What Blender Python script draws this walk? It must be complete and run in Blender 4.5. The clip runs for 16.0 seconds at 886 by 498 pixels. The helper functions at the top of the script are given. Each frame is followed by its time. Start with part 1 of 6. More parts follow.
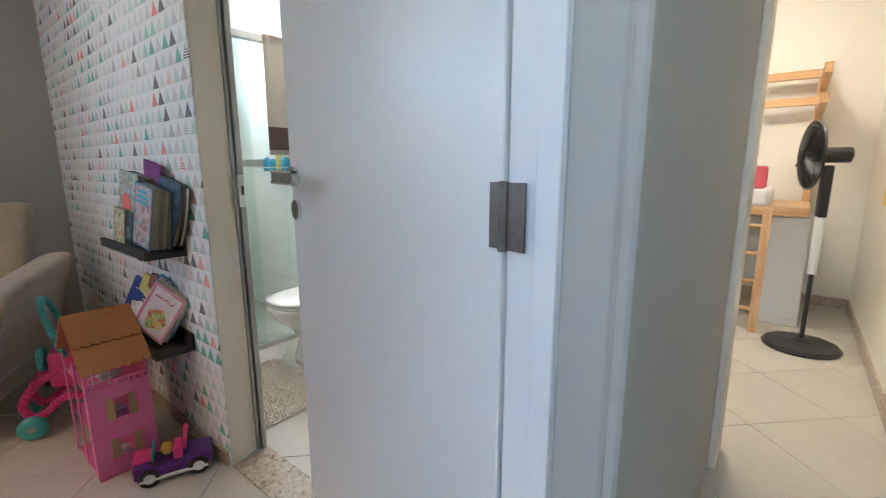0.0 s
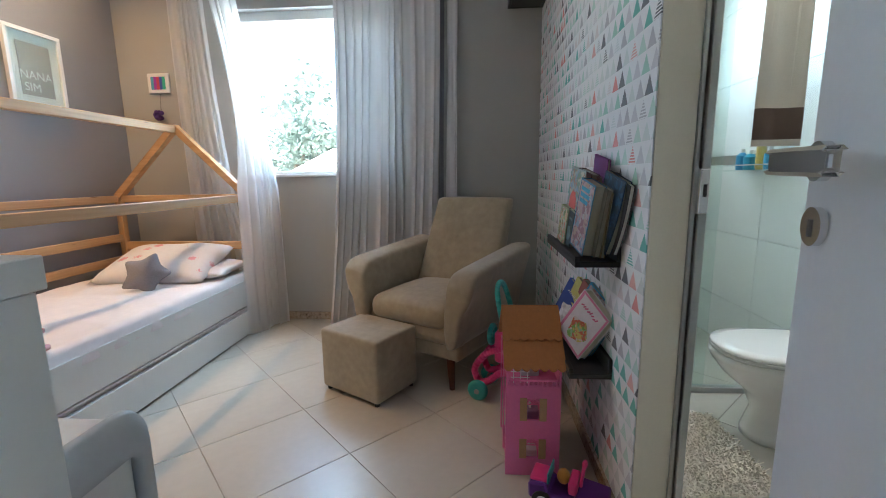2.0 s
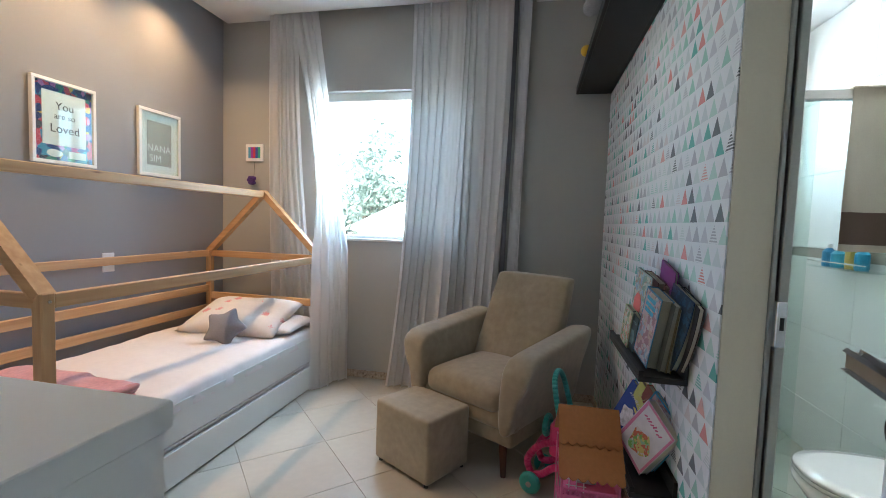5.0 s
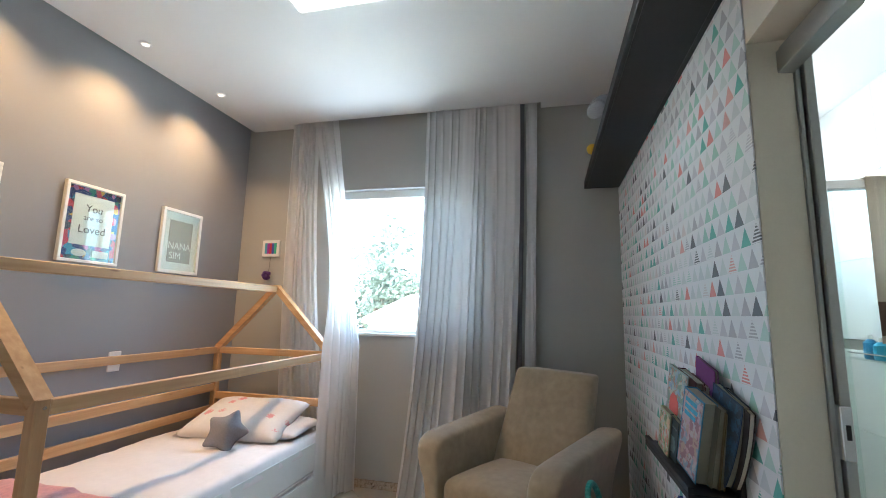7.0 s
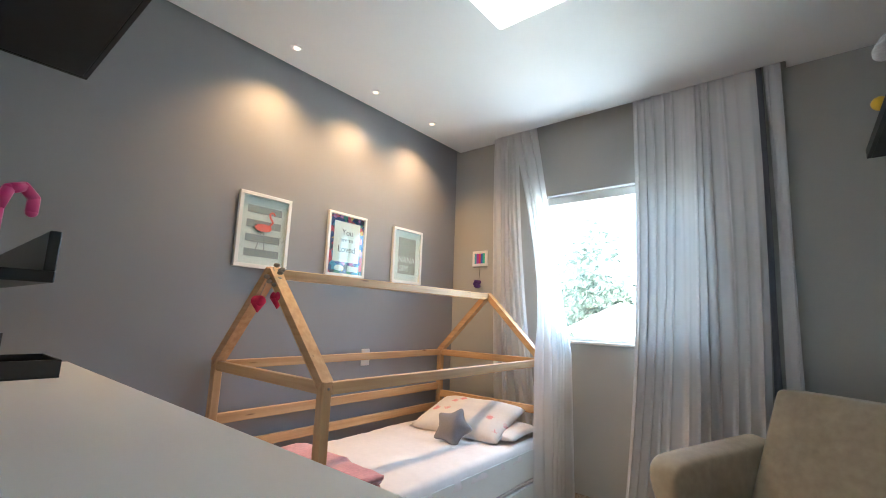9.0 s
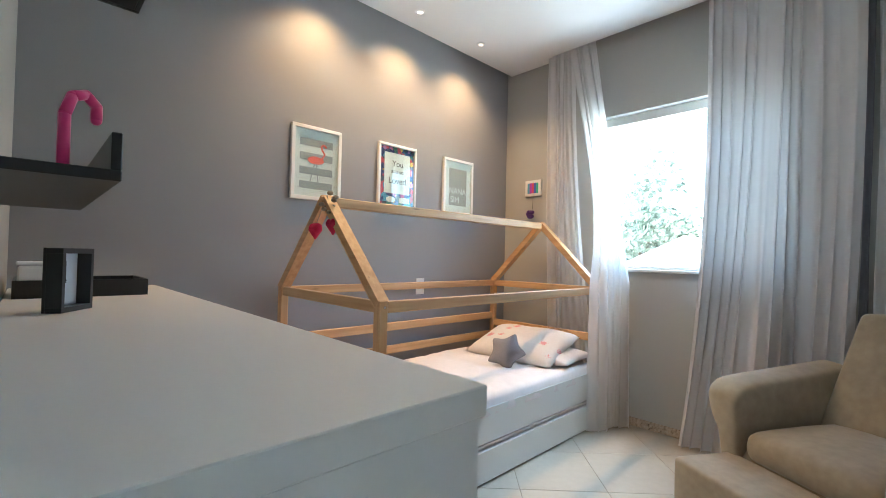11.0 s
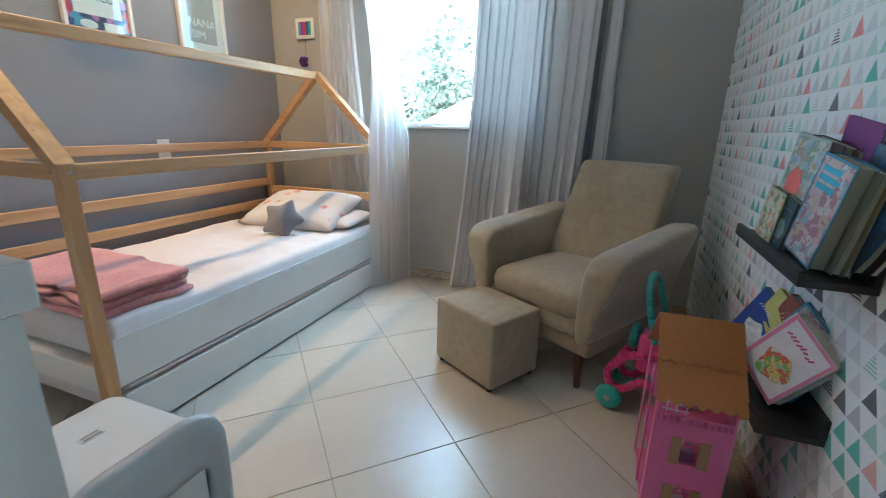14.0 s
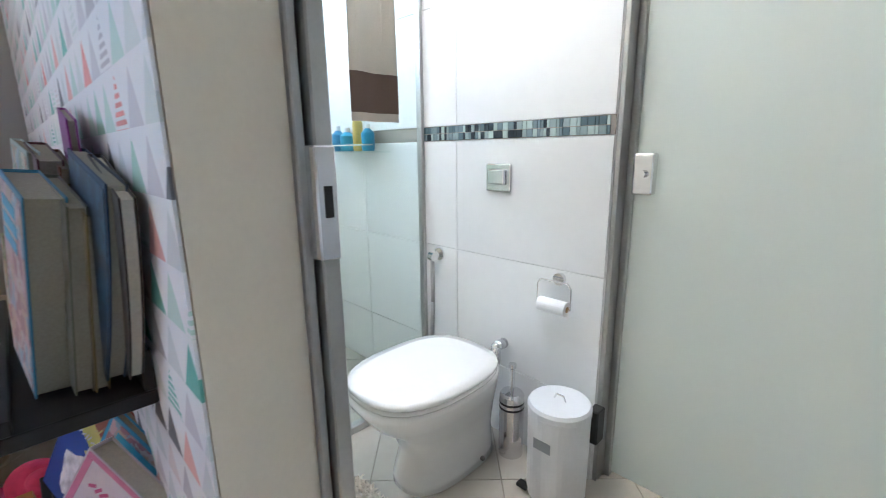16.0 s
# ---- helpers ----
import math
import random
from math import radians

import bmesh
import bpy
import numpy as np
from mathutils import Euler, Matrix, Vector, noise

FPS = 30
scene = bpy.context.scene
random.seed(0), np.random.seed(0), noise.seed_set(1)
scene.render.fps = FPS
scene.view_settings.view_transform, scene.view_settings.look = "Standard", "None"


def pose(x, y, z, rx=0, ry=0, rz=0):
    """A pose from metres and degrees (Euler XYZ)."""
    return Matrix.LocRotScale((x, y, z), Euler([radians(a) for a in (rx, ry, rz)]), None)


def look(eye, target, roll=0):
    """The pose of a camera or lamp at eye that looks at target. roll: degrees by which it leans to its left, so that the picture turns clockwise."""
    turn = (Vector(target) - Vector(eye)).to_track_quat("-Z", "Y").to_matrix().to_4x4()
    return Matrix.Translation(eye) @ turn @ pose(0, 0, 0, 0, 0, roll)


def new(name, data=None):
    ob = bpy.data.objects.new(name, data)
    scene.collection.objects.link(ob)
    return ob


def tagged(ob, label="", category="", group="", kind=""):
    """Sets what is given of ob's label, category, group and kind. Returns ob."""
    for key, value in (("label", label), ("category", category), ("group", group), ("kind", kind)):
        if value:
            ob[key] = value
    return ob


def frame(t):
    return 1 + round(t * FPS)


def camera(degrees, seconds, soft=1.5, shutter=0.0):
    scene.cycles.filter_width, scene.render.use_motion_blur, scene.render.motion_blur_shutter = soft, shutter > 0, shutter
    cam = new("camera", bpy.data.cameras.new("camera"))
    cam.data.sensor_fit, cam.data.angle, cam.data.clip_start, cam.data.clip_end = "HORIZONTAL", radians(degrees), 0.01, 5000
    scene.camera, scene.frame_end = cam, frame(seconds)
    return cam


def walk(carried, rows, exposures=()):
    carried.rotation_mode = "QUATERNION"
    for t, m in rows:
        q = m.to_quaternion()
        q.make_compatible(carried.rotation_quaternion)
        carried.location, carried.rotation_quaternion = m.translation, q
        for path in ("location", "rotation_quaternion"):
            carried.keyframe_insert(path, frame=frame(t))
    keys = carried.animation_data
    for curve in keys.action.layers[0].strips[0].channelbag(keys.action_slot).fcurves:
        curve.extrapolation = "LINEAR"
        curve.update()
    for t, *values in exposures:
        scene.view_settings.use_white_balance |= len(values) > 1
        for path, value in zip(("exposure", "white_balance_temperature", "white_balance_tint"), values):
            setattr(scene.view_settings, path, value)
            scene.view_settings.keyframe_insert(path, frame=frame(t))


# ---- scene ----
cam = camera(91.3, 16.0, soft=0.9, shutter=0.1)
PATH = [
    (0, (-0.715, 0.454, 1.137), (-1.951, 1.982, 0.766), -0.2),
    (0.3, (-0.815, 0.52, 1.125), (-2.301, 1.812, 0.773), -0.1),
    (0.5, (-0.882, 0.555, 1.123), (-2.508, 1.665, 0.768), -0.4),
    (1, (-1.001, 0.603, 1.114), (-2.882, 1.19, 0.774), -0.3),
    (1.5, (-1.105, 0.622, 1.1), (-3.069, 0.805, 0.767), -0.7),
    (2, (-1.112, 0.642, 1.103), (-3.079, 0.493, 0.77), -0.8),
    (2.5, (-1.097, 0.643, 1.11), (-3.033, 0.269, 0.775), -0.6),
    (3, (-1.08, 0.641, 1.116), (-3.012, 0.237, 0.791), -0.0),
    (5.3, (-1.07, 0.62, 1.29), (-3.025, 0.2, 1.237), 1.7),
    (5.5, (-1.084, 0.618, 1.291), (-3.038, 0.192, 1.296), 1.3),
    (6, (-1.083, 0.638, 1.311), (-3.029, 0.192, 1.44), 1.3),
    (6.5, (-1.085, 0.633, 1.308), (-3.02, 0.182, 1.54), 1.2),
    (7, (-1.106, 0.594, 1.297), (-3.028, 0.127, 1.589), 1.3),
    (7.5, (-1.107, 0.574, 1.287), (-2.949, -0.144, 1.588), 1.9),
    (8, (-1.112, 0.545, 1.277), (-2.842, -0.411, 1.582), 2.3),
    (8.2, (-1.105, 0.556, 1.283), (-2.788, -0.483, 1.583), 2.4),
    (8.5, (-1.109, 0.528, 1.267), (-2.735, -0.595, 1.576), 2.3),
    (9, (-1.097, 0.519, 1.269), (-2.622, -0.738, 1.581), 2.1),
    (9.2, (-1.099, 0.51, 1.267), (-2.59, -0.786, 1.581), 1.9),
    (11.3, (-1.144, 0.513, 1.143), (-2.509, -0.947, 1.083), 1.7),
    (11.5, (-1.153, 0.499, 1.117), (-2.517, -0.956, 0.977), 1.6),
    (12, (-1.143, 0.506, 1.122), (-2.505, -0.917, 0.776), 1.9),
    (12.5, (-1.136, 0.513, 1.125), (-2.491, -0.875, 0.639), 2.1),
    (13, (-1.181, 0.476, 1.113), (-2.567, -0.861, 0.575), 2.2),
    (13.5, (-1.272, 0.485, 1.118), (-2.878, -0.580, 0.565), 1.9),
    (13.7, (-1.313, 0.524, 1.128), (-2.993, -0.412, 0.58), 1.9),
    (14, (-1.388, 0.56, 1.127), (-3.185, -0.127, 0.583), 1.2),
    (14.5, (-1.556, 0.663, 1.127), (-3.475, 0.441, 0.61), 0.9),
    (15, (-1.709, 0.762, 1.132), (-3.622, 1.095, 0.655), 0.1),
    (15.2, (-1.767, 0.808, 1.133), (-3.622, 1.39, 0.663), -0.6),
    (15.5, (-1.833, 0.88, 1.124), (-3.545, 1.815, 0.68), -1.0),
    (15.7, (-1.856, 0.931, 1.116), (-3.449, 2.06, 0.682), -1.2),
    (16, (-1.896, 1.007, 1.104), (-3.281, 2.382, 0.667), -0.7),
]
EXPOSURES = [(0.0, 4.42, 6150, 12), (0.5, 4.62, 6050, 10), (1.0, 3.85, 5800, 8), (1.5, 3.95, 5750, 7), (3.0, 3.97, 5700, 6), (5.5, 4.0, 5680, 5), (9.0, 4.15, 5700, 4), (12.5, 4.25, 5550, 2), (13.0, 4.2, 5450, 1), (13.5, 4.15, 5350, -1),
             (14.5, 4.1, 5300, -1), (15.0, 3.78, 5550, 5), (15.5, 4.55, 5600, 11), (16.0, 4.65, 5650, 14)]
walk(cam, [(t, look(eye, target, roll)) for t, eye, target, roll in PATH], EXPOSURES)

# ---- world, sun, lamps ----
world = bpy.data.worlds.new("world")
scene.world = world
world.use_nodes = True
wn = world.node_tree.nodes
sky = wn.new("ShaderNodeTexSky")
sky.sky_type = "NISHITA"
sky.sun_disc = False
sky.sun_elevation = radians(52)
sky.sun_rotation = radians(90)
sky.air_density, sky.dust_density = 1.0, 2.0
wn["Background"].inputs["Strength"].default_value = 0.15
world.node_tree.links.new(sky.outputs["Color"], wn["Background"].inputs["Color"])

sun = new("sun", bpy.data.lights.new("sun", "SUN"))
sun.data.energy, sun.data.angle, sun.data.color = 5.0, radians(0.5), (1.0, 0.95, 0.88)
sun.matrix_world = look((20, 4, 26), (0, 0, 0))

bay = new("window_daylight", bpy.data.lights.new("window_daylight", "AREA"))
bay.data.shape, bay.data.size, bay.data.size_y = "RECTANGLE", 1.1, 1.3
bay.data.energy, bay.data.color = 9, (0.80, 0.92, 1.0)
bay.matrix_world = look((-5.15, -0.5, 3.0), (-4.1, -0.5, 1.5))

# hidden lamp below the sill, added for light the sunlit ground and walls throw up
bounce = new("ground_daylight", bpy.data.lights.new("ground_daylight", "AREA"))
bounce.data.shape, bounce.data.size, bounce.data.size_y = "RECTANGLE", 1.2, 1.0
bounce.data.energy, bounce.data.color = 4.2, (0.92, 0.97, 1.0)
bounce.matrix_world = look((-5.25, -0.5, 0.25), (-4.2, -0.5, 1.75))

# added fill lamp outside the hall's made-up window, brightens doorway and dresser end
hall_fill = new("hall_window_daylight", bpy.data.lights.new("hall_window_daylight", "AREA"))
hall_fill.data.shape, hall_fill.data.size, hall_fill.data.size_y = "RECTANGLE", 0.95, 0.6
hall_fill.data.energy, hall_fill.data.color = 0.5, (0.86, 0.94, 1.0)
hall_fill.matrix_world = look((-0.22, -1.33, 1.85), (-0.22, 0.5, 1.75))

bath_sky = new("bath_window_daylight", bpy.data.lights.new("bath_window_daylight", "AREA"))
bath_sky.data.shape, bath_sky.data.size, bath_sky.data.size_y = "RECTANGLE", 0.48, 0.48
bath_sky.data.energy, bath_sky.data.color = 0.9, (0.86, 0.94, 1.0)
bath_sky.matrix_world = look((-4.50, 1.725, 1.98), (-3.0, 1.725, 1.2))

WARM = (1.0, 0.57, 0.25)
SPOTS = (-2.38, -3.03, -3.66)
for sx in SPOTS:
    lamp = new("downlight_lamp", bpy.data.lights.new("downlight_lamp", "SPOT"))
    lamp.data.energy, lamp.data.color = 3.5, WARM
    lamp.data.spot_size, lamp.data.spot_blend, lamp.data.shadow_soft_size = radians(122), 1.0, 0.018
    lamp.matrix_world = look((sx, -1.76, 2.855), (sx, -1.76, 0))


# ---- materials ----
def material(name, color, rough=0.6, metal=0.0, vary=0.06, grain=40.0, bump=0.08, scale2=3.0, coat=0.0, sheen=0.0):
    """A surface with grain, slow colour variation and fine relief."""
    m = bpy.data.materials.new(name)
    m.use_nodes = True
    n, l = m.node_tree.nodes, m.node_tree.links
    b = n["Principled BSDF"]
    co = n.new("ShaderNodeTexCoord")
    big, fine = n.new("ShaderNodeTexNoise"), n.new("ShaderNodeTexNoise")
    big.inputs["Scale"].default_value, fine.inputs["Scale"].default_value = scale2, grain
    big.inputs["Detail"].default_value, fine.inputs["Detail"].default_value = 3, 4
    for t in (big, fine):
        l.new(co.outputs["Object"], t.inputs["Vector"])
    mix = n.new("ShaderNodeMath")
    mix.operation = "ADD"
    l.new(big.outputs["Fac"], mix.inputs[0])
    l.new(fine.outputs["Fac"], mix.inputs[1])
    ramp = n.new("ShaderNodeMapRange")
    ramp.inputs["From Min"].default_value, ramp.inputs["From Max"].default_value = 0.6, 1.4
    ramp.inputs["To Min"].default_value, ramp.inputs["To Max"].default_value = 1 - vary, 1 + vary
    l.new(mix.outputs[0], ramp.inputs["Value"])
    sc = n.new("ShaderNodeVectorMath")
    sc.operation = "SCALE"
    sc.inputs[0].default_value = color[:3]
    l.new(ramp.outputs[0], sc.inputs["Scale"])
    l.new(sc.outputs[0], b.inputs["Base Color"])
    b.inputs["Roughness"].default_value, b.inputs["Metallic"].default_value = rough, metal
    b.inputs["Coat Weight"].default_value = coat
    b.inputs["Sheen Weight"].default_value = sheen
    if bump:
        bp = n.new("ShaderNodeBump")
        bp.inputs["Strength"].default_value, bp.inputs["Distance"].default_value = bump, 0.004
        l.new(fine.outputs["Fac"], bp.inputs["Height"])
        l.new(bp.outputs[0], b.inputs["Normal"])
    return m


def glowing(name, color, strength):
    m = bpy.data.materials.new(name)
    m.use_nodes = True
    b = m.node_tree.nodes["Principled BSDF"]
    b.inputs["Base Color"].default_value = (*color, 1)
    b.inputs["Emission Color"].default_value = (*color, 1)
    b.inputs["Emission Strength"].default_value = strength
    return m


def glass(name, color=(0.93, 0.98, 0.97), rough=0.0):
    m = bpy.data.materials.new(name)
    m.use_nodes = True
    n, l = m.node_tree.nodes, m.node_tree.links
    out = n["Material Output"]
    n.remove(n["Principled BSDF"])
    tr, gl, mx, fr = n.new("ShaderNodeBsdfTransparent"), n.new("ShaderNodeBsdfGlossy"), n.new("ShaderNodeMixShader"), n.new("ShaderNodeLayerWeight")
    pw, ml = n.new("ShaderNodeMath"), n.new("ShaderNodeMath")
    pw.operation, ml.operation = "POWER", "MULTIPLY_ADD"
    pw.inputs[1].default_value, ml.inputs[1].default_value, ml.inputs[2].default_value = 4.0, 0.75, 0.035
    tr.inputs["Color"].default_value = (*color, 1)
    gl.inputs["Roughness"].default_value = rough
    fr.inputs["Blend"].default_value = 0.5
    l.new(fr.outputs["Facing"], pw.inputs[0])
    l.new(pw.outputs[0], ml.inputs[0])
    l.new(ml.outputs[0], mx.inputs[0])
    l.new(tr.outputs[0], mx.inputs[1])
    l.new(gl.outputs[0], mx.inputs[2])
    l.new(mx.outputs[0], out.inputs["Surface"])
    return m


def fabric_sheer(name, color, through_part, lit_through=0.45):
    """Thin cloth: some light straight through, the rest scattered on both sides, with a fine weave."""
    m = bpy.data.materials.new(name)
    m.use_nodes = True
    n, l = m.node_tree.nodes, m.node_tree.links
    out = n["Material Output"]
    n.remove(n["Principled BSDF"])
    tr, df, tl = n.new("ShaderNodeBsdfTransparent"), n.new("ShaderNodeBsdfDiffuse"), n.new("ShaderNodeBsdfTranslucent")
    a, b = n.new("ShaderNodeMixShader"), n.new("ShaderNodeMixShader")
    wv = n.new("ShaderNodeTexNoise")
    wv.inputs["Scale"].default_value = 260
    bp = n.new("ShaderNodeBump")
    bp.inputs["Strength"].default_value = 0.15
    l.new(wv.outputs["Fac"], bp.inputs["Height"])
    l.new(bp.outputs[0], df.inputs["Normal"])
    df.inputs["Color"].default_value = (*color, 1)
    tl.inputs["Color"].default_value = (*color, 1)
    a.inputs[0].default_value = lit_through
    l.new(df.outputs[0], a.inputs[1])
    l.new(tl.outputs[0], a.inputs[2])
    b.inputs[0].default_value = through_part
    l.new(a.outputs[0], b.inputs[1])
    l.new(tr.outputs[0], b.inputs[2])
    l.new(b.outputs[0], out.inputs["Surface"])
    return m


def wood(name, light, dark, axis=0, rough=0.45):
    """Pine: long streaks along one axis and a few knots."""
    m = bpy.data.materials.new(name)
    m.use_nodes = True
    n, l = m.node_tree.nodes, m.node_tree.links
    b = n["Principled BSDF"]
    co, mp, ns, rp = n.new("ShaderNodeTexCoord"), n.new("ShaderNodeMapping"), n.new("ShaderNodeTexNoise"), n.new("ShaderNodeValToRGB")
    scale = [38, 38, 38]
    scale[axis] = 1.6
    mp.inputs["Scale"].default_value = scale
    l.new(co.outputs["Object"], mp.inputs["Vector"])
    l.new(mp.outputs[0], ns.inputs["Vector"])
    ns.inputs["Scale"].default_value, ns.inputs["Detail"].default_value = 1.0, 5
    rp.color_ramp.elements[0].position, rp.color_ramp.elements[1].position = 0.32, 0.68
    rp.color_ramp.elements[0].color, rp.color_ramp.elements[1].color = (*dark, 1), (*light, 1)
    l.new(ns.outputs["Fac"], rp.inputs[0])
    vo, kn, mx = n.new("ShaderNodeTexVoronoi"), n.new("ShaderNodeMapRange"), n.new("ShaderNodeMixRGB")
    m2 = n.new("ShaderNodeMapping")
    s2 = [14, 14, 14]
    s2[axis] = 2.6
    m2.inputs["Scale"].default_value = s2
    l.new(co.outputs["Object"], m2.inputs["Vector"])
    l.new(m2.outputs[0], vo.inputs["Vector"])
    vo.inputs["Scale"].default_value = 1.0
    kn.inputs["From Min"].default_value, kn.inputs["From Max"].default_value = 0.03, 0.09
    kn.inputs["To Min"].default_value, kn.inputs["To Max"].default_value = 0.75, 0.0
    l.new(vo.outputs["Distance"], kn.inputs["Value"])
    l.new(kn.outputs[0], mx.inputs[0])
    l.new(rp.outputs[0], mx.inputs[1])
    mx.inputs[2].default_value = (dark[0] * 0.4, dark[1] * 0.32, dark[2] * 0.25, 1)
    l.new(mx.outputs[0], b.inputs["Base Color"])
    b.inputs["Roughness"].default_value = rough
    bp = n.new("ShaderNodeBump")
    bp.inputs["Strength"].default_value, bp.inputs["Distance"].default_value = 0.12, 0.003
    l.new(ns.outputs["Fac"], bp.inputs["Height"])
    l.new(bp.outputs[0], b.inputs["Normal"])
    return m


def tile_material(name, color, rough, vary=0.05):
    """Polished tile with faint clouding and a slight change from tile to tile."""
    m = material(name, color, rough, vary=vary, grain=22, bump=0.015, scale2=2.2)
    n, l = m.node_tree.nodes, m.node_tree.links
    b = n["Principled BSDF"]
    info, mr, sc = n.new("ShaderNodeObjectInfo"), n.new("ShaderNodeMapRange"), n.new("ShaderNodeVectorMath")
    mr.inputs["To Min"].default_value, mr.inputs["To Max"].default_value = 0.965, 1.03
    l.new(info.outputs["Random"], mr.inputs["Value"])
    src = b.inputs["Base Color"].links[0].from_socket
    sc.operation = "SCALE"
    l.new(src, sc.inputs[0])
    l.new(mr.outputs[0], sc.inputs["Scale"])
    l.new(sc.outputs[0], b.inputs["Base Color"])
    return m


def granite(name):
    m = bpy.data.materials.new(name)
    m.use_nodes = True
    n, l = m.node_tree.nodes, m.node_tree.links
    b = n["Principled BSDF"]
    co, ns, rp = n.new("ShaderNodeTexCoord"), n.new("ShaderNodeTexNoise"), n.new("ShaderNodeValToRGB")
    ns.inputs["Scale"].default_value, ns.inputs["Detail"].default_value, ns.inputs["Roughness"].default_value = 60, 6, 0.75
    l.new(co.outputs["Object"], ns.inputs["Vector"])
    e = rp.color_ramp.elements
    e[0].position, e[0].color = 0.33, (0.10, 0.07, 0.05, 1)
    e[1].position, e[1].color = 0.62, (0.55, 0.47, 0.38, 1)
    mid = e.new(0.45)
    mid.color = (0.42, 0.34, 0.26, 1)
    l.new(ns.outputs["Fac"], rp.inputs[0])
    l.new(rp.outputs[0], b.inputs["Base Color"])
    b.inputs["Roughness"].default_value = 0.25
    return m


def wallpaper_material():
    """Printed paper: rows of small upright triangles, half a step apart from row to row, in pastel colours and greys."""
    m = bpy.data.materials.new("triangle_wallpaper")
    m.use_nodes = True
    n, l = m.node_tree.nodes, m.node_tree.links
    b = n["Principled BSDF"]

    def math_node(op, a, c=None, d=None):
        k = n.new("ShaderNodeMath")
        k.operation = op
        for i, v in enumerate((a, c, d)):
            if v is None:
                continue
            if isinstance(v, (int, float)):
                k.inputs[i].default_value = v
            else:
                l.new(v, k.inputs[i])
        return k.outputs[0]

    co, sp = n.new("ShaderNodeTexCoord"), n.new("ShaderNodeSeparateXYZ")
    l.new(co.outputs["Object"], sp.inputs[0])
    v = math_node("DIVIDE", sp.outputs["Z"], 0.0592)
    row = math_node("FLOOR", v)
    fv = math_node("FRACT", v)
    shift = math_node("MULTIPLY", math_node("FLOORED_MODULO", row, 2.0), 0.5)
    u = math_node("ADD", math_node("DIVIDE", sp.outputs["X"], 0.064), shift)
    col = math_node("FLOOR", u)
    fu = math_node("MULTIPLY", math_node("ABSOLUTE", math_node("SUBTRACT", math_node("FRACT", u), 0.5)), 2.0)
    top = math_node("SUBTRACT", 0.94, math_node("MULTIPLY", math_node("SUBTRACT", fv, 0.07), 1.09))
    inside = math_node("MULTIPLY", math_node("LESS_THAN", fu, top), math_node("GREATER_THAN", fv, 0.07))
    cell = n.new("ShaderNodeCombineXYZ")
    l.new(col, cell.inputs[0])
    l.new(row, cell.inputs[1])
    wnz, wn2 = n.new("ShaderNodeTexWhiteNoise"), n.new("ShaderNodeTexWhiteNoise")
    wnz.noise_dimensions = wn2.noise_dimensions = "3D"
    l.new(cell.outputs[0], wnz.inputs["Vector"])
    off = n.new("ShaderNodeVectorMath")
    off.inputs[1].default_value = (17.3, 5.1, 3.7)
    l.new(cell.outputs[0], off.inputs[0])
    l.new(off.outputs[0], wn2.inputs["Vector"])
    rp = n.new("ShaderNodeValToRGB")
    rp.color_ramp.interpolation = "CONSTANT"
    e = rp.color_ramp.elements
    shades = [(0.70, 0.74, 0.75), (0.58, 0.74, 0.68), (0.67, 0.66, 0.70), (0.76, 0.70, 0.70), (0.72, 0.77, 0.76), (0.54, 0.53, 0.57),
              (0.42, 0.66, 0.57), (0.17, 0.50, 0.44), (0.76, 0.30, 0.29), (0.16, 0.17, 0.19), (0.78, 0.46, 0.44)]
    e[0].position, e[0].color = 0.0, (*shades[0], 1)
    e[1].position, e[1].color = 0.15, (*shades[1], 1)
    for p, s in zip((0.27, 0.40, 0.48, 0.58, 0.68, 0.76, 0.86, 0.90, 0.97), shades[2:]):
        k = e.new(p)
        k.color = (*s, 1)
    l.new(wnz.outputs["Value"], rp.inputs[0])
    stripe = math_node("GREATER_THAN", math_node("FRACT", math_node("MULTIPLY", fv, 7.0)), 0.55)
    striped = math_node("MULTIPLY", stripe, math_node("GREATER_THAN", wn2.outputs["Value"], 0.86))
    ink = math_node("MULTIPLY", inside, math_node("SUBTRACT", 1.0, striped))
    mx = n.new("ShaderNodeMixRGB")
    mx.inputs[1].default_value = (0.86, 0.87, 0.89, 1)
    l.new(ink, mx.inputs[0])
    l.new(rp.outputs[0], mx.inputs[2])
    l.new(mx.outputs[0], b.inputs["Base Color"])
    b.inputs["Roughness"].default_value = 0.6
    ns, bp = n.new("ShaderNodeTexNoise"), n.new("ShaderNodeBump")
    ns.inputs["Scale"].default_value = 240
    bp.inputs["Strength"].default_value, bp.inputs["Distance"].default_value = 0.1, 0.002
    l.new(ns.outputs["Fac"], bp.inputs["Height"])
    l.new(bp.outputs[0], b.inputs["Normal"])
    return m


M_GREY = material("grey_wall_paint", (0.285, 0.286, 0.298), 0.75, vary=0.03, grain=180, bump=0.05, scale2=1.2)
M_SAGE = material("greige_wall_paint", (0.42, 0.415, 0.39), 0.75, vary=0.03, grain=180, bump=0.05, scale2=1.2)
M_WHITE = material("white_ceiling_paint", (0.78, 0.78, 0.77), 0.8, vary=0.02, grain=160, bump=0.03)
M_CREAM = material("cream_wall_paint", (0.74, 0.70, 0.62), 0.75, vary=0.03, grain=160, bump=0.05)
M_BEIGE = material("beige_jamb_paint", (0.76, 0.69, 0.58), 0.6, vary=0.03, grain=120, bump=0.04)
M_TILE = tile_material("cream_floor_tile", (0.53, 0.492, 0.425), 0.27)
M_GROUT = material("grout", (0.33, 0.30, 0.26), 0.9, grain=200)
M_WALLTILE = tile_material("white_wall_tile", (0.78, 0.78, 0.77), 0.22, vary=0.02)
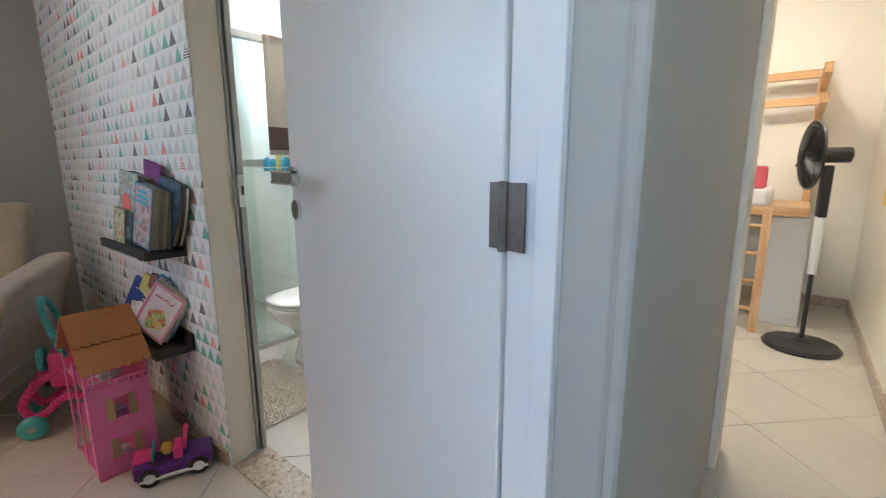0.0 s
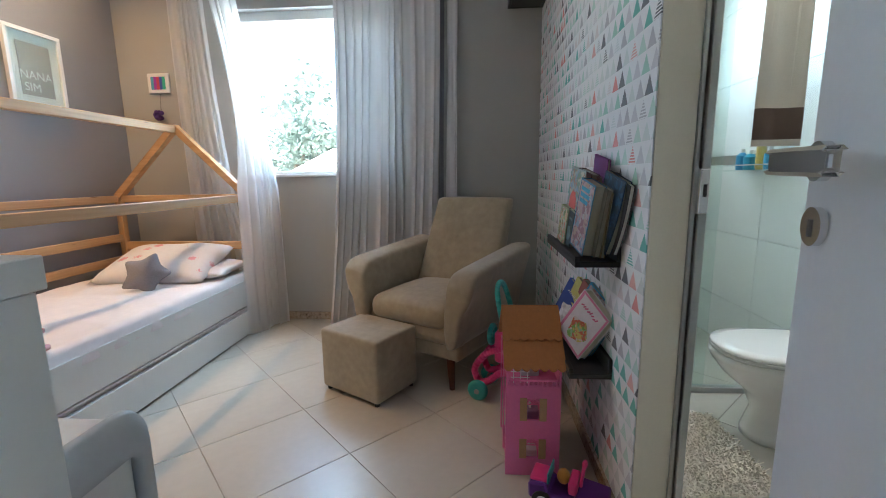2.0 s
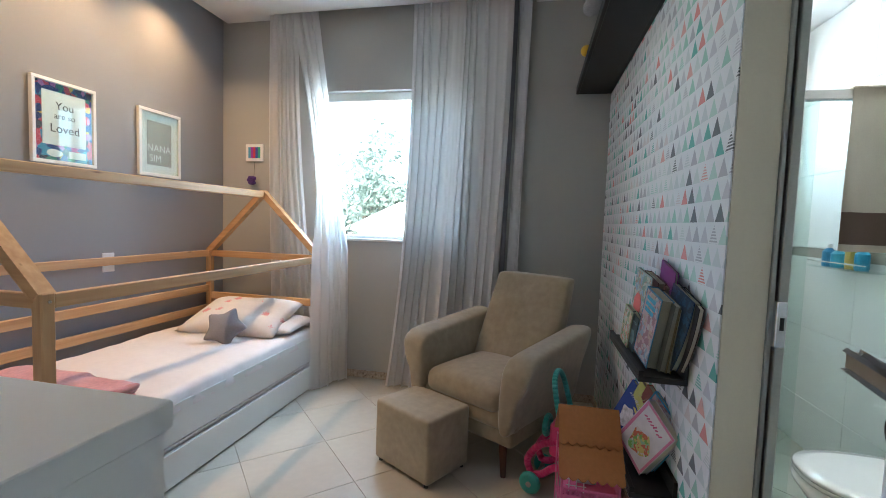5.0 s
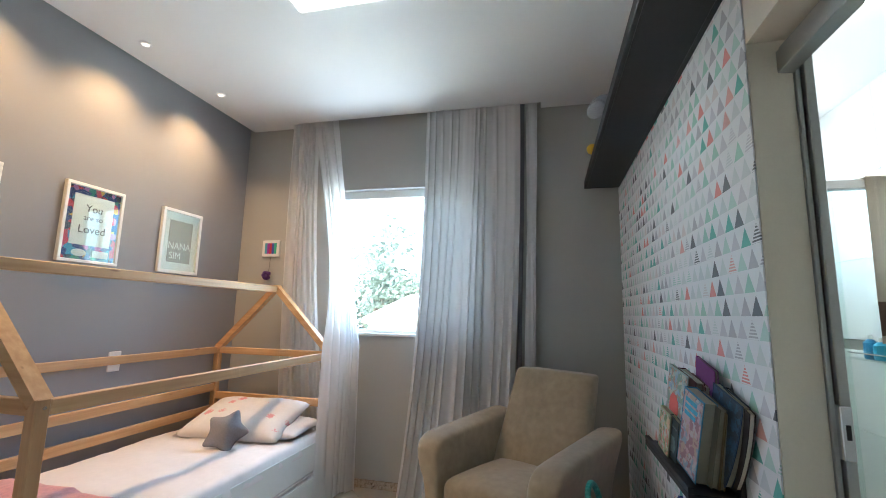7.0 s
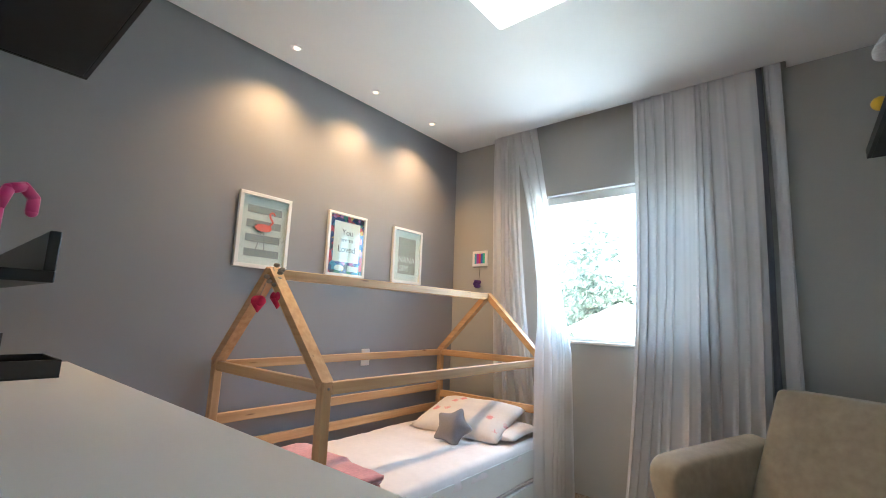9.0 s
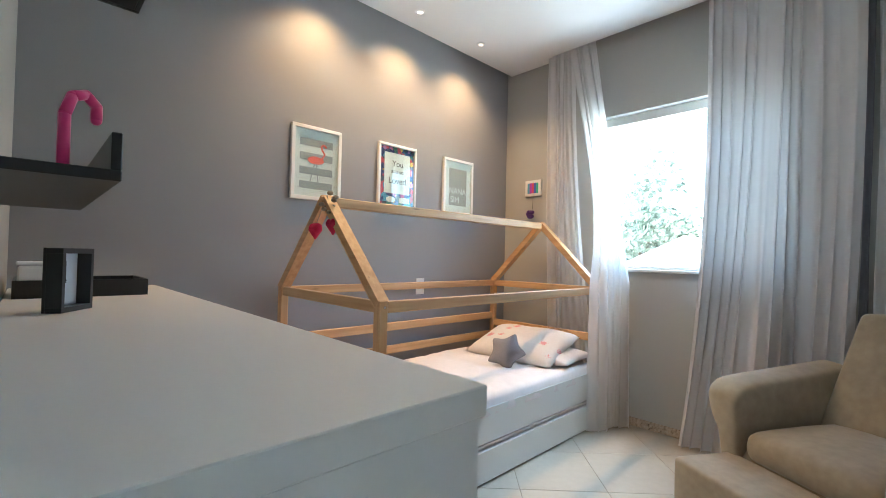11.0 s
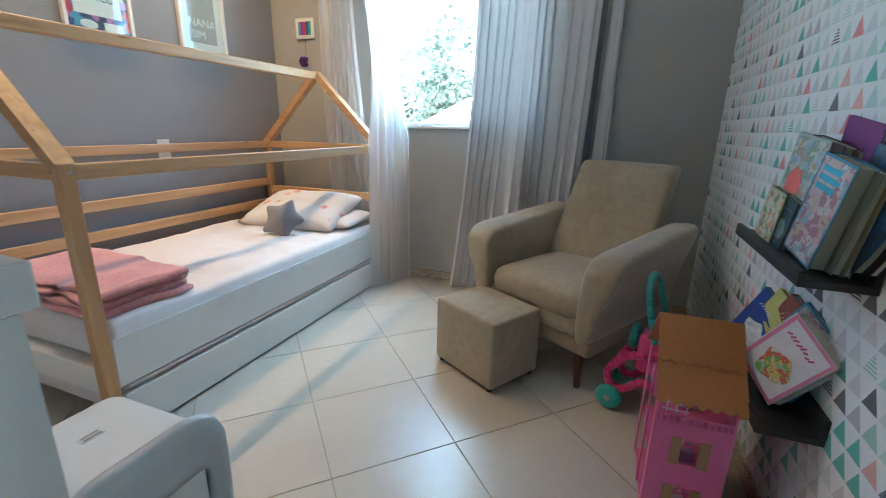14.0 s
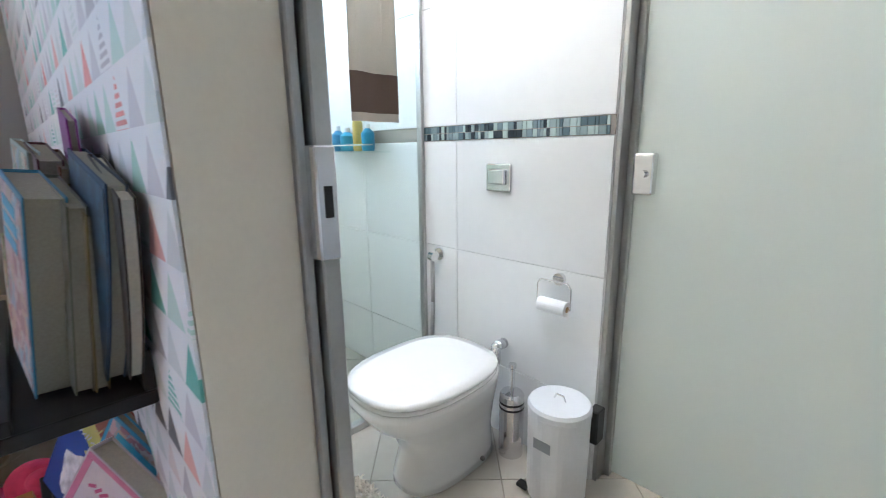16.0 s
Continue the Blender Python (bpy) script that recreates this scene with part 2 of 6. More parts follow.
M_GRANITE = granite("beige_granite")
M_PAPER = wallpaper_material()
M_BLACK = material("black_laminate", (0.012, 0.012, 0.014), 0.45, vary=0.2, grain=90, bump=0.04)
M_LAM = material("white_laminate", (0.74, 0.75, 0.735), 0.35, vary=0.015, grain=140, bump=0.02)
M_DOOR = material("white_lacquer_door", (0.78, 0.80, 0.82), 0.32, vary=0.02, grain=70, bump=0.03)
M_ALU = material("brushed_aluminium", (0.45, 0.45, 0.44), 0.35, 0.9, vary=0.05, grain=150)
M_CHROME = material("chrome", (0.75, 0.75, 0.76), 0.12, 1.0, vary=0.02, grain=60, bump=0.0)
M_CERAMIC = material("white_ceramic", (0.82, 0.81, 0.79), 0.12, vary=0.01, grain=30, bump=0.0, coat=0.5)
M_PINE = wood("pine_along_x", (0.64, 0.40, 0.20), (0.50, 0.28, 0.12), 0)
M_PINEY = wood("pine_along_y", (0.64, 0.40, 0.20), (0.50, 0.28, 0.12), 1)
M_PINEZ = wood("pine_upright", (0.62, 0.39, 0.19), (0.48, 0.27, 0.12), 2)
M_LEGWOOD = wood("dark_leg_wood", (0.12, 0.035, 0.018), (0.06, 0.018, 0.01), 2, 0.3)
M_SUEDE = material("beige_suede", (0.36, 0.298, 0.205), 0.9, vary=0.2, grain=26, bump=0.10, scale2=5, sheen=0.5)
M_SHEET = material("white_cotton_sheet", (0.72, 0.68, 0.68), 0.85, vary=0.05, grain=30, bump=0.12)
M_GLASS = glass("clear_glass")
M_SHEER = fabric_sheer("white_sheer_cloth", (0.95, 0.95, 0.96), 0.22, 0.66)
M_DRAPE = fabric_sheer("lilac_grey_cloth", (0.70, 0.69, 0.70), 0.0, 0.05)
M_DARKCLOTH = material("dark_lining_cloth", (0.17, 0.17, 0.20), 0.9, grain=200)


# ---- building blocks ----
def bm_box(x0, y0, z0, x1, y1, z1, bevel=0.0, seg=1, bm=None):
    bm = bm or bmesh.new()
    made = bmesh.ops.create_cube(bm, size=1.0)["verts"]
    bmesh.ops.scale(bm, vec=(x1 - x0, y1 - y0, z1 - z0), verts=made)
    bmesh.ops.translate(bm, vec=((x0 + x1) / 2, (y0 + y1) / 2, (z0 + z1) / 2), verts=made)
    if bevel:
        edges = list({e for v in made for e in v.link_edges})
        bmesh.ops.bevel(bm, geom=edges, offset=bevel, segments=seg, affect="EDGES", profile=0.5)
    return bm


def bm_rod(p, q, r, n=12, r2=None, bm=None):
    """A round rod from p to q."""
    bm = bm or bmesh.new()
    p, q = Vector(p), Vector(q)
    d = q - p
    m = Matrix.Translation((p + q) / 2) @ d.to_track_quat("Z", "Y").to_matrix().to_4x4()
    bmesh.ops.create_cone(bm, cap_ends=True, segments=n, radius1=r, radius2=r if r2 is None else r2, depth=d.length, matrix=m)
    return bm


def bm_beam(p, q, w, h, up=(0, 0, 1), bevel=0.003, bm=None):
    """A squared timber from p to q, w across and h along up."""
    bm = bm or bmesh.new()
    p, q, up = Vector(p), Vector(q), Vector(up)
    d = (q - p).normalized()
    s = d.cross(up).normalized()
    u = s.cross(d).normalized()
    made = bmesh.ops.create_cube(bm, size=1.0)["verts"]
    L = (q - p).length
    for v in made:
        c = v.co.copy()
        v.co = (p + q) / 2 + d * (c.x * L) + s * (c.y * w) + u * (c.z * h)
    if bevel:
        bmesh.ops.bevel(bm, geom=list({e for v in made for e in v.link_edges}), offset=bevel, segments=1, affect="EDGES")
    return bm


def bm_ball(c, r, scale=(1, 1, 1), bm=None, u=14, v=9):
    bm = bm or bmesh.new()
    bmesh.ops.create_uvsphere(bm, u_segments=u, v_segments=v, radius=r, matrix=Matrix.Translation(c) @ Matrix.Diagonal((*scale, 1)))
    return bm


def bm_lathe(profile, center=(0, 0), n=28, bm=None):
    """A turned shape: (radius, height) pairs round an upright axis."""
    bm = bm or bmesh.new()
    rings = []
    for r, z in profile:
        rings.append([bm.verts.new((center[0] + r * math.cos(2 * math.pi * i / n), center[1] + r * math.sin(2 * math.pi * i / n), z)) for i in range(n)])
    for a, b in zip(rings, rings[1:]):
        for i in range(n):
            bm.faces.new((a[i], a[(i + 1) % n], b[(i + 1) % n], b[i]))
    bm.faces.new(rings[0][::-1])
    bm.faces.new(rings[-1])
    return bm


def bm_loft(rings, cap=True, bm=None):
    """A skin through rings of equally many points."""
    bm = bm or bmesh.new()
    vs = [[bm.verts.new(p) for p in ring] for ring in rings]
    n = len(vs[0])
    for a, b in zip(vs, vs[1:]):
        for i in range(n):
            bm.faces.new((a[i], a[(i + 1) % n], b[(i + 1) % n], b[i]))
    if cap:
        bm.faces.new(vs[0][::-1])
        bm.faces.new(vs[-1])
    bmesh.ops.recalc_face_normals(bm, faces=bm.faces)
    return bm


def bm_prism(points, lo, hi, axis="y", bm=None, bevel=0.0):
    """A flat outline pushed out along an axis. Points are (x, z) for y, (y, z) for x, (x, y) for z."""
    bm = bm or bmesh.new()
    def put(p, h):
        return {"y": (p[0], h, p[1]), "x": (h, p[0], p[1]), "z": (p[0], p[1], h)}[axis]
    a, b = [bm.verts.new(put(p, lo)) for p in points], [bm.verts.new(put(p, hi)) for p in points]
    n = len(points)
    fs = [bm.faces.new(a[::-1]), bm.faces.new(b)]
    for i in range(n):
        fs.append(bm.faces.new((a[i], a[(i + 1) % n], b[(i + 1) % n], b[i])))
    bmesh.ops.recalc_face_normals(bm, faces=fs)
    if bevel:
        bmesh.ops.bevel(bm, geom=list({e for f in fs for e in f.edges}), offset=bevel, segments=1, affect="EDGES")
    return bm


def mesh_of(name, bm, mat, smooth=False):
    me = bpy.data.meshes.new(name)
    bm.to_mesh(me)
    bm.free()
    me.materials.append(mat)
    if smooth:
        me.polygons.foreach_set("use_smooth", [True] * len(me.polygons))
    return me


def part(name, bm, mat, parent, label="", smooth=False, m=None):
    """Links a bmesh as one mesh object under a thing or a part."""
    ob = new(name, mesh_of(name, bm, mat, smooth))
    ob.parent = parent
    if m is not None:
        ob.matrix_local = m
    if label:
        ob["label"] = label
    return ob


def thing(name, label, category, m=None, group="", kind=""):
    ob = new(name)
    ob.empty_display_size = 0.05
    if m is not None:
        ob.matrix_world = m
    return tagged(ob, label, category, group, kind)


def solid(name, bm, mat, label, category, m=None, group="", kind="", smooth=False):
    ob = new(name, mesh_of(name, bm, mat, smooth))
    if m is not None:
        ob.matrix_world = m
    return tagged(ob, label, category, group, kind)


def subdivided(ob, levels=2):
    mod = ob.modifiers.new("round", "SUBSURF")
    mod.levels = mod.render_levels = levels
    ob.data.polygons.foreach_set("use_smooth", [True] * len(ob.data.polygons))
    return ob


# ---- structure ----
WX, SY, NY, BY, CZ = -4.32, -2.00, 1.10, 2.26, 2.87   # window wall, picture wall, papered wall, far bathroom wall, ceiling
JX = -2.285   # the bathroom doorway's edge


def structure(name, boxes, mat, label, category):
    bm = bmesh.new()
    for b in boxes:
        bm_box(*b, bm=bm)
    return solid(name, bm, mat, label, category, kind="structure")


structure("wall_west", [(WX - 0.15, SY - 0.15, 0, WX, -1.12, 3.0), (WX - 0.15, 0.10, 0, WX, NY, 3.0), (WX - 0.15, -1.12, 0, WX, 0.10, 1.11),
                        (WX - 0.15, -1.12, 2.29, WX, 0.10, 3.0)], M_SAGE, "greige painted bedroom wall with the window opening", "wall")
structure("wall_west_bath", [(WX - 0.15, NY, 0, WX, 1.45, 3.0), (WX - 0.15, 2.0, 0, WX, BY + 0.14, 3.0), (WX - 0.15, 1.45, 0, WX, 2.0, 1.7),
                             (WX - 0.15, 1.45, 2.25, WX, 2.0, 3.0)], M_WALLTILE, "white tiled bathroom wall with a small high window", "wall")
structure("wall_south", [(WX, SY - 0.15, 0, -0.86, SY, 3.0)], M_GREY, "lavender grey painted wall behind the bed", "wall")
north = bm_prism([(WX, NY), (JX, NY), (JX - 0.045, NY + 0.15), (WX, NY + 0.15)], 0, 3.0, "z")
bm_box(JX + 0.001, NY, 2.0, -1.55, NY + 0.15, 3.0, bm=north)
bm_box(-1.549, NY, 0, -1.0, NY + 0.15, 3.0, bm=north)
solid("wall_north", north, M_BEIGE, "beige painted wall with the bathroom doorway", "wall", kind="structure")
structure("wall_east", [(-1.065, SY, 0, -0.86, 0.10, 3.0), (-1.0, 0.94, 0, -0.86, BY, 3.0), (-1.065, 0.10, 2.11, -0.86, 0.94, 3.0)],
          M_SAGE, "pale painted wall with the bedroom doorway", "wall")
structure("wall_hall", [(0.30, -1.2, 0, 0.42, BY, 3.0), (-0.86, -1.34, 0, 0.42, -1.2, 1.5), (-0.86, -1.34, 2.2, 0.42, -1.2, 3.0), (-0.86, -1.34, 1.5, -0.75, -1.2, 2.2), (0.3, -1.34, 1.5, 0.42, -1.2, 2.2), (-0.28, BY, 0, 0.42, BY + 0.14, 3.0), (-0.86, BY, 2.11, -0.28, BY + 0.14, 3.0)],
          M_CREAM, "cream painted hall walls", "wall")
structure("wall_bath_far", [(WX, BY, 0, -2.45, BY + 0.14, 3.0), (-2.45, BY, 2.15, -1.62, BY + 0.14, 3.0), (-1.62, BY, 0, -0.86, BY + 0.14, 3.0)],
          M_WALLTILE, "white tiled bathroom wall behind the toilet", "wall")
structure("wall_other_room", [(-2.9, 5.1, 0, -0.16, 5.22, 3.0), (-0.28, BY + 0.14, 0, -0.16, 5.1, 3.0), (-3.02, BY + 0.14, 0, -2.9, 5.22, 3.0)],
          M_CREAM, "cream painted walls of the second bedroom", "wall")

ceil = bmesh.new()
bm_box(-4.225, SY + 0.045, CZ, -1.07, NY - 0.012, CZ + 0.03, bm=ceil)
bm_box(WX + 0.004, SY + 0.045, CZ, -4.225, -1.47, CZ + 0.03, bm=ceil)
bm_box(WX + 0.004, 0.56, CZ, -4.225, NY - 0.012, CZ + 0.03, bm=ceil)
solid("ceiling", ceil, M_WHITE, "white plaster ceiling with a curtain recess and shadow gap", "ceiling", kind="structure")
ceil = bmesh.new()
bm_box(WX - 0.15, SY - 0.15, 3.0, 0.45, 5.25, 3.1, bm=ceil)
# unseen block added just above the plaster, keeps light out of the shadow gap
bm_box(-4.215, SY, 2.905, -1.065, NY, 2.999, bm=ceil)
solid("ceiling_slab", ceil, M_WHITE, "plain white slab above the plaster ceiling, with an unseen block that darkens the gap", "ceiling", kind="structure")
solid("ceiling_bath", bm_box(WX, NY + 0.15, 2.55, -1.0, BY, 2.6), M_WHITE, "white plaster bathroom ceiling", "ceiling", kind="structure")
solid("ceiling_other_room", bm_box(-2.9, BY + 0.14, 2.75, -0.28, 5.1, 2.8), M_WHITE, "white ceiling of the second bedroom", "ceiling", kind="structure")

solid("wallpaper", bm_box(WX + 0.003, NY - 0.004, 0.0, JX - 0.002, NY - 0.001, 2.9), M_PAPER, "white wallpaper printed with pastel triangles", "wallpaper", kind="structure")
structure("baseboard", [(WX, SY, 0.004, WX + 0.012, NY - 0.01, 0.06), (WX + 0.012, SY, 0.004, -1.1, SY + 0.012, 0.06), (WX + 0.012, NY - 0.016, 0.004, JX - 0.015, NY - 0.004, 0.06)],
          M_GRANITE, "low beige granite baseboard", "baseboard")
structure("threshold", [(JX + 0.002, NY + 0.002, 0.001, -1.56, NY + 0.148, 0.008)], M_GRANITE, "beige granite threshold of the bathroom", "threshold")
structure("baseboard_other_room", [(-0.294, 2.42, 0.004, -0.28, 5.1, 0.08), (-2.9, 5.086, 0.004, -0.294, 5.1, 0.08)], M_GRANITE, "beige granite baseboard of the second bedroom", "baseboard")

# ---- bedroom window, curtains, outside ----
win = thing("window_1", "white framed sliding window over a bright garden", "window", kind="structure")
part("sill", bm_box(WX - 0.15, -1.12, 1.11, WX + 0.02, 0.10, 1.13, 0.003), M_LAM, win)
for a, b in (((-1.12, 1.13), (-1.075, 2.29)), ((0.055, 1.13), (0.10, 2.29)), ((-1.075, 2.225), (0.055, 2.29)), ((-1.075, 1.13), (0.055, 1.155)), ((-0.31, 1.155), (-0.27, 2.225))):
    part("window_frame", bm_box(WX - 0.11, a[0], a[1], WX - 0.06, b[0], b[1], 0.003), M_LAM, win)
for y0, y1 in ((-1.075, -0.31), (-0.27, 0.055)):
    p = part("pane", bm_box(WX - 0.088, y0, 1.155, WX - 0.083, y1, 2.225), M_GLASS, win)
    p.visible_shadow = False
wb = thing("window_2", "small high white bathroom window", "window", kind="structure")
for a, b in (((1.45, 1.7), (1.48, 2.25)), ((1.97, 1.7), (2.0, 2.25)), ((1.48, 2.22), (1.97, 2.25)), ((1.48, 1.7), (1.97, 1.73))):
    part("window_frame", bm_box(WX - 0.11, a[0], a[1], WX - 0.07, b[0], b[1], 0.002), M_LAM, wb)
p = part("pane", bm_box(WX - 0.09, 1.48, 1.73, WX - 0.085, 1.97, 2.22), M_GLASS, wb)
p.visible_shadow = False
# unseen window, added only so that daylight reaches the hall
wh = thing("window_3", "unseen white framed window added at the end of the hall to let light in", "window", kind="structure")
for b in ((-0.75, 1.5, -0.71, 2.2), (0.26, 1.5, 0.3, 2.2), (-0.71, 2.16, 0.26, 2.2), (-0.71, 1.5, 0.26, 1.54)):
    part("window_frame", bm_box(b[0], -1.29, b[1], b[2], -1.25, b[3], 0.002), M_LAM, wh)
p = part("pane", bm_box(-0.71, -1.272, 1.54, 0.26, -1.268, 2.16), M_GLASS, wh)
p.visible_shadow = False


def curtain(name, top, bottom, z0, z1, folds, depth, mat, label, seed, pull=0.0, thick=0.0):
    """Hanging cloth between a top line and a bottom line, with folds that deepen and wander downwards."""
    rng = random.Random(seed)
    ph = [rng.uniform(0, 6.28) for _ in range(8)]
    nu, nv = folds * 10, 34
    bm = bmesh.new()
    grid = []
    for j in range(nv + 1):
        v = j / nv
        k = v ** 2.2
        row = []
        for i in range(nu + 1):
            u = i / nu
            wob = 0.5 * math.sin(2.3 * u * 6.28 + ph[0]) + 0.4 * math.sin(3.9 * u * 6.28 + ph[1] + 0.8 * v) + 0.35 * noise.noise((u * folds * 0.9, v * 1.2, seed))
            phase = folds * u * 6.28 + wob * 2.6
            a = depth * (0.55 + 0.6 * v) * (0.62 + 0.3 * math.sin(2.3 * u * 6.28 + ph[2]) + 0.75 * noise.noise((u * folds * 0.7, v * 0.8, seed + 7.7)))
            a += 0.0035 * noise.noise((u * folds * 3.1, v * 2.0, seed + 2.2))
            across = a * (math.sin(phase) + 0.3 * math.sin(2 * phase + ph[3]))
            along = 0.35 * a * math.cos(phase) + 0.01 * math.sin(4 * v + ph[4] + 9 * u)
            tx, ty = (top[0][n] + u * (top[1][n] - top[0][n]) for n in (0, 1))
            bx, by = (bottom[0][n] + u * (bottom[1][n] - bottom[0][n]) for n in (0, 1))
            ky = min(1.0, v * pull) if pull else k
            px, py = tx + (ky ** 4 if pull else k) * (bx - tx), ty + ky * (by - ty)
            z = z1 + v * (z0 - z1) + (0.012 * math.sin(9 * u + ph[5]) * v)
            row.append(bm.verts.new((px + across, py + along, max(z, 0.008))))
        grid.append(row)
    for a, b in zip(grid, grid[1:]):
        for i in range(nu):
            bm.faces.new((a[i], a[i + 1], b[i + 1], b[i]))
    ob = solid(name, bm, mat, label, "curtain", smooth=True)
    if thick:
        mod = ob.modifiers.new("thickness", "SOLIDIFY")
        mod.thickness = thick
    return ob


curtain("sheer_curtain", ((-4.24, -1.50), (-4.24, -1.27)), ((-4.25, -1.48), (-4.25, -0.98)), 0.01, 2.93, 6, 0.018, M_SHEER, "white sheer curtain hanging behind the bed end", 3)
curtain("sheer_curtain", ((-4.235, -1.33), (-4.235, -1.10)), ((-3.93, -0.94), (-4.24, -0.80)), 0.01, 2.93, 5, 0.022, M_SHEER, "white sheer curtain falling beside the bed corner", 4, pull=1.55)
curtain("grey_curtain", ((-4.225, -0.31), (-4.235, 0.40)), ((-4.17, -0.46), (-4.20, 0.34)), 0.012, 2.93, 12, 0.036, M_DRAPE, "lilac grey curtain hanging in folds to the floor", 5)
curtain("curtain_lining", ((-4.26, 0.405), (-4.265, 0.435)), ((-4.25, 0.35), (-4.25, 0.39)), 0.012, 2.93, 1, 0.010, M_DARKCLOTH, "dark blackout lining strip behind the grey curtain", 8)
curtain("grey_curtain", ((-4.25, 0.445), (-4.25, 0.53)), ((-4.24, 0.40), (-4.25, 0.50)), 0.012, 2.93, 2, 0.018, M_DRAPE, "narrow end fold of the lilac grey curtain", 9)

# garden
M_LEAF = material("leaf", (0.10, 0.12, 0.095), 0.55, vary=0.35, grain=3, bump=0)
M_BARK = material("bark", (0.10, 0.07, 0.05), 0.9, vary=0.3, grain=12, bump=0.5)
M_GROUND = material("dry_ground", (0.50, 0.47, 0.42), 0.95, vary=0.25, grain=4, bump=0.3)
solid("ground", bm_box(-400, -300, -3.6, 60, 300, -3.3), M_GROUND, "pale open ground outside the house", "ground", kind="structure")


def tree(x, y, base, height, crown, seed):
    rng = random.Random(seed)
    t = thing("tree", "leafy green garden tree in sunlight", "tree", pose(x, y, base), group="garden trees")
    bm = bm_rod((0, 0, 0), (0.1, 0.05, height * 0.55), 0.22, 10, 0.13)
    tips = []
    for i in range(9):
        a, e = rng.uniform(0, 6.28), rng.uniform(0.35, 0.9)
        p = Vector((0.1, 0.05, height * rng.uniform(0.35, 0.55)))
        q = p + Vector((math.cos(a) * e, math.sin(a) * e, rng.uniform(0.5, 0.9))) * crown * 0.75
        bm_rod(p, q, 0.08, 6, 0.025, bm=bm)
        tips.append(q)
    part("trunk", bm, M_BARK, t)
    verts, faces = [], []
    for c in range(70):
        base_tip = rng.choice(tips)
        cc = base_tip + Vector((rng.gauss(0, 1), rng.gauss(0, 1), rng.gauss(0, 0.8))) * crown * 0.33
        for k in range(60):
            p = cc + Vector((rng.gauss(0, 1), rng.gauss(0, 1), rng.gauss(0, 0.7))) * crown * 0.10
            d = Vector((rng.gauss(0, 1), rng.gauss(0, 1), rng.gauss(0, 0.6))).normalized()
            s = d.orthogonal().normalized()
            L, W = rng.uniform(0.09, 0.17), rng.uniform(0.035, 0.06)
            i0 = len(verts)
            verts += [p, p + d * L * 0.5 + s * W, p + d * L, p + d * L * 0.5 - s * W]
            faces.append((i0, i0 + 1, i0 + 2, i0 + 3))
    me = bpy.data.meshes.new("crown")
    me.from_pydata([tuple(v) for v in verts], [], faces)
    me.materials.append(M_LEAF)
    ob = new("crown", me)
    ob.parent = t
    return t


tree(-10.8, -3.3, -3.3, 8.0, 1.75, 1)
tree(-11.4, -4.6, -3.3, 7.2, 1.5, 6)
tree(-13.4, -2.0, -3.3, 5.2, 1.9, 2)
tree(-12.5, -4.9, -3.3, 4.5, 1.7, 4)
house = thing("house", "distant white house with a pale gabled roof", "house", pose(-10.6, -2.05, -3.3))
part("wall", bm_box(-1.0, -1.0, 0, 1.0, 1.0, 4.35), M_WHITE, house)
part("roof", bm_prism([(-1.25, 4.36), (1.25, 4.36), (0, 4.95)], -1.2, 1.2, "x"), M_CREAM, house)


# ---- house-frame bed ----
BX0, BX1, BY0, BY1 = -4.13, -2.18, -1.97, -0.96
bed = thing("house_bed", "pine house-frame child bed with white drawer base", "bed")
for x in (BX0, BX1 - 0.045):
    for y in (BY0, BY1 - 0.045):
        part("post", bm_box(x, y, 0.0, x + 0.045, y + 0.045, 1.0, 0.004), M_PINEZ, bed)
    xm = x + 0.0225
    for y in (BY0 + 0.02, BY1 - 0.02):
        part("rafter", bm_beam((xm, y, 0.985), (xm, -1.465, 1.465), 0.043, 0.05, up=(1, 0, 0)), M_PINEY, bed)
part("ridge_beam", bm_box(BX0 + 0.0, -1.487, 1.425, BX1, -1.443, 1.475, 0.004), M_PINE, bed)
for y in (BY0, BY1 - 0.036):
    part("side_rail", bm_box(BX0 + 0.045, y + 0.006, 0.945, BX1 - 0.045, y + 0.034, 0.995, 0.003), M_PINE, bed)
for z in (0.66, 0.50):
    part("side_rail", bm_box(BX0 + 0.045, BY0 + 0.006, z, BX1 - 0.045, BY0 + 0.034, z + 0.055, 0.003), M_PINE, bed)
for x in (BX0 + 0.006, BX1 - 0.038):
    part("end_rail", bm_box(x, BY0 + 0.045, 0.945, x + 0.03, BY1 - 0.045, 0.995, 0.003), M_PINEY, bed)
part("end_rail", bm_box(BX0 + 0.006, BY0 + 0.045, 0.60, BX0 + 0.036, BY1 - 0.045, 0.655, 0.003), M_PINEY, bed)
part("base_panel", bm_box(BX0 + 0.05, BY1 - 0.03, 0.215, BX1 - 0.05, BY1 - 0.008, 0.40, 0.003), M_LAM, bed)
part("base_box", bm_box(BX0 + 0.05, BY0 + 0.01, 0.20, BX1 - 0.01, BY1 - 0.032, 0.30, 0.003), M_LAM, bed)
part("trundle_drawer", bm_box(BX0 + 0.07, BY1 - 0.028, 0.012, BX1 - 0.06, BY1 - 0.006, 0.178, 0.003), M_LAM, bed)
part("trundle_sheet", bm_box(BX0 + 0.08, BY1 - 0.20, 0.1935, BX1 - 0.08, BY1 - 0.010, 0.2085, 0.007, 3), M_SHEET, bed, "white sheet on the trundle mattress")
part("trundle_mattress", bm_box(BX0 + 0.08, BY0 + 0.05, 0.06, BX1 - 0.08, BY1 - 0.034, 0.192, 0.02, 3), M_SHEET, bed)
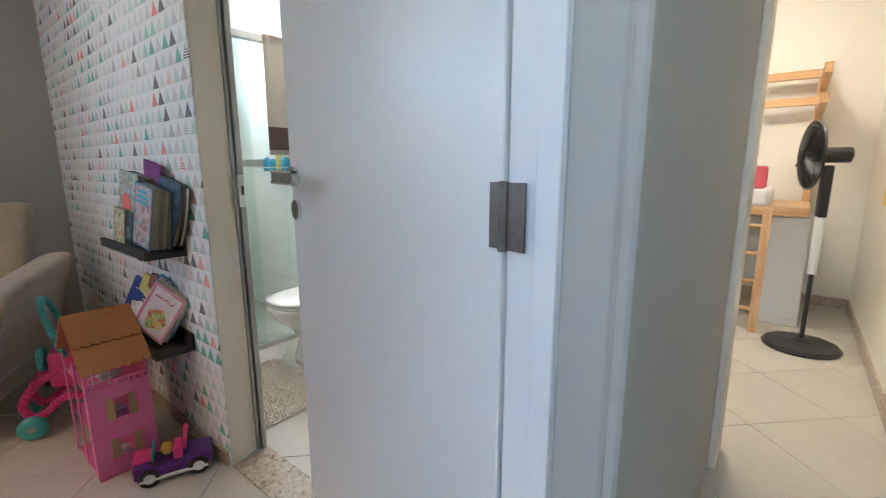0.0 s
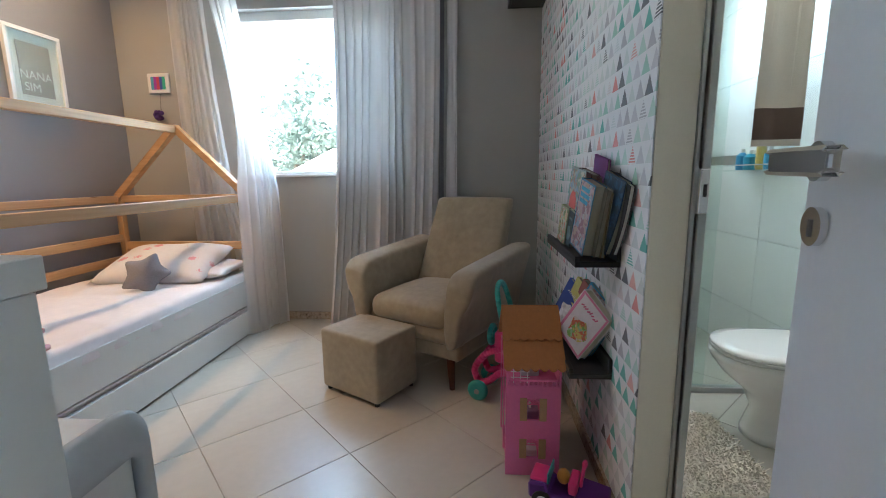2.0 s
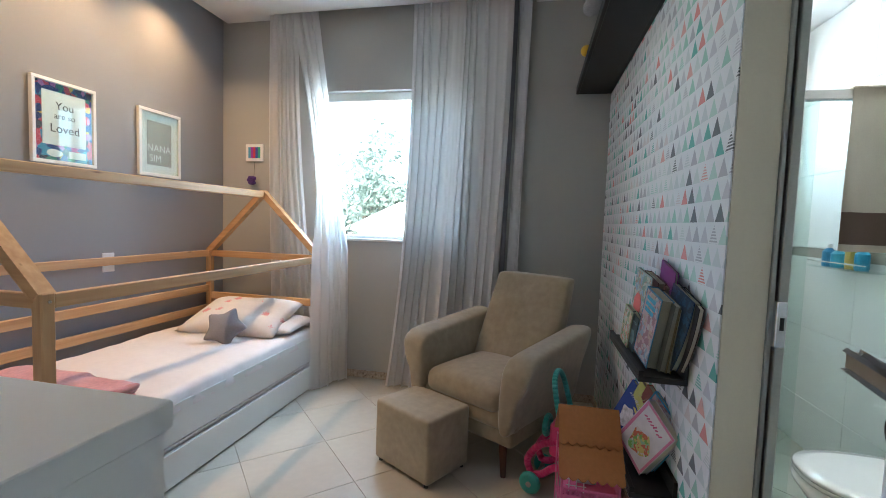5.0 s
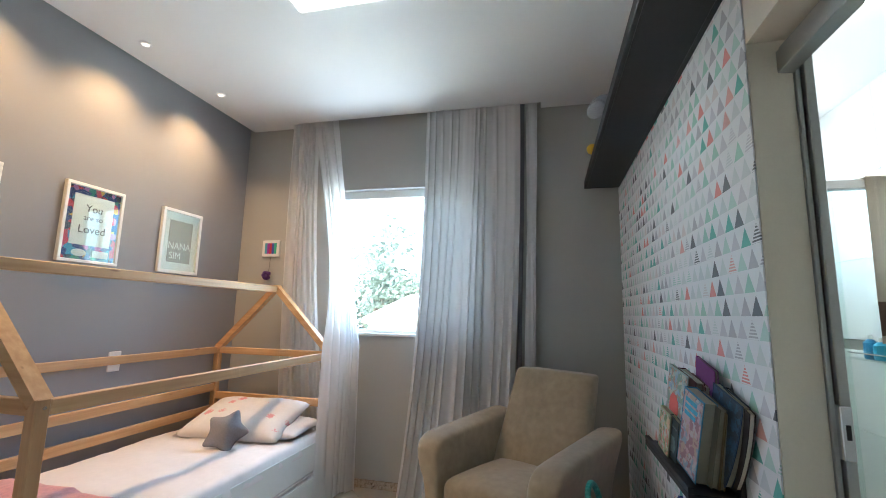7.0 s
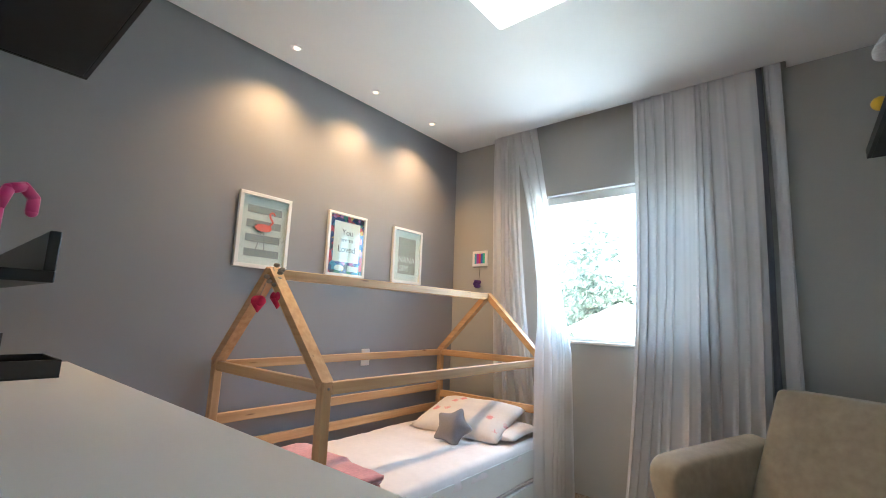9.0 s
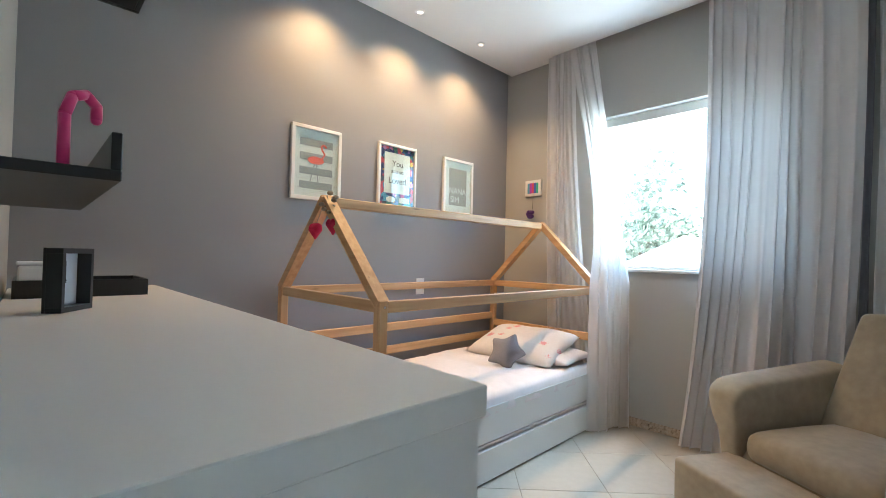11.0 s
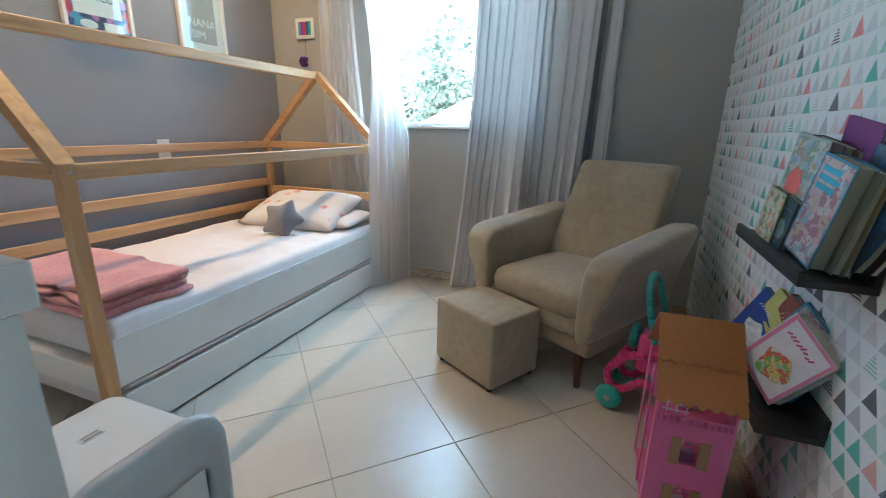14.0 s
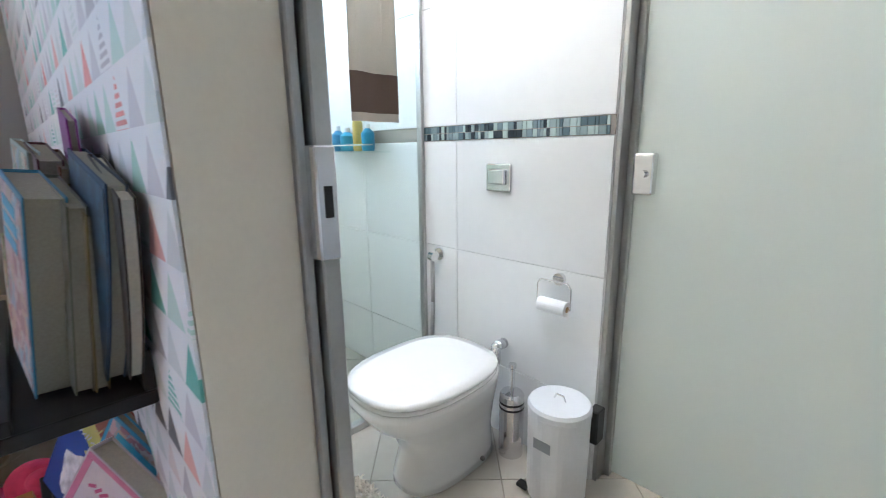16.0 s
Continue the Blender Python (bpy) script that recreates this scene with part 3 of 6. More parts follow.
for x in (BX0 + 0.046, BX1 - 0.047):
    part("bolt", bm_rod((x + 0.022, BY1 - 0.002, 0.97), (x + 0.022, BY1 + 0.003, 0.97), 0.006, 10), M_CHROME, bed)


def cloth_sheet(name, x0, x1, y0, y1, top, drop, mat, label, category, seed, amp=0.006, nx=60, ny=32, m=None):
    """A soft slab: wavy top, rounded edges, wrinkled sides."""
    bm = bmesh.new()
    noise.seed_set(seed)
    grid = []
    for j in range(ny + 1):
        row = []
        for i in range(nx + 1):
            u, v = i / nx, j / ny
            x, y = x0 + u * (x1 - x0), y0 + v * (y1 - y0)
            e = min(u * (x1 - x0), (1 - u) * (x1 - x0), v * (y1 - y0), (1 - v) * (y1 - y0))
            z = top + amp * noise.noise((x * 4, y * 4, seed)) + amp * 0.5 * noise.noise((x * 13, y * 9, seed))
            if e < 0.03:
                z -= 0.02 * (1 - e / 0.03) ** 2
            row.append(bm.verts.new((x, y, z)))
        grid.append(row)
    for a, b in zip(grid, grid[1:]):
        for i in range(nx):
            bm.faces.new((a[i], a[i + 1], b[i + 1], b[i]))
    rim = grid[0] + [r[-1] for r in grid[1:]] + grid[-1][-2::-1] + [r[0] for r in grid[-2:0:-1]]
    low = []
    for v in rim:
        w = 0.009 * noise.noise((v.co.x * 16, v.co.y * 20, 3.3))
        low.append(bm.verts.new((v.co.x + (0.004 if v.co.x > (x0 + x1) / 2 else -0.004) + w, v.co.y + (0.004 if v.co.y > (y0 + y1) / 2 else -0.004) + w, top - drop)))
    for i in range(len(rim)):
        bm.faces.new((rim[i], low[i], low[(i + 1) % len(rim)], rim[(i + 1) % len(rim)]))
    bmesh.ops.recalc_face_normals(bm, faces=bm.faces)
    return solid(name, bm, mat, label, category, smooth=True, m=m)


mattress = thing("mattress", "mattress under a white cotton sheet on the bed", "mattress")
sheet = cloth_sheet("fitted_sheet", BX0 + 0.05, BX1 - 0.052, BY0 + 0.04, BY1 - 0.012, 0.455, 0.10, M_SHEET, "white wrinkled fitted sheet", "", 4, amp=0.012)
sheet.parent = mattress
part("mattress_side", bm_box(BX0 + 0.054, BY0 + 0.044, 0.301, BX1 - 0.056, BY1 - 0.034, 0.40, 0.02, 2), M_SHEET, mattress)


def pillow(m, w, d, h, mat, label):
    bm = bmesh.new()
    n = 22
    top, bot = [], []
    for s, store in ((1, top), (-1, bot)):
        for j in range(n + 1):
            row = []
            for i in range(n + 1):
                u, v = 2 * i / n - 1, 2 * j / n - 1
                pinch = 1 - 0.05 * (u * u * (1 - abs(v)) + v * v * (1 - abs(u)))
                k = max(0.0, (1 - u ** 4) * (1 - v ** 4)) ** 0.6
                z = s * h / 2 * k + 0.008 * noise.noise((u * 2.3, v * 2.3, s + w)) * k
                row.append(bm.verts.new((u * w / 2 * pinch, v * d / 2 * pinch, z)))
            store.append(row)
        for a, b in zip(store, store[1:]):
            for i in range(n):
                bm.faces.new((a[i], a[i + 1], b[i + 1], b[i]))
    bmesh.ops.remove_doubles(bm, verts=bm.verts, dist=0.0005)
    bmesh.ops.recalc_face_normals(bm, faces=bm.faces)
    return solid("pillow", bm, mat, label, "pillow", m=m, smooth=True)


M_PILLOW = material("printed_pillow_cotton", (0.74, 0.70, 0.69), 0.85, vary=0.05, grain=40, bump=0.1)
pn, pk = M_PILLOW.node_tree.nodes, M_PILLOW.node_tree.links
pv, pm, pc, px_ = pn.new("ShaderNodeTexVoronoi"), pn.new("ShaderNodeMath"), pn.new("ShaderNodeTexCoord"), pn.new("ShaderNodeMixRGB")
pz_ = pn.new("ShaderNodeTexNoise")
pz_.inputs["Scale"].default_value = 120
pv.inputs["Scale"].default_value = 6.5
pm.operation = "LESS_THAN"
pa = pn.new("ShaderNodeMath")
pa.operation = "MULTIPLY_ADD"
pa.inputs[1].default_value = 0.45
pk.new(pc.outputs["Object"], pv.inputs["Vector"])
pk.new(pc.outputs["Object"], pz_.inputs["Vector"])
pk.new(pz_.outputs["Fac"], pa.inputs[0])
pk.new(pv.outputs["Distance"], pa.inputs[2])
pm.inputs[1].default_value = 0.40
pk.new(pa.outputs[0], pm.inputs[0])
pb = pn["Principled BSDF"]
pk.new(pb.inputs["Base Color"].links[0].from_socket, px_.inputs[1])
px_.inputs[2].default_value = (0.72, 0.32, 0.34, 1)
pk.new(pm.outputs[0], px_.inputs[0])
pk.new(px_.outputs[0], pb.inputs["Base Color"])
pillow(pose(-3.84, -1.44, 0.545, 0, 17, 5), 0.50, 0.72, 0.15, M_PILLOW, "white pillow with small pink stars on the bed")
pillow(pose(-3.90, -1.30, 0.495, 0, 2, 2), 0.40, 0.62, 0.09, M_SHEET, "flat white pillow under the other one")
M_FELT = material("grey_felt", (0.27, 0.26, 0.29), 0.95, vary=0.12, grain=120, bump=0.3)


def star_cushion():
    bm = bmesh.new()
    t, b = bm.verts.new((0, 0, 0.05)), bm.verts.new((0, 0, -0.05))
    rim = []
    for i in range(10):
        r = 0.25 if i % 2 == 0 else 0.092
        a = math.pi / 2 + i * math.pi / 5
        rim.append(bm.verts.new((r * math.cos(a), r * math.sin(a), 0)))
    for i in range(10):
        bm.faces.new((t, rim[i], rim[(i + 1) % 10]))
        bm.faces.new((b, rim[(i + 1) % 10], rim[i]))
    ob = solid("star_cushion", bm, M_FELT, "grey felt star cushion leaning on the pillow", "cushion", m=pose(-3.52, -1.34, 0.545, 0, 58, 18))
    return subdivided(ob, 2)


star_cushion()

# pink folded blanket
M_PINK = material("pink_fleece", (0.60, 0.28, 0.29), 0.95, vary=0.22, grain=60, bump=0.35, scale2=9, sheen=0.4)
blanket = thing("folded_blanket", "folded pink fleece blanket on the foot of the bed", "blanket", pose(-2.42, -1.36, 0.457, 0, 0, -4))


def blanket_fold(x0, x1, y0, y1, z0, t, seed):
    """One soft layer, closed and rounded along its front edge, with slow waves."""
    bm = bmesh.new()
    rings = []
    n = 26
    for i in range(n + 1):
        v = i / n
        y = y0 + v * (y1 - y0)
        ring = []
        for k in range(24):
            a = 2 * math.pi * k / 24
            c, s_ = math.cos(a), math.sin(a)
            px = (x0 + x1) / 2 + math.copysign(abs(c) ** 0.35, c) * (x1 - x0) / 2 + 0.022 * noise.noise((v * 5, 0.2 * math.sin(a), seed))
            pz = z0 + t / 2 + math.copysign(abs(s_) ** 0.6, s_) * t / 2 + 0.020 * noise.noise((px * 8, y * 7, 0.5)) * (1 if s_ > -0.2 else 0) + 0.006 * noise.noise((px * 26, y * 22, seed))
            ring.append((px, y + 0.03 * noise.noise((px * 7, 2.0, seed)), max(pz, z0 - 0.010)))
        rings.append(ring)
    return bm_loft(rings)


for k in range(4):
    part("fold", blanket_fold(-0.185 + 0.012 * (k % 2), 0.19 - 0.010 * k, -0.36 + 0.015 * k, 0.355 - 0.012 * (k % 3), 0.004 + 0.023 * k, 0.026, 3.1 * k), M_PINK, blanket, smooth=True)

# ---- dresser and what stands on it ----
dresser = thing("dresser", "white laminate dresser with a cable hole in its side", "dresser")
DX0, DX1, DY1 = -1.578, -1.068, 0.135
part("top_board", bm_box(DX0, SY + 0.004, 0.977, DX1, DY1, 1.018, 0.002), M_LAM, dresser)
side = bmesh.new()
hole = [(-1.155 + 0.03 * math.cos(i * math.pi / 12), 0.872 + 0.03 * math.sin(i * math.pi / 12)) for i in range(24)]
outer = []
for i in range(24):
    a = i * math.pi / 12
    c, s = math.cos(a), math.sin(a)
    k = 1 / max(abs(c), abs(s))
    px = -1.155 + (0.41 if c < 0 else 0.088) * (k * c)
    pz = 0.872 + (0.1035 if s > 0 else 0.862) * (k * s)
    outer.append((px, pz))
for y in (DY1 - 0.022, DY1 - 0.004):
    a = [side.verts.new((p[0], y, p[1])) for p in outer]
    b = [side.verts.new((p[0], y, p[1])) for p in hole]
    for i in range(24):
        side.faces.new((a[i], a[(i + 1) % 24], b[(i + 1) % 24], b[i]))
side.verts.ensure_lookup_table()
for i in range(24):
    j = (i + 1) % 24
    side.faces.new((side.verts[24 + i], side.verts[24 + j], side.verts[72 + j], side.verts[72 + i]))
    side.faces.new((side.verts[i], side.verts[j], side.verts[48 + j], side.verts[48 + i]))
bmesh.ops.recalc_face_normals(side, faces=side.faces)
part("side_panel", side, M_LAM, dresser)
part("side_panel", bm_box(DX0 + 0.02, SY + 0.006, 0.01, DX1, SY + 0.028, 0.976), M_LAM, dresser)
part("back_panel", bm_box(DX1 - 0.010, SY + 0.03, 0.03, DX1 - 0.004, DY1 - 0.024, 0.976), M_LAM, dresser)
part("plinth", bm_box(DX0 + 0.04, SY + 0.03, 0.0, DX1 - 0.02, DY1 - 0.024, 0.07), M_LAM, dresser)
for k in range(3):
    y0 = SY + 0.03 + k * 0.694
    for j in range(4):
        part("drawer", bm_box(DX0 + 0.004, y0, 0.075 + j * 0.225, DX0 + 0.024, y0 + 0.687, 0.293 + j * 0.225, 0.002), M_LAM, dresser)
cab = bmesh.new()
pts = [(-1.16, DY1 - 0.06, 0.875), (-1.157, DY1 - 0.01, 0.852), (-1.15, DY1 + 0.010, 0.80), (-1.16, DY1 + 0.012, 0.6), (-1.2, DY1 + 0.01, 0.30), (-1.2, DY1 + 0.01, 0.01)]
for a, b in zip(pts, pts[1:]):
    bm_rod(a, b, 0.006, 8, bm=cab)
solid("power_cable", cab, M_BLACK, "black power cable out of the dresser side", "cable")

M_PHOTO = material("pale_print", (0.62, 0.66, 0.72), 0.35, grain=20)
pf = thing("clock_frame", "black deep frame with a white dial on the dresser", "clock", pose(-1.19, -1.06, 1.018, 0, 0, -34) @ Matrix.Diagonal((0.66, 0.86, 1, 1)))
part("frame", bm_box(-0.012, -0.075, 0, 0.0, 0.075, 0.17, 0.001), M_BLACK, pf)
for b in ((0, -0.075, 0, 0.07, 0.075, 0.014), (0, -0.075, 0.156, 0.07, 0.075, 0.17), (0, -0.075, 0.014, 0.07, -0.061, 0.156), (0, 0.061, 0.014, 0.07, 0.075, 0.156)):
    part("frame_side", bm_box(b[0] * -1 - 0.012 - 0.058 if b[0] else -0.07, b[1], b[2], -0.012, b[4], b[5], 0.001), M_BLACK, pf)
part("dial", bm_box(-0.016, -0.061, 0.014, -0.012, 0.061, 0.156), M_PHOTO, pf, "white dial")
part("clock_hand", bm_box(-0.020, -0.004, 0.075, -0.017, 0.004, 0.135), M_BLACK, pf)
part("clock_hand", bm_beam((-0.020, 0, 0.08), (-0.020, 0.035, 0.10), 0.003, 0.007), M_BLACK, pf)


def open_tray(name, m, w, d, h, label):
    t = thing(name, label, "tray", m)
    part("bottom", bm_box(-w / 2, -d / 2, 0, w / 2, d / 2, 0.008, 0.001), M_BLACK, t)
    for b in ((-w / 2, -d / 2, w / 2, -d / 2 + 0.01), (-w / 2, d / 2 - 0.01, w / 2, d / 2), (-w / 2, -d / 2 + 0.01, -w / 2 + 0.01, d / 2 - 0.01), (w / 2 - 0.01, -d / 2 + 0.01, w / 2, d / 2 - 0.01)):
        part("side", bm_box(b[0], b[1], 0.008, b[2], b[3], h, 0.001), M_BLACK, t)
    return t


open_tray("black_tray", pose(-1.275, -1.60, 1.018, 0, 0, 0), 0.37, 0.28, 0.06, "shallow black open tray on the dresser")
jar = thing("white_jar", "small white lidded box standing in the tray", "box", pose(-1.15, -1.56, 1.027))
part("body", bm_box(-0.05, -0.07, 0, 0.05, 0.07, 0.10, 0.012, 3), M_CERAMIC, jar)
part("lid", bm_box(-0.053, -0.073, 0.10, 0.053, 0.073, 0.115, 0.005, 2), M_CERAMIC, jar)

# ---- floating ledges ----
def ledge(x0, x1, y0, y1, z, label, lip=0.035, axis="x", front="-"):
    t = thing("wall_ledge", label, "shelf", group="black picture ledges")
    part("shelf_board", bm_box(x0, y0, z, x1, y1, z + 0.018, 0.0015), M_BLACK, t)
    if axis == "x":
        part("front_lip", bm_box(x0, y0, z + 0.018, x1, y0 + 0.015, z + lip, 0.0015), M_BLACK, t)
        part("back_rail", bm_box(x0, y1 - 0.012, z + 0.018, x1, y1, z + 0.07, 0.0015), M_BLACK, t)
    else:
        part("front_lip", bm_box(x0, y0, z + 0.018, x0 + 0.015, y1, z + lip, 0.0015), M_BLACK, t)
        part("back_rail", bm_box(x1 - 0.012, y0, z + 0.018, x1, y1, z + 0.07, 0.0015), M_BLACK, t)
    return t


ledge(-3.01, -2.475, 0.955, NY - 0.005, 0.812, "black wall ledge crowded with picture books")
ledge(-3.03, -2.50, 0.955, NY - 0.005, 0.425, "low black wall ledge with a few picture books")
ledge(-1.235, -1.067, -1.15, -0.37, 1.30, "black wall ledge above the dresser", lip=0.08, axis="y")


def box_shelf(name, x0, x1, y0, y1, z, label, wall):
    """A thick floating shelf: board, facing strips on its free edges and a wall cleat."""
    t = thing(name, label, "shelf")
    part("shelf_board", bm_box(x0 + 0.019, y0 + 0.019, z, x1 - 0.019, y1 - 0.019, z + 0.05, 0.001), M_BLACK, t)
    part("edge_strip", bm_box(x0, y0, z - 0.001, x1, y0 + 0.018, z + 0.051, 0.002), M_BLACK, t)
    part("edge_strip", bm_box(x0, y1 - 0.018, z - 0.001, x1, y1, z + 0.051, 0.002), M_BLACK, t)
    part("end_strip", bm_box(x0, y0 + 0.0185, z - 0.001, x0 + 0.018, y1 - 0.0185, z + 0.051, 0.002), M_BLACK, t)
    part("end_strip", bm_box(x1 - 0.018, y0 + 0.0185, z - 0.001, x1, y1 - 0.0185, z + 0.051, 0.002), M_BLACK, t)
    part("wall_cleat", bm_box(*wall, 0.001), M_BLACK, t)
    return t


box_shelf("high_shelf", -4.28, -1.75, 0.86, NY - 0.005, 2.205, "long black floating shelf below the ceiling", (-4.26, NY - 0.025, 2.257, -1.77, NY - 0.005, 2.285))
box_shelf("dark_wall_shelf", -1.44, -1.067, -1.75, -0.3, 2.205, "dark floating shelf above the dresser", (-1.09, -1.73, 2.257, -1.067, -0.32, 2.285))

# ---- armchair and ottoman ----
CH = pose(-3.355, 0.295, 0, 0, 0, math.degrees(math.atan2(0.86, 0.5))) @ Matrix.Scale(1.045, 4)   # local x: towards its right arm, local -y: the way it faces
chair = thing("armchair", "beige suede armchair with flared arms on dark legs", "armchair", CH)


def bm_soft(x0, y0, z0, x1, y1, z1, r, bulge=0.0):
    """A box with round edges and corners, swollen on top by bulge."""
    bm = bm_box(x0, y0, z0, x1, y1, z1)
    bmesh.ops.subdivide_edges(bm, edges=bm.edges, cuts=11, use_grid_fill=True)
    c = Vector(((x0 + x1) / 2, (y0 + y1) / 2, (z0 + z1) / 2))
    h = Vector(((x1 - x0) / 2, (y1 - y0) / 2, (z1 - z0) / 2))
    near = (0.0, 0.18, 0.42, 1.0)
    for v in bm.verts:
        d = v.co - c
        for i in range(3):
            k = round((d[i] / h[i] + 1) * 6)
            s = -1 if k < 6 else 1
            k = min(k, 12 - k)
            d[i] = s * ((h[i] - r * near[k]) if k < 4 else (h[i] - r) * (6 - k) / 3)
        inner = Vector([max(-(h[i] - r), min(h[i] - r, d[i])) for i in range(3)])
        out = d - inner
        if out.length > 1e-6:
            d = inner + out.normalized() * r
        if bulge and d.z > 0:
            d.z += bulge * max(0, (1 - (d.x / h.x) ** 2) * (1 - (d.y / h.y) ** 2)) ** 0.7
        v.co = c + d
    return bm


part("seat_frame", bm_soft(-0.30, -0.02, 0.155, 0.30, 0.60, 0.26, 0.02), M_SUEDE, chair, smooth=True)
part("front_panel", bm_soft(-0.325, -0.045, 0.235, 0.325, 0.04, 0.345, 0.035), M_SUEDE, chair, smooth=True)
part("seat_cushion", bm_soft(-0.248, -0.062, 0.305, 0.248, 0.50, 0.432, 0.055, 0.035), M_SUEDE, chair, smooth=True)


def softened(ob, levels=2):
    ob.data.polygons.foreach_set("use_smooth", [True] * len(ob.data.polygons))
    mod = ob.modifiers.new("soft", "SUBSURF")
    mod.levels = mod.render_levels = levels
    return ob


rings = []
for v, grow in ((0.0, 0.6), (0.02, 1.0), (0.25, 1.0), (0.5, 1.0), (0.75, 1.0), (0.93, 1.0), (0.985, 0.97), (1.005, 0.75)):
    w = (0.272 - 0.02 * v) * (1 if grow > 0.9 else 0.93)
    y = 0.40 + 0.26 * v
    z = 0.30 + 0.622 * v
    d = (0.080 - 0.025 * v) * grow
    crown = 0.012 * math.sin(math.pi * v)
    rings.append([(-w + 0.02, y - d, z), (-w * 0.4, y - d - crown, z), (w * 0.4, y - d - crown, z), (w - 0.02, y - d, z), (w, y - d + 0.02, z), (w, y + d - 0.02, z),
                  (w - 0.02, y + d, z), (-w + 0.02, y + d, z), (-w, y + d - 0.02, z), (-w, y - d + 0.02, z)])
softened(part("backrest", bm_loft(rings), M_SUEDE, chair))
for s in (-1, 1):
    rings = []
    for v, thin in ((-0.012, 0.55), (0.0, 0.95), (0.035, 1.0), (0.08, 1.0), (0.16, 1.0), (0.35, 1.0), (0.6, 1.0), (0.85, 1.0), (0.985, 1.0), (1.0, 0.7)):
        y = -0.075 + 0.68 * v
        ztop = 0.608 + 0.062 * v - 0.05 * max(0, (0.11 - v) / 0.11) ** 2
        outline = ((0.248, 0.235), (0.250, 0.42), (0.258, ztop - 0.06), (0.266, ztop - 0.014), (0.286, ztop), (0.370, ztop + 0.010), (0.408, ztop + 0.003), (0.416, ztop - 0.024), (0.388, ztop - 0.12), (0.348, 0.42), (0.328, 0.25), (0.29, 0.232))
        mx, mz = 0.31, 0.43
        rings.append([(s * (mx + (px - mx) * thin), y, mz + (pz - mz) * (0.9 if thin < 0.6 else 1.0)) for px, pz in outline])
    softened(part("arm", bm_loft(rings), M_SUEDE, chair))
for lx, ly in ((-0.25, 0.0), (0.25, 0.0), (-0.25, 0.52), (0.25, 0.52)):
    part("leg", bm_rod((lx, ly, 0), (lx * 0.97, ly, 0.16), 0.014, 12, 0.022), M_LEGWOOD, chair, "dark tapered wooden leg")

ott = thing("ottoman", "cube-shaped beige suede footstool beside the armchair", "ottoman", pose(-3.102 - 0.155 * 0.86, 0.006 + 0.155 * 0.51, 0, 0, 0, math.degrees(math.atan2(0.86, 0.51))))
part("body", bm_soft(-0.198, -0.155, 0.018, 0.198, 0.155, 0.335, 0.018, 0.006), M_SUEDE, ott, smooth=True)
for lx in (-0.17, 0.17):
    for ly in (-0.13, 0.13):
        part("foot", bm_rod((lx, ly, 0), (lx, ly, 0.02), 0.012, 10), M_BLACK, ott)

# ---- bedroom door ----
DA = math.degrees(math.atan2(0.157, -0.694))
door = thing("door_1", "white lacquered bedroom door standing open", "door", pose(-1.0, 0.932, 0, 0, 0, DA), kind="structure")
part("leaf", bm_box(0.006, -0.036, 0.008, 0.778, -0.001, 2.09, 0.002), M_DOOR, door)
M_PLASTIC_DARK = material("black_plastic", (0.015, 0.015, 0.016), 0.4, grain=60)
M_WHITEPL = material("white_plastic", (0.76, 0.76, 0.76), 0.35, vary=0.02, grain=50, bump=0.02)
M_GREYPL = material("grey_plastic", (0.36, 0.37, 0.38), 0.35, vary=0.04, grain=50, bump=0.02)


def hinge(parent, x, z):
    h = part("hinge", bm_rod((x, 0.004, z - 0.045), (x, 0.004, z + 0.045), 0.006, 10), M_HINGE, parent, "worn steel hinge")
    part("hinge_plate", bm_box(x + 0.004, -0.0005, z - 0.043, x + 0.026, 0.002, z + 0.043), M_HINGE, h)
    part("hinge_plate", bm_box(x - 0.034, -0.001, z - 0.043, x - 0.004, 0.002, z + 0.043), M_HINGE, h)


M_HINGE = material("worn_steel", (0.20, 0.185, 0.175), 0.45, 0.7, vary=0.35, grain=60, bump=0.1)
for hz in (0.25, 1.075, 1.87):
    hinge(door, 0.0, hz)
lever = part("door_handle", bm_rod((0.735, 0.0, 1.115), (0.735, 0.012, 1.115), 0.026, 20), M_CHROME, door, "satin chrome lever handle")
part("lever", bm_rod((0.735, 0.01, 1.115), (0.735, 0.055, 1.115), 0.010, 12), M_CHROME, lever)
part("grip", bm_beam((0.743, 0.052, 1.115), (0.615, 0.050, 1.113), 0.014, 0.024, bevel=0.005), M_CHROME, lever)
part("escutcheon", bm_rod((0.735, 0.0, 1.03), (0.735, 0.009, 1.03), 0.026, 20), M_CHROME, door)
part("key_cylinder", bm_box(0.731, 0.008, 1.016, 0.739, 0.011, 1.04, 0.001), M_HINGE, door)
frame1 = thing("door_frame", "white lacquered frame of the bedroom doorway", "door frame", kind="structure")
# shade of the turned-away jamb face and casing is put into a darker greige
part("jamb_face", bm_box(-0.924, 0.936, 0.0, -0.862, 0.962, 2.11, 0.003), M_SAGE, frame1, "jamb face in a darker greige that holds its shade")
for b in ((-1.0, 0.938, 0.0, -0.9245, 0.962, 2.11), (-1.065, 0.10, 0.0, -0.862, 0.125, 2.11), (-1.0, 0.125, 2.085, -0.862, 0.938, 2.11)):
    part("jamb", bm_box(*b, 0.002), M_DOOR, frame1)
part("stop", bm_box(-0.955, 0.926, 0, -0.925, 0.938, 2.085, 0.001), M_DOOR, frame1)
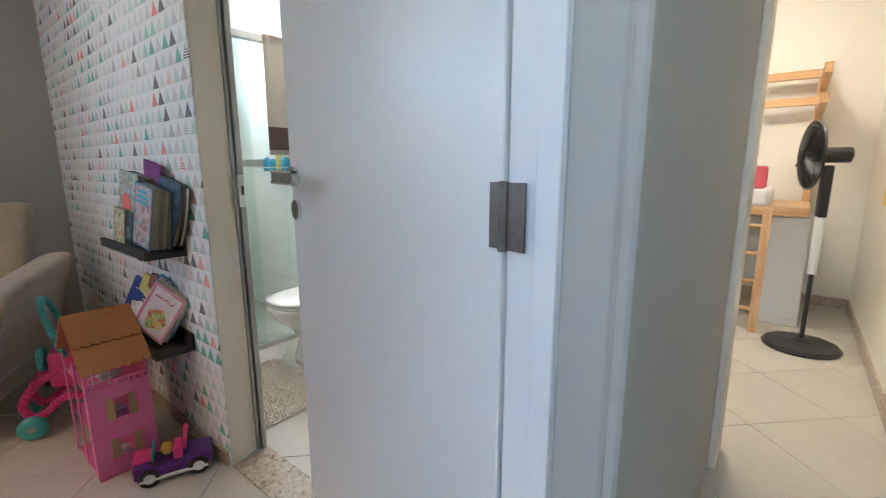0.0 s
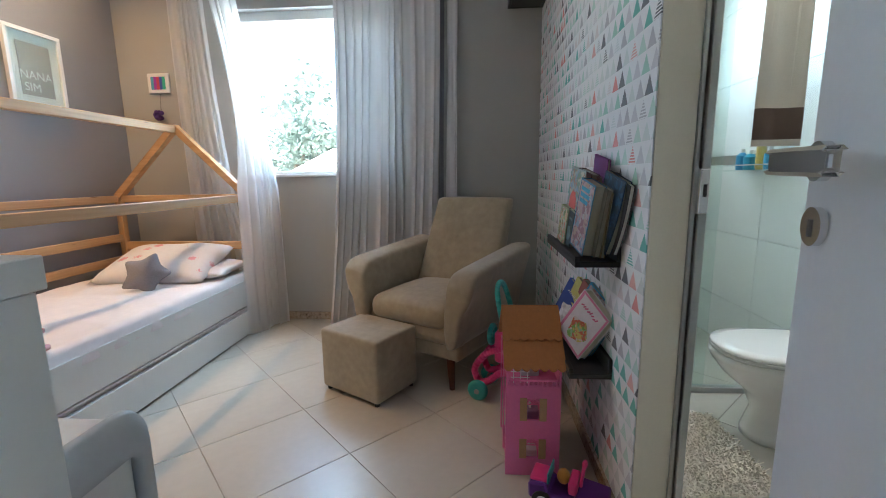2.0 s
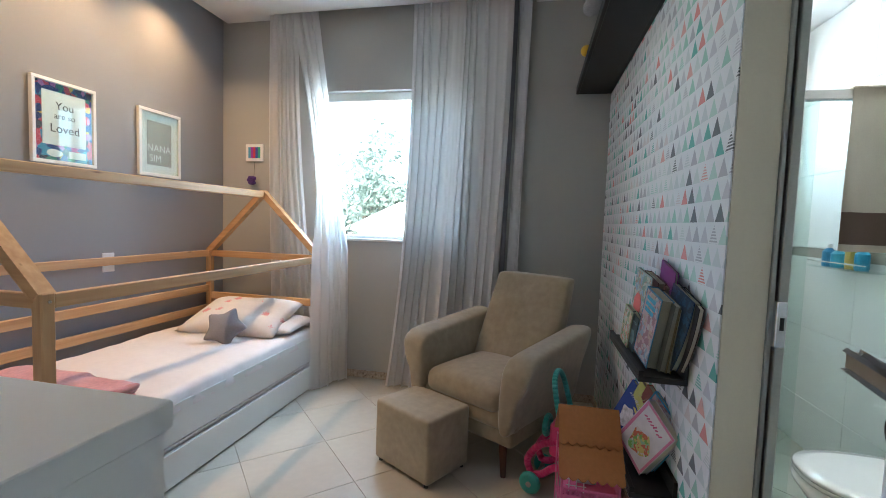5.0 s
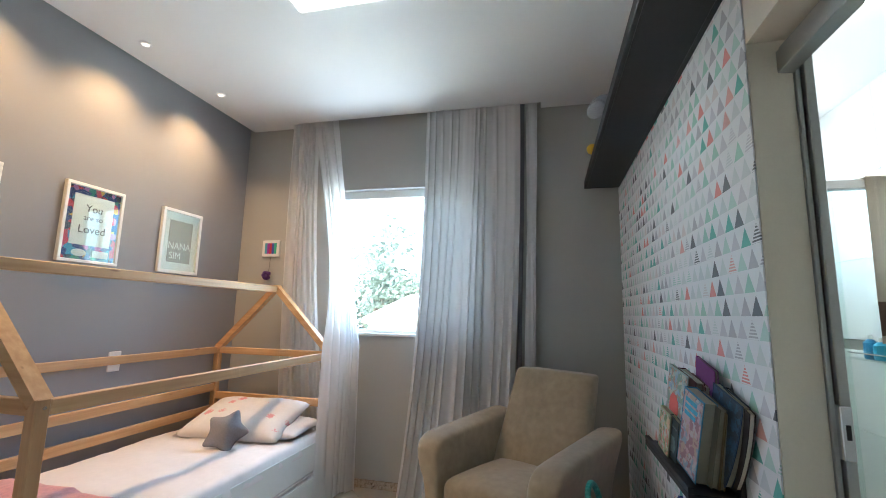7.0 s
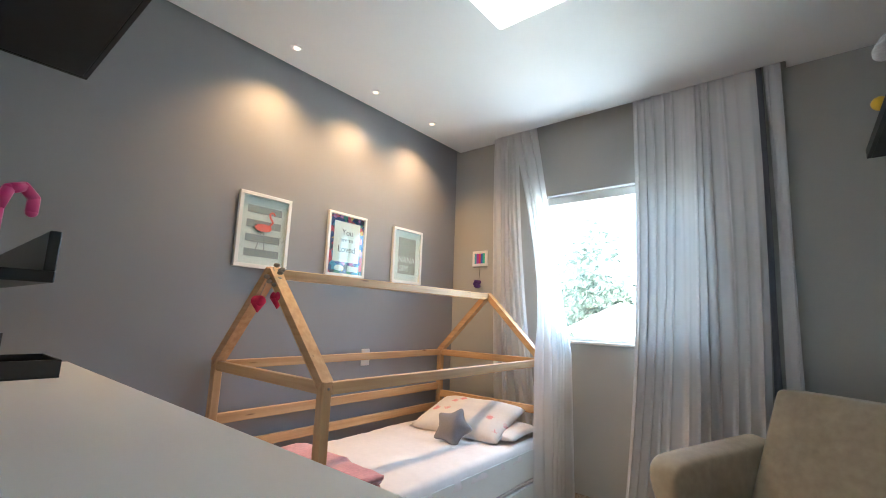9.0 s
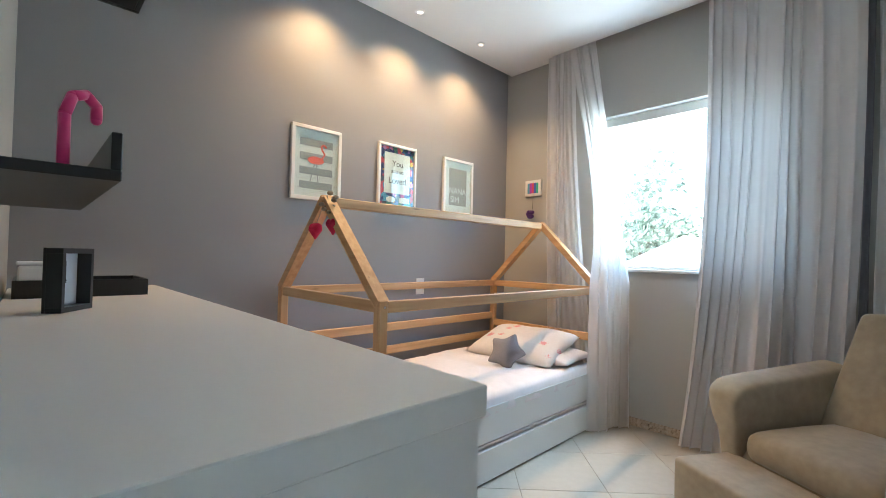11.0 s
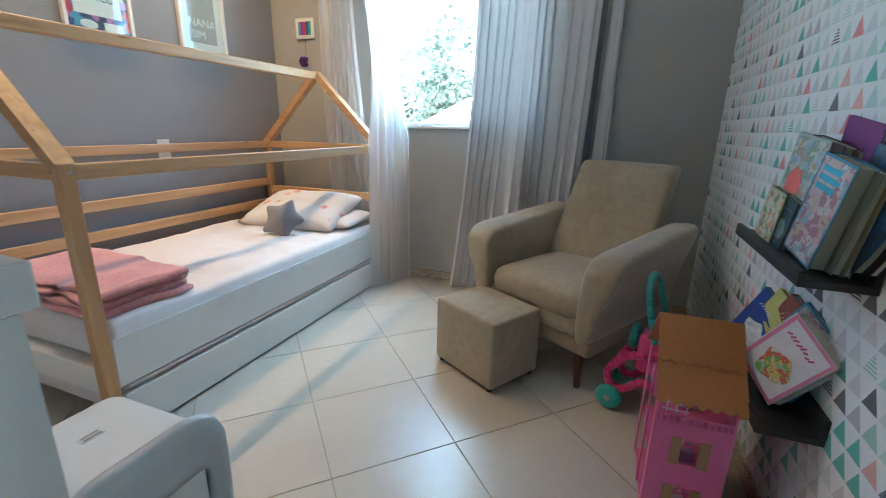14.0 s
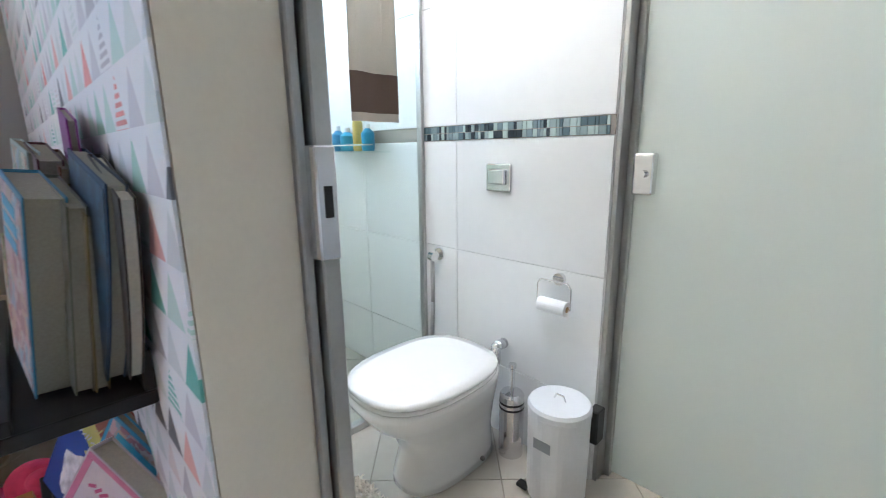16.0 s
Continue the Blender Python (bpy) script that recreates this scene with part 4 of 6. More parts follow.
for b in ((-0.862, 0.938, 0, -0.842, 1.01, 2.17), (-0.862, 0.05, 0, -0.842, 0.125, 2.17), (-0.862, 0.125, 2.095, -0.842, 0.938, 2.17)):
    part("casing", bm_box(*b, 0.005), M_SAGE, frame1)
frame2 = thing("door_frame", "painted frame of the second bedroom doorway", "door frame", kind="structure")
for b in ((-0.86, BY - 0.02, 0, -0.835, BY + 0.16, 2.11), (-0.34, BY - 0.02, 0, -0.28, BY + 0.16, 2.11), (-0.835, BY - 0.02, 2.05, -0.34, BY + 0.16, 2.11)):
    part("jamb", bm_box(*b, 0.004), M_BEIGE, frame2)

# ---- ceiling lamps ----
M_LED = glowing("lit_downlight", (1.0, 0.78, 0.48), 0.25)
M_PANEL = glowing("lit_panel", (0.97, 1.0, 0.96), 0.14)
for sx in SPOTS:
    d = thing("downlight", "small round recessed downlight, lit warm", "downlight", pose(sx, -1.76, CZ), group="ceiling downlights")
    part("rim", bm_lathe([(0.036, 0.0), (0.036, -0.004), (0.024, -0.007), (0.018, -0.002)], n=24), M_WHITEPL, d)
    part("bulb", bm_lathe([(0.001, -0.003), (0.0178, -0.003), (0.0178, -0.002)], n=20), M_LED, d)
pl = thing("ceiling_light", "square white glass ceiling light", "ceiling light", pose(-2.66, -0.38, CZ))
part("frame", bm_box(-0.285, -0.285, -0.012, 0.285, 0.285, 0.0, 0.002), M_WHITEPL, pl)
part("diffuser", bm_box(-0.262, -0.262, -0.055, 0.262, 0.262, -0.012, 0.02, 3), M_PANEL, pl)
M_BATHLED = glowing("lit_bath_panel", (1.0, 0.95, 0.88), 1.6)
bl = thing("bathroom_light", "lit white bathroom ceiling light", "ceiling light", pose(-2.75, 1.74, 2.55))
part("frame", bm_box(-0.20, -0.20, -0.015, 0.20, 0.20, 0, 0.002), M_WHITEPL, bl)
part("diffuser", bm_box(-0.185, -0.185, -0.05, 0.185, 0.185, -0.015, 0.015, 2), M_BATHLED, bl)
ol = thing("bedroom_light", "lit ceiling light of the second bedroom", "ceiling light", pose(-1.4, 3.7, 2.75))
part("frame", bm_box(-0.26, -0.26, -0.015, 0.26, 0.26, 0, 0.002), M_WHITEPL, ol)
part("diffuser", bm_box(-0.24, -0.24, -0.05, 0.24, 0.24, -0.015, 0.015, 2), glowing("lit_bedroom_panel", (1.0, 0.90, 0.74), 3.0), ol)

# ---- pictures ----
M_FRAME = material("white_picture_frame", (0.80, 0.80, 0.79), 0.4, vary=0.02, grain=60, bump=0.02)
M_CARD = material("white_card", (0.80, 0.80, 0.80), 0.5, vary=0.02, grain=90, bump=0.02)
M_STRIPE = material("grey_print", (0.36, 0.37, 0.40), 0.5, grain=90)
M_CORAL = material("coral_print", (0.85, 0.16, 0.13), 0.5, grain=90)
M_INK = material("black_print", (0.03, 0.03, 0.035), 0.5, grain=90)
M_TAUPE = material("taupe_print", (0.40, 0.38, 0.37), 0.5, grain=90)


def colour_blots():
    m = bpy.data.materials.new("many_coloured_print")
    m.use_nodes = True
    n, l = m.node_tree.nodes, m.node_tree.links
    vo, rp, co = n.new("ShaderNodeTexVoronoi"), n.new("ShaderNodeValToRGB"), n.new("ShaderNodeTexCoord")
    vo.inputs["Scale"].default_value = 32
    l.new(co.outputs["Object"], vo.inputs["Vector"])
    sp = n.new("ShaderNodeSeparateColor")
    l.new(vo.outputs["Color"], sp.inputs[0])
    rp.color_ramp.interpolation = "CONSTANT"
    e = rp.color_ramp.elements
    e[0].color, e[1].color = (0.03, 0.05, 0.20, 1), (0.60, 0.06, 0.10, 1)
    e[1].position = 0.3
    for p, c in ((0.45, (0.05, 0.05, 0.09)), (0.6, (0.08, 0.30, 0.50)), (0.72, (0.55, 0.20, 0.45)), (0.85, (0.05, 0.22, 0.18)), (0.93, (0.75, 0.45, 0.10))):
        k = e.new(p)
        k.color = (*c, 1)
    l.new(sp.outputs[0], rp.inputs[0])
    l.new(rp.outputs[0], n["Principled BSDF"].inputs["Base Color"])
    n["Principled BSDF"].inputs["Roughness"].default_value = 0.5
    return m


M_BLOTS = colour_blots()


def lettering(body, size, x, z, mat, parent, y=0.016):
    """Built-in font as a flat mesh, reading along local x."""
    cu = bpy.data.curves.new("lettering", "FONT")
    cu.body, cu.size, cu.align_x, cu.extrude = body, size, "CENTER", 0.0004
    tmp = bpy.data.objects.new("lettering", cu)
    scene.collection.objects.link(tmp)
    me = bpy.data.meshes.new_from_object(tmp.evaluated_get(bpy.context.evaluated_depsgraph_get()))
    bpy.data.objects.remove(tmp)
    me.materials.clear()
    me.materials.append(mat)
    ob = new("lettering", me)
    ob.parent = parent
    ob.matrix_local = pose(x, y, z, 90, 0, 180)
    return ob


def picture(xc, zc, w, h, label, fw=0.022):
    """A framed print on the picture wall; local x runs to the west, local y into the room."""
    t = thing("picture", label, "picture", pose(xc, SY, zc), group="pictures over the bed")
    for b in ((-w / 2, -h / 2, w / 2, -h / 2 + fw), (-w / 2, h / 2 - fw, w / 2, h / 2), (-w / 2, -h / 2 + fw, -w / 2 + fw, h / 2 - fw), (w / 2 - fw, -h / 2 + fw, w / 2, h / 2 - fw)):
        part("frame", bm_box(b[0], 0.001, b[1], b[2], 0.026, b[3], 0.002), M_FRAME, t)
    part("card", bm_box(-w / 2 + fw, 0.002, -h / 2 + fw, w / 2 - fw, 0.010, h / 2 - fw), M_CARD, t)
    g = part("glass_pane", bm_box(-w / 2 + fw, 0.0185, -h / 2 + fw, w / 2 - fw, 0.020, h / 2 - fw), M_GLASS, t)
    g.visible_shadow = False
    return t


p1 = picture(-2.408, 1.748, 0.335, 0.455, "white framed flamingo print with grey stripes")
for k in range(4):
    part("stripe", bm_box(-0.11, 0.010, 0.105 - k * 0.088, 0.11, 0.012, 0.15 - k * 0.088), M_STRIPE, p1)
fl = bm_ball((0.005, 0.014, 0.02), 0.045, (1.25, 0.03, 0.55))
neck = [(-0.035, 0.035), (-0.055, 0.065), (-0.035, 0.09), (-0.03, 0.115), (-0.05, 0.125), (-0.065, 0.11)]
for a, b in zip(neck, neck[1:]):
    bm_beam((a[0], 0.014, a[1]), (b[0], 0.014, b[1]), 0.002, 0.011, up=(0.3, 0, 1), bevel=0, bm=fl)
part("flamingo_shape", fl, M_CORAL, p1, "coral flamingo shape")
legs = bm_beam((0.0, 0.0135, 0.0), (-0.015, 0.0135, -0.135), 0.002, 0.005, up=(1, 0, 0), bevel=0)
bm_beam((0.012, 0.0135, 0.0), (0.045, 0.0135, -0.13), 0.002, 0.005, up=(1, 0, 0), bevel=0, bm=legs)
part("flamingo_legs", legs, M_STRIPE, p1)
p2 = picture(-3.04, 1.76, 0.342, 0.455, "white framed lettered print with a colourful border", 0.018)
part("border_print", bm_box(-0.152, 0.010, -0.208, 0.152, 0.012, 0.208), M_BLOTS, p2)
part("paper", bm_box(-0.115, 0.012, -0.125, 0.115, 0.014, 0.165), M_CARD, p2)
lettering("You", 0.06, 0.0, 0.07, M_INK, p2)
lettering("are so", 0.045, 0.0, 0.02, M_INK, p2)
lettering("Loved", 0.065, 0.0, -0.055, M_INK, p2)
part("oval", bm_ball((0.055, 0.013, -0.17), 0.03, (1.4, 0.05, 0.7)), M_CARD, p2)
part("label_bar", bm_box(-0.115, 0.012, -0.19, -0.02, 0.014, -0.15), M_CARD, p2)
p3 = picture(-3.67, 1.76, 0.344, 0.455, "white framed grey print with white letters")
part("grey_print", bm_box(-0.10, 0.010, -0.15, 0.10, 0.012, 0.15), M_TAUPE, p3)
lettering("NANA", 0.068, 0.005, -0.055, M_CARD, p3, 0.0135)
lettering("SIM", 0.068, 0.035, -0.125, M_CARD, p3, 0.0135)

mini = thing("mini_picture", "tiny white framed multicoloured picture with a hanging pom-pom", "picture", pose(WX, -1.69, 1.806))
part("frame", bm_box(0.001, -0.082, -0.07, 0.016, 0.082, 0.07, 0.003), M_FRAME, mini)
for k, c in enumerate(((0.05, 0.45, 0.30), (0.06, 0.10, 0.45), (0.55, 0.05, 0.10), (0.35, 0.04, 0.40), (0.10, 0.35, 0.50))):
    part("colour_bar", bm_box(0.016, 0.055 - 0.022 * (k + 1), -0.045, 0.018, 0.055 - 0.022 * k, 0.045), material("bar_print", c, 0.5), mini)
part("string", bm_rod((0.01, 0.0, -0.07), (0.02, 0.0, -0.21), 0.0012, 6), M_INK, mini)
pom = bmesh.new()
prng = random.Random(4)
for k in range(14):
    bm_ball((0.03 + prng.uniform(-0.015, 0.02), prng.uniform(-0.035, 0.035), -0.235 + prng.uniform(-0.03, 0.03)), 0.016, bm=pom, u=7, v=5)
part("pompom", pom, material("purple_wool", (0.10, 0.04, 0.20), 0.95, vary=0.3, grain=90, bump=0.4), mini, "dark purple pom-pom", smooth=True)
sw = thing("wall_socket", "white wall switch plate above the bed", "switch", pose(-3.29, SY, 0.958))
part("plate", bm_box(-0.04, 0.0, -0.06, 0.04, 0.008, 0.06, 0.003), M_WHITEPL, sw)
part("rocker", bm_box(-0.012, 0.008, -0.02, 0.012, 0.013, 0.02, 0.002), M_WHITEPL, sw)

# heart garland on the bed ridge
gar = thing("heart_garland", "red felt hearts and jute bow tied to the bed frame", "decoration", pose(BX1 - 0.03, -1.44, 1.43))
M_RED = material("red_felt", (0.62, 0.02, 0.08), 0.95, vary=0.15, grain=120, bump=0.3)
M_JUTE = material("jute", (0.34, 0.29, 0.22), 0.95, vary=0.3, grain=90, bump=0.4)
for dx, dy, dz in ((0.04, -0.075, -0.125), (0.02, 0.065, -0.105)):
    h = bm_ball((dx, dy - 0.018, dz + 0.012), 0.026)
    bm_ball((dx, dy + 0.018, dz + 0.012), 0.026, bm=h)
    bm_rod((dx, dy, dz + 0.005), (dx, dy, dz - 0.045), 0.036, 12, 0.002, bm=h)
    part("heart", h, M_RED, gar, "red felt heart", smooth=True)
    part("cord", bm_rod((dx, dy, dz + 0.02), (0.02, 0.0, 0.05), 0.002, 6), M_JUTE, gar)
bow = bmesh.new()
for k in range(16):
    bm_ball((prng.uniform(-0.02, 0.05), prng.uniform(-0.01, 0.05), prng.uniform(-0.04, 0.06)), 0.016, (1, 1, 0.7), bm=bow, u=7, v=5)
part("jute_bow", bow, M_JUTE, gar, smooth=True)

# ---- air purifier ----
ap = thing("air_purifier", "white appliance with a grey rounded rim beside the dresser", "appliance", pose(-1.70, -0.075, 0))
body_outline = [(-0.108, 0.0), (0.108, 0.0)]
for cx_, a0 in ((0.058, 0), (-0.058, 90)):
    for k in range(7):
        body_outline.append((cx_ + 0.05 * math.cos(radians(a0 + k * 15)), 0.636 + 0.05 * math.sin(radians(a0 + k * 15))))
part("body", bm_prism(body_outline, -0.10, 0.080, "y", bevel=0.003), M_WHITEPL, ap)
loops = []
for r, dz, yy in ((0.052, 0.0, 0.0805), (0.062, 0.0, 0.082), (0.066, 0.0, 0.090), (0.062, -0.002, 0.101), (0.050, -0.014, 0.113), (0.034, -0.034, 0.116), (0.026, -0.044, 0.110), (0.026, -0.044, 0.0805)):
    arch = [(0.056 + r, 0.0)] + [(cx_ + r * math.cos(radians(a0 + k * 10)), 0.638 + dz + r * math.sin(radians(a0 + k * 10))) for cx_, a0 in ((0.056, 0), (-0.056, 90)) for k in range(10)] + [(-0.056 - r, 0.0)]
    loops.append([(px, yy, pz) for px, pz in arch])
rim = bmesh.new()
rows_ = [[rim.verts.new(p) for p in loop] for loop in loops]
for a, b in zip(rows_, rows_[1:] + rows_[:1]):
    for k in range(len(a) - 1):
        rim.faces.new((a[k], a[k + 1], b[k + 1], b[k]))
bmesh.ops.recalc_face_normals(rim, faces=rim.faces)
part("rim", rim, material("pale_grey_plastic", (0.50, 0.52, 0.54), 0.4, vary=0.04, grain=60, bump=0.03), ap, "grey rounded rim", smooth=True)
part("front_panel", bm_box(-0.081, 0.0805, 0.005, 0.081, 0.095, 0.618, 0.004), M_LAM, ap)
label_ = part("maker_plate", bm_box(-0.014, -0.030, 0.6865, 0.016, -0.014, 0.6875), M_WHITEPL, ap)
for k in range(2):
    part("plate_bar", bm_box(-0.011, -0.027 + k * 0.007, 0.6876, 0.013, -0.023 + k * 0.007, 0.6882), M_GREYPL, label_)

# ---- books ----
# darker olive page colour, used for most of the books
M_DARKPAGES = material("dark_book_pages", (0.36, 0.335, 0.26), 0.9, vary=0.15, grain=300, bump=0.1)
M_PAGES = material("book_pages", (0.62, 0.58, 0.48), 0.85, vary=0.12, grain=300, bump=0.1)


def busy_print(colors, scale, seed):
    """Printed picture: patches of a few inks, broken up by wavering outlines."""
    m = bpy.data.materials.new("cover_print")
    m.use_nodes = True
    n, l = m.node_tree.nodes, m.node_tree.links
    co, warp, cell, ramp = (n.new("ShaderNode" + k) for k in ("TexCoord", "TexNoise", "TexVoronoi", "ValToRGB"))
    warp.inputs["Scale"].default_value = scale * 0.8
    add = n.new("ShaderNodeVectorMath")
    add.operation = "MULTIPLY_ADD"
    add.inputs[1].default_value = (0.05, 0.05, 0.05)
    shift = n.new("ShaderNodeVectorMath")
    shift.inputs[1].default_value = (seed * 0.37, seed * 0.11, seed * 0.53)
    l.new(co.outputs["Object"], shift.inputs[0])
    l.new(shift.outputs[0], warp.inputs["Vector"])
    l.new(warp.outputs["Color"], add.inputs[0])
    l.new(shift.outputs[0], add.inputs[2])
    cell.inputs["Scale"].default_value = scale
    l.new(add.outputs[0], cell.inputs["Vector"])
    sep = n.new("ShaderNodeSeparateColor")
    l.new(cell.outputs["Color"], sep.inputs[0])
    l.new(sep.outputs[0], ramp.inputs[0])
    ramp.color_ramp.interpolation = "CONSTANT"
    el = ramp.color_ramp.elements
    while len(el) < len(colors):
        el.new(0.5)
    for k, c in enumerate(colors):
        el[k].position = k / len(colors)
        el[k].color = (*c, 1)
    b = n["Principled BSDF"]
    b.inputs["Roughness"].default_value = 0.32
    l.new(ramp.outputs[0], b.inputs["Base Color"])
    return m


INKS = {"meadow": ((0.40, 0.50, 0.25), (0.70, 0.55, 0.35), (0.60, 0.66, 0.60), (0.16, 0.26, 0.10), (0.65, 0.25, 0.18)),
        "pale": ((0.45, 0.55, 0.55), (0.62, 0.60, 0.50), (0.25, 0.38, 0.30), (0.50, 0.30, 0.22), (0.30, 0.45, 0.60)),
        "candy": ((0.58, 0.40, 0.44), (0.28, 0.40, 0.50), (0.52, 0.38, 0.30), (0.36, 0.18, 0.22), (0.56, 0.52, 0.52)),
        "garden": ((0.20, 0.42, 0.10), (0.60, 0.50, 0.16), (0.55, 0.14, 0.08), (0.30, 0.52, 0.30), (0.66, 0.60, 0.58)),
        "night": ((0.008, 0.035, 0.09), (0.012, 0.06, 0.14), (0.006, 0.02, 0.05), (0.02, 0.09, 0.17))}


def book(m, w, h, t, base, ink, label, inks="", border=None):
    """Local x: width, y: thickness with the front cover at -y, z: height; the page edges face +x."""
    bk = thing("book", label, "book", m, group="picture books")
    cov = material("book_cover", base, 0.42, vary=0.12, grain=35, bump=0.02)
    pic = busy_print(INKS[inks], 58, w * 100 + h * 10) if inks else material("cover_print", ink, 0.32, vary=0.45, grain=55, bump=0.0, scale2=28)
    pale = material("title_print", tuple(min(0.8, 0.08 + 0.8 * max(c, k)) for c, k in zip(base, ink)), 0.35, vary=0.2, grain=60, bump=0)
    part("page_block", bm_box(-w / 2 + 0.003, -t / 2 + 0.002, 0.003, w / 2 - 0.004, t / 2 - 0.002, h - 0.003), M_PAGES if "cream" in label or border else M_DARKPAGES, bk)
    part("front_cover", bm_box(-w / 2, -t / 2, 0, w / 2, -t / 2 + 0.002, h, 0.0006), cov, bk)
    f0, f1 = -t / 2 - 0.0008, -t / 2 - 0.0002
    if border:
        edge = material("border_print", border, 0.35, vary=0.15, grain=60, bump=0)
        for b_ in ((-w / 2 + 0.002, 0.002, w / 2 - 0.002, 0.012), (-w / 2 + 0.002, h - 0.010, w / 2 - 0.002, h - 0.002), (-w / 2 + 0.002, 0.013, -w / 2 + 0.013, h - 0.011), (w / 2 - 0.010, 0.013, w / 2 - 0.002, h - 0.011)):
            part("cover_border", bm_box(b_[0], f0, b_[1], b_[2], f1, b_[3]), edge, bk)
    if inks and not border:
        part("cover_picture", bm_box(-w / 2 + 0.006, f0, 0.006, w / 2 - 0.005, f1, h - 0.006), pic, bk)
    else:
        blob = [(w * (0.30 + 0.06 * math.sin(3 * a + w * 90)) * math.cos(a), h * 0.36 + h * (0.22 + 0.04 * math.cos(4 * a + h * 70)) * math.sin(a)) for a in (k * math.pi / 10 for k in range(20))]
        part("cover_picture", bm_prism(blob, f0, f1, "y"), pic, bk)
    if inks == "candy":
        bright = material("title_block", (0.05, 0.42, 0.62), 0.35, vary=0.25, grain=70, bump=0)
        for k in range(3):
            part("title", bm_box(-w * 0.36, f0 - 0.0006, h * (0.68 + 0.085 * k), w * (0.20 + 0.06 * (k % 2)), f0 - 0.0001, h * (0.735 + 0.085 * k)), bright, bk)
    script = material("title_lettering", (0.55, 0.10, 0.25), 0.4, vary=0.1, grain=60, bump=0) if border else pale
    if border or not inks:
        rng = random.Random(label)
        x0 = -w * 0.33
        while x0 < w * 0.26:
            step = w * rng.uniform(0.05, 0.11)
            z0 = h * rng.uniform(0.755, 0.775)
            part("title", bm_beam((x0, (f0 + f1) / 2, z0), (x0 + step * 0.8, (f0 + f1) / 2, z0 + h * rng.uniform(0.03, 0.07)), 0.0006, 0.005 if border else 0.003, up=(0, 0, 1), bevel=0), script, bk)
            x0 += step
    part("back_cover", bm_box(-w / 2, t / 2 - 0.002, 0, w / 2, t / 2, h, 0.0006), cov, bk)
    part("spine", bm_box(-w / 2 - 0.002, -t / 2, 0, -w / 2, t / 2, h, 0.0006), cov, bk)
    return bk


def slump(bk, h, give):
    """Bends a book whose foot has slid out along the shelf."""
    for piece in bk.children:
        bm = bmesh.new()
        bm.from_mesh(piece.data)
        for k in range(1, 10):
            bmesh.ops.bisect_plane(bm, geom=bm.verts[:] + bm.edges[:] + bm.faces[:], plane_co=(0, 0, h * k / 10), plane_no=(0, 0, 1))
        for v in bm.verts:
            v.co.x -= give * max(0.0, 1 - v.co.z / h) ** 2
        bm.to_mesh(piece.data)
        bm.free()


UP, LOW = 0.834, 0.447
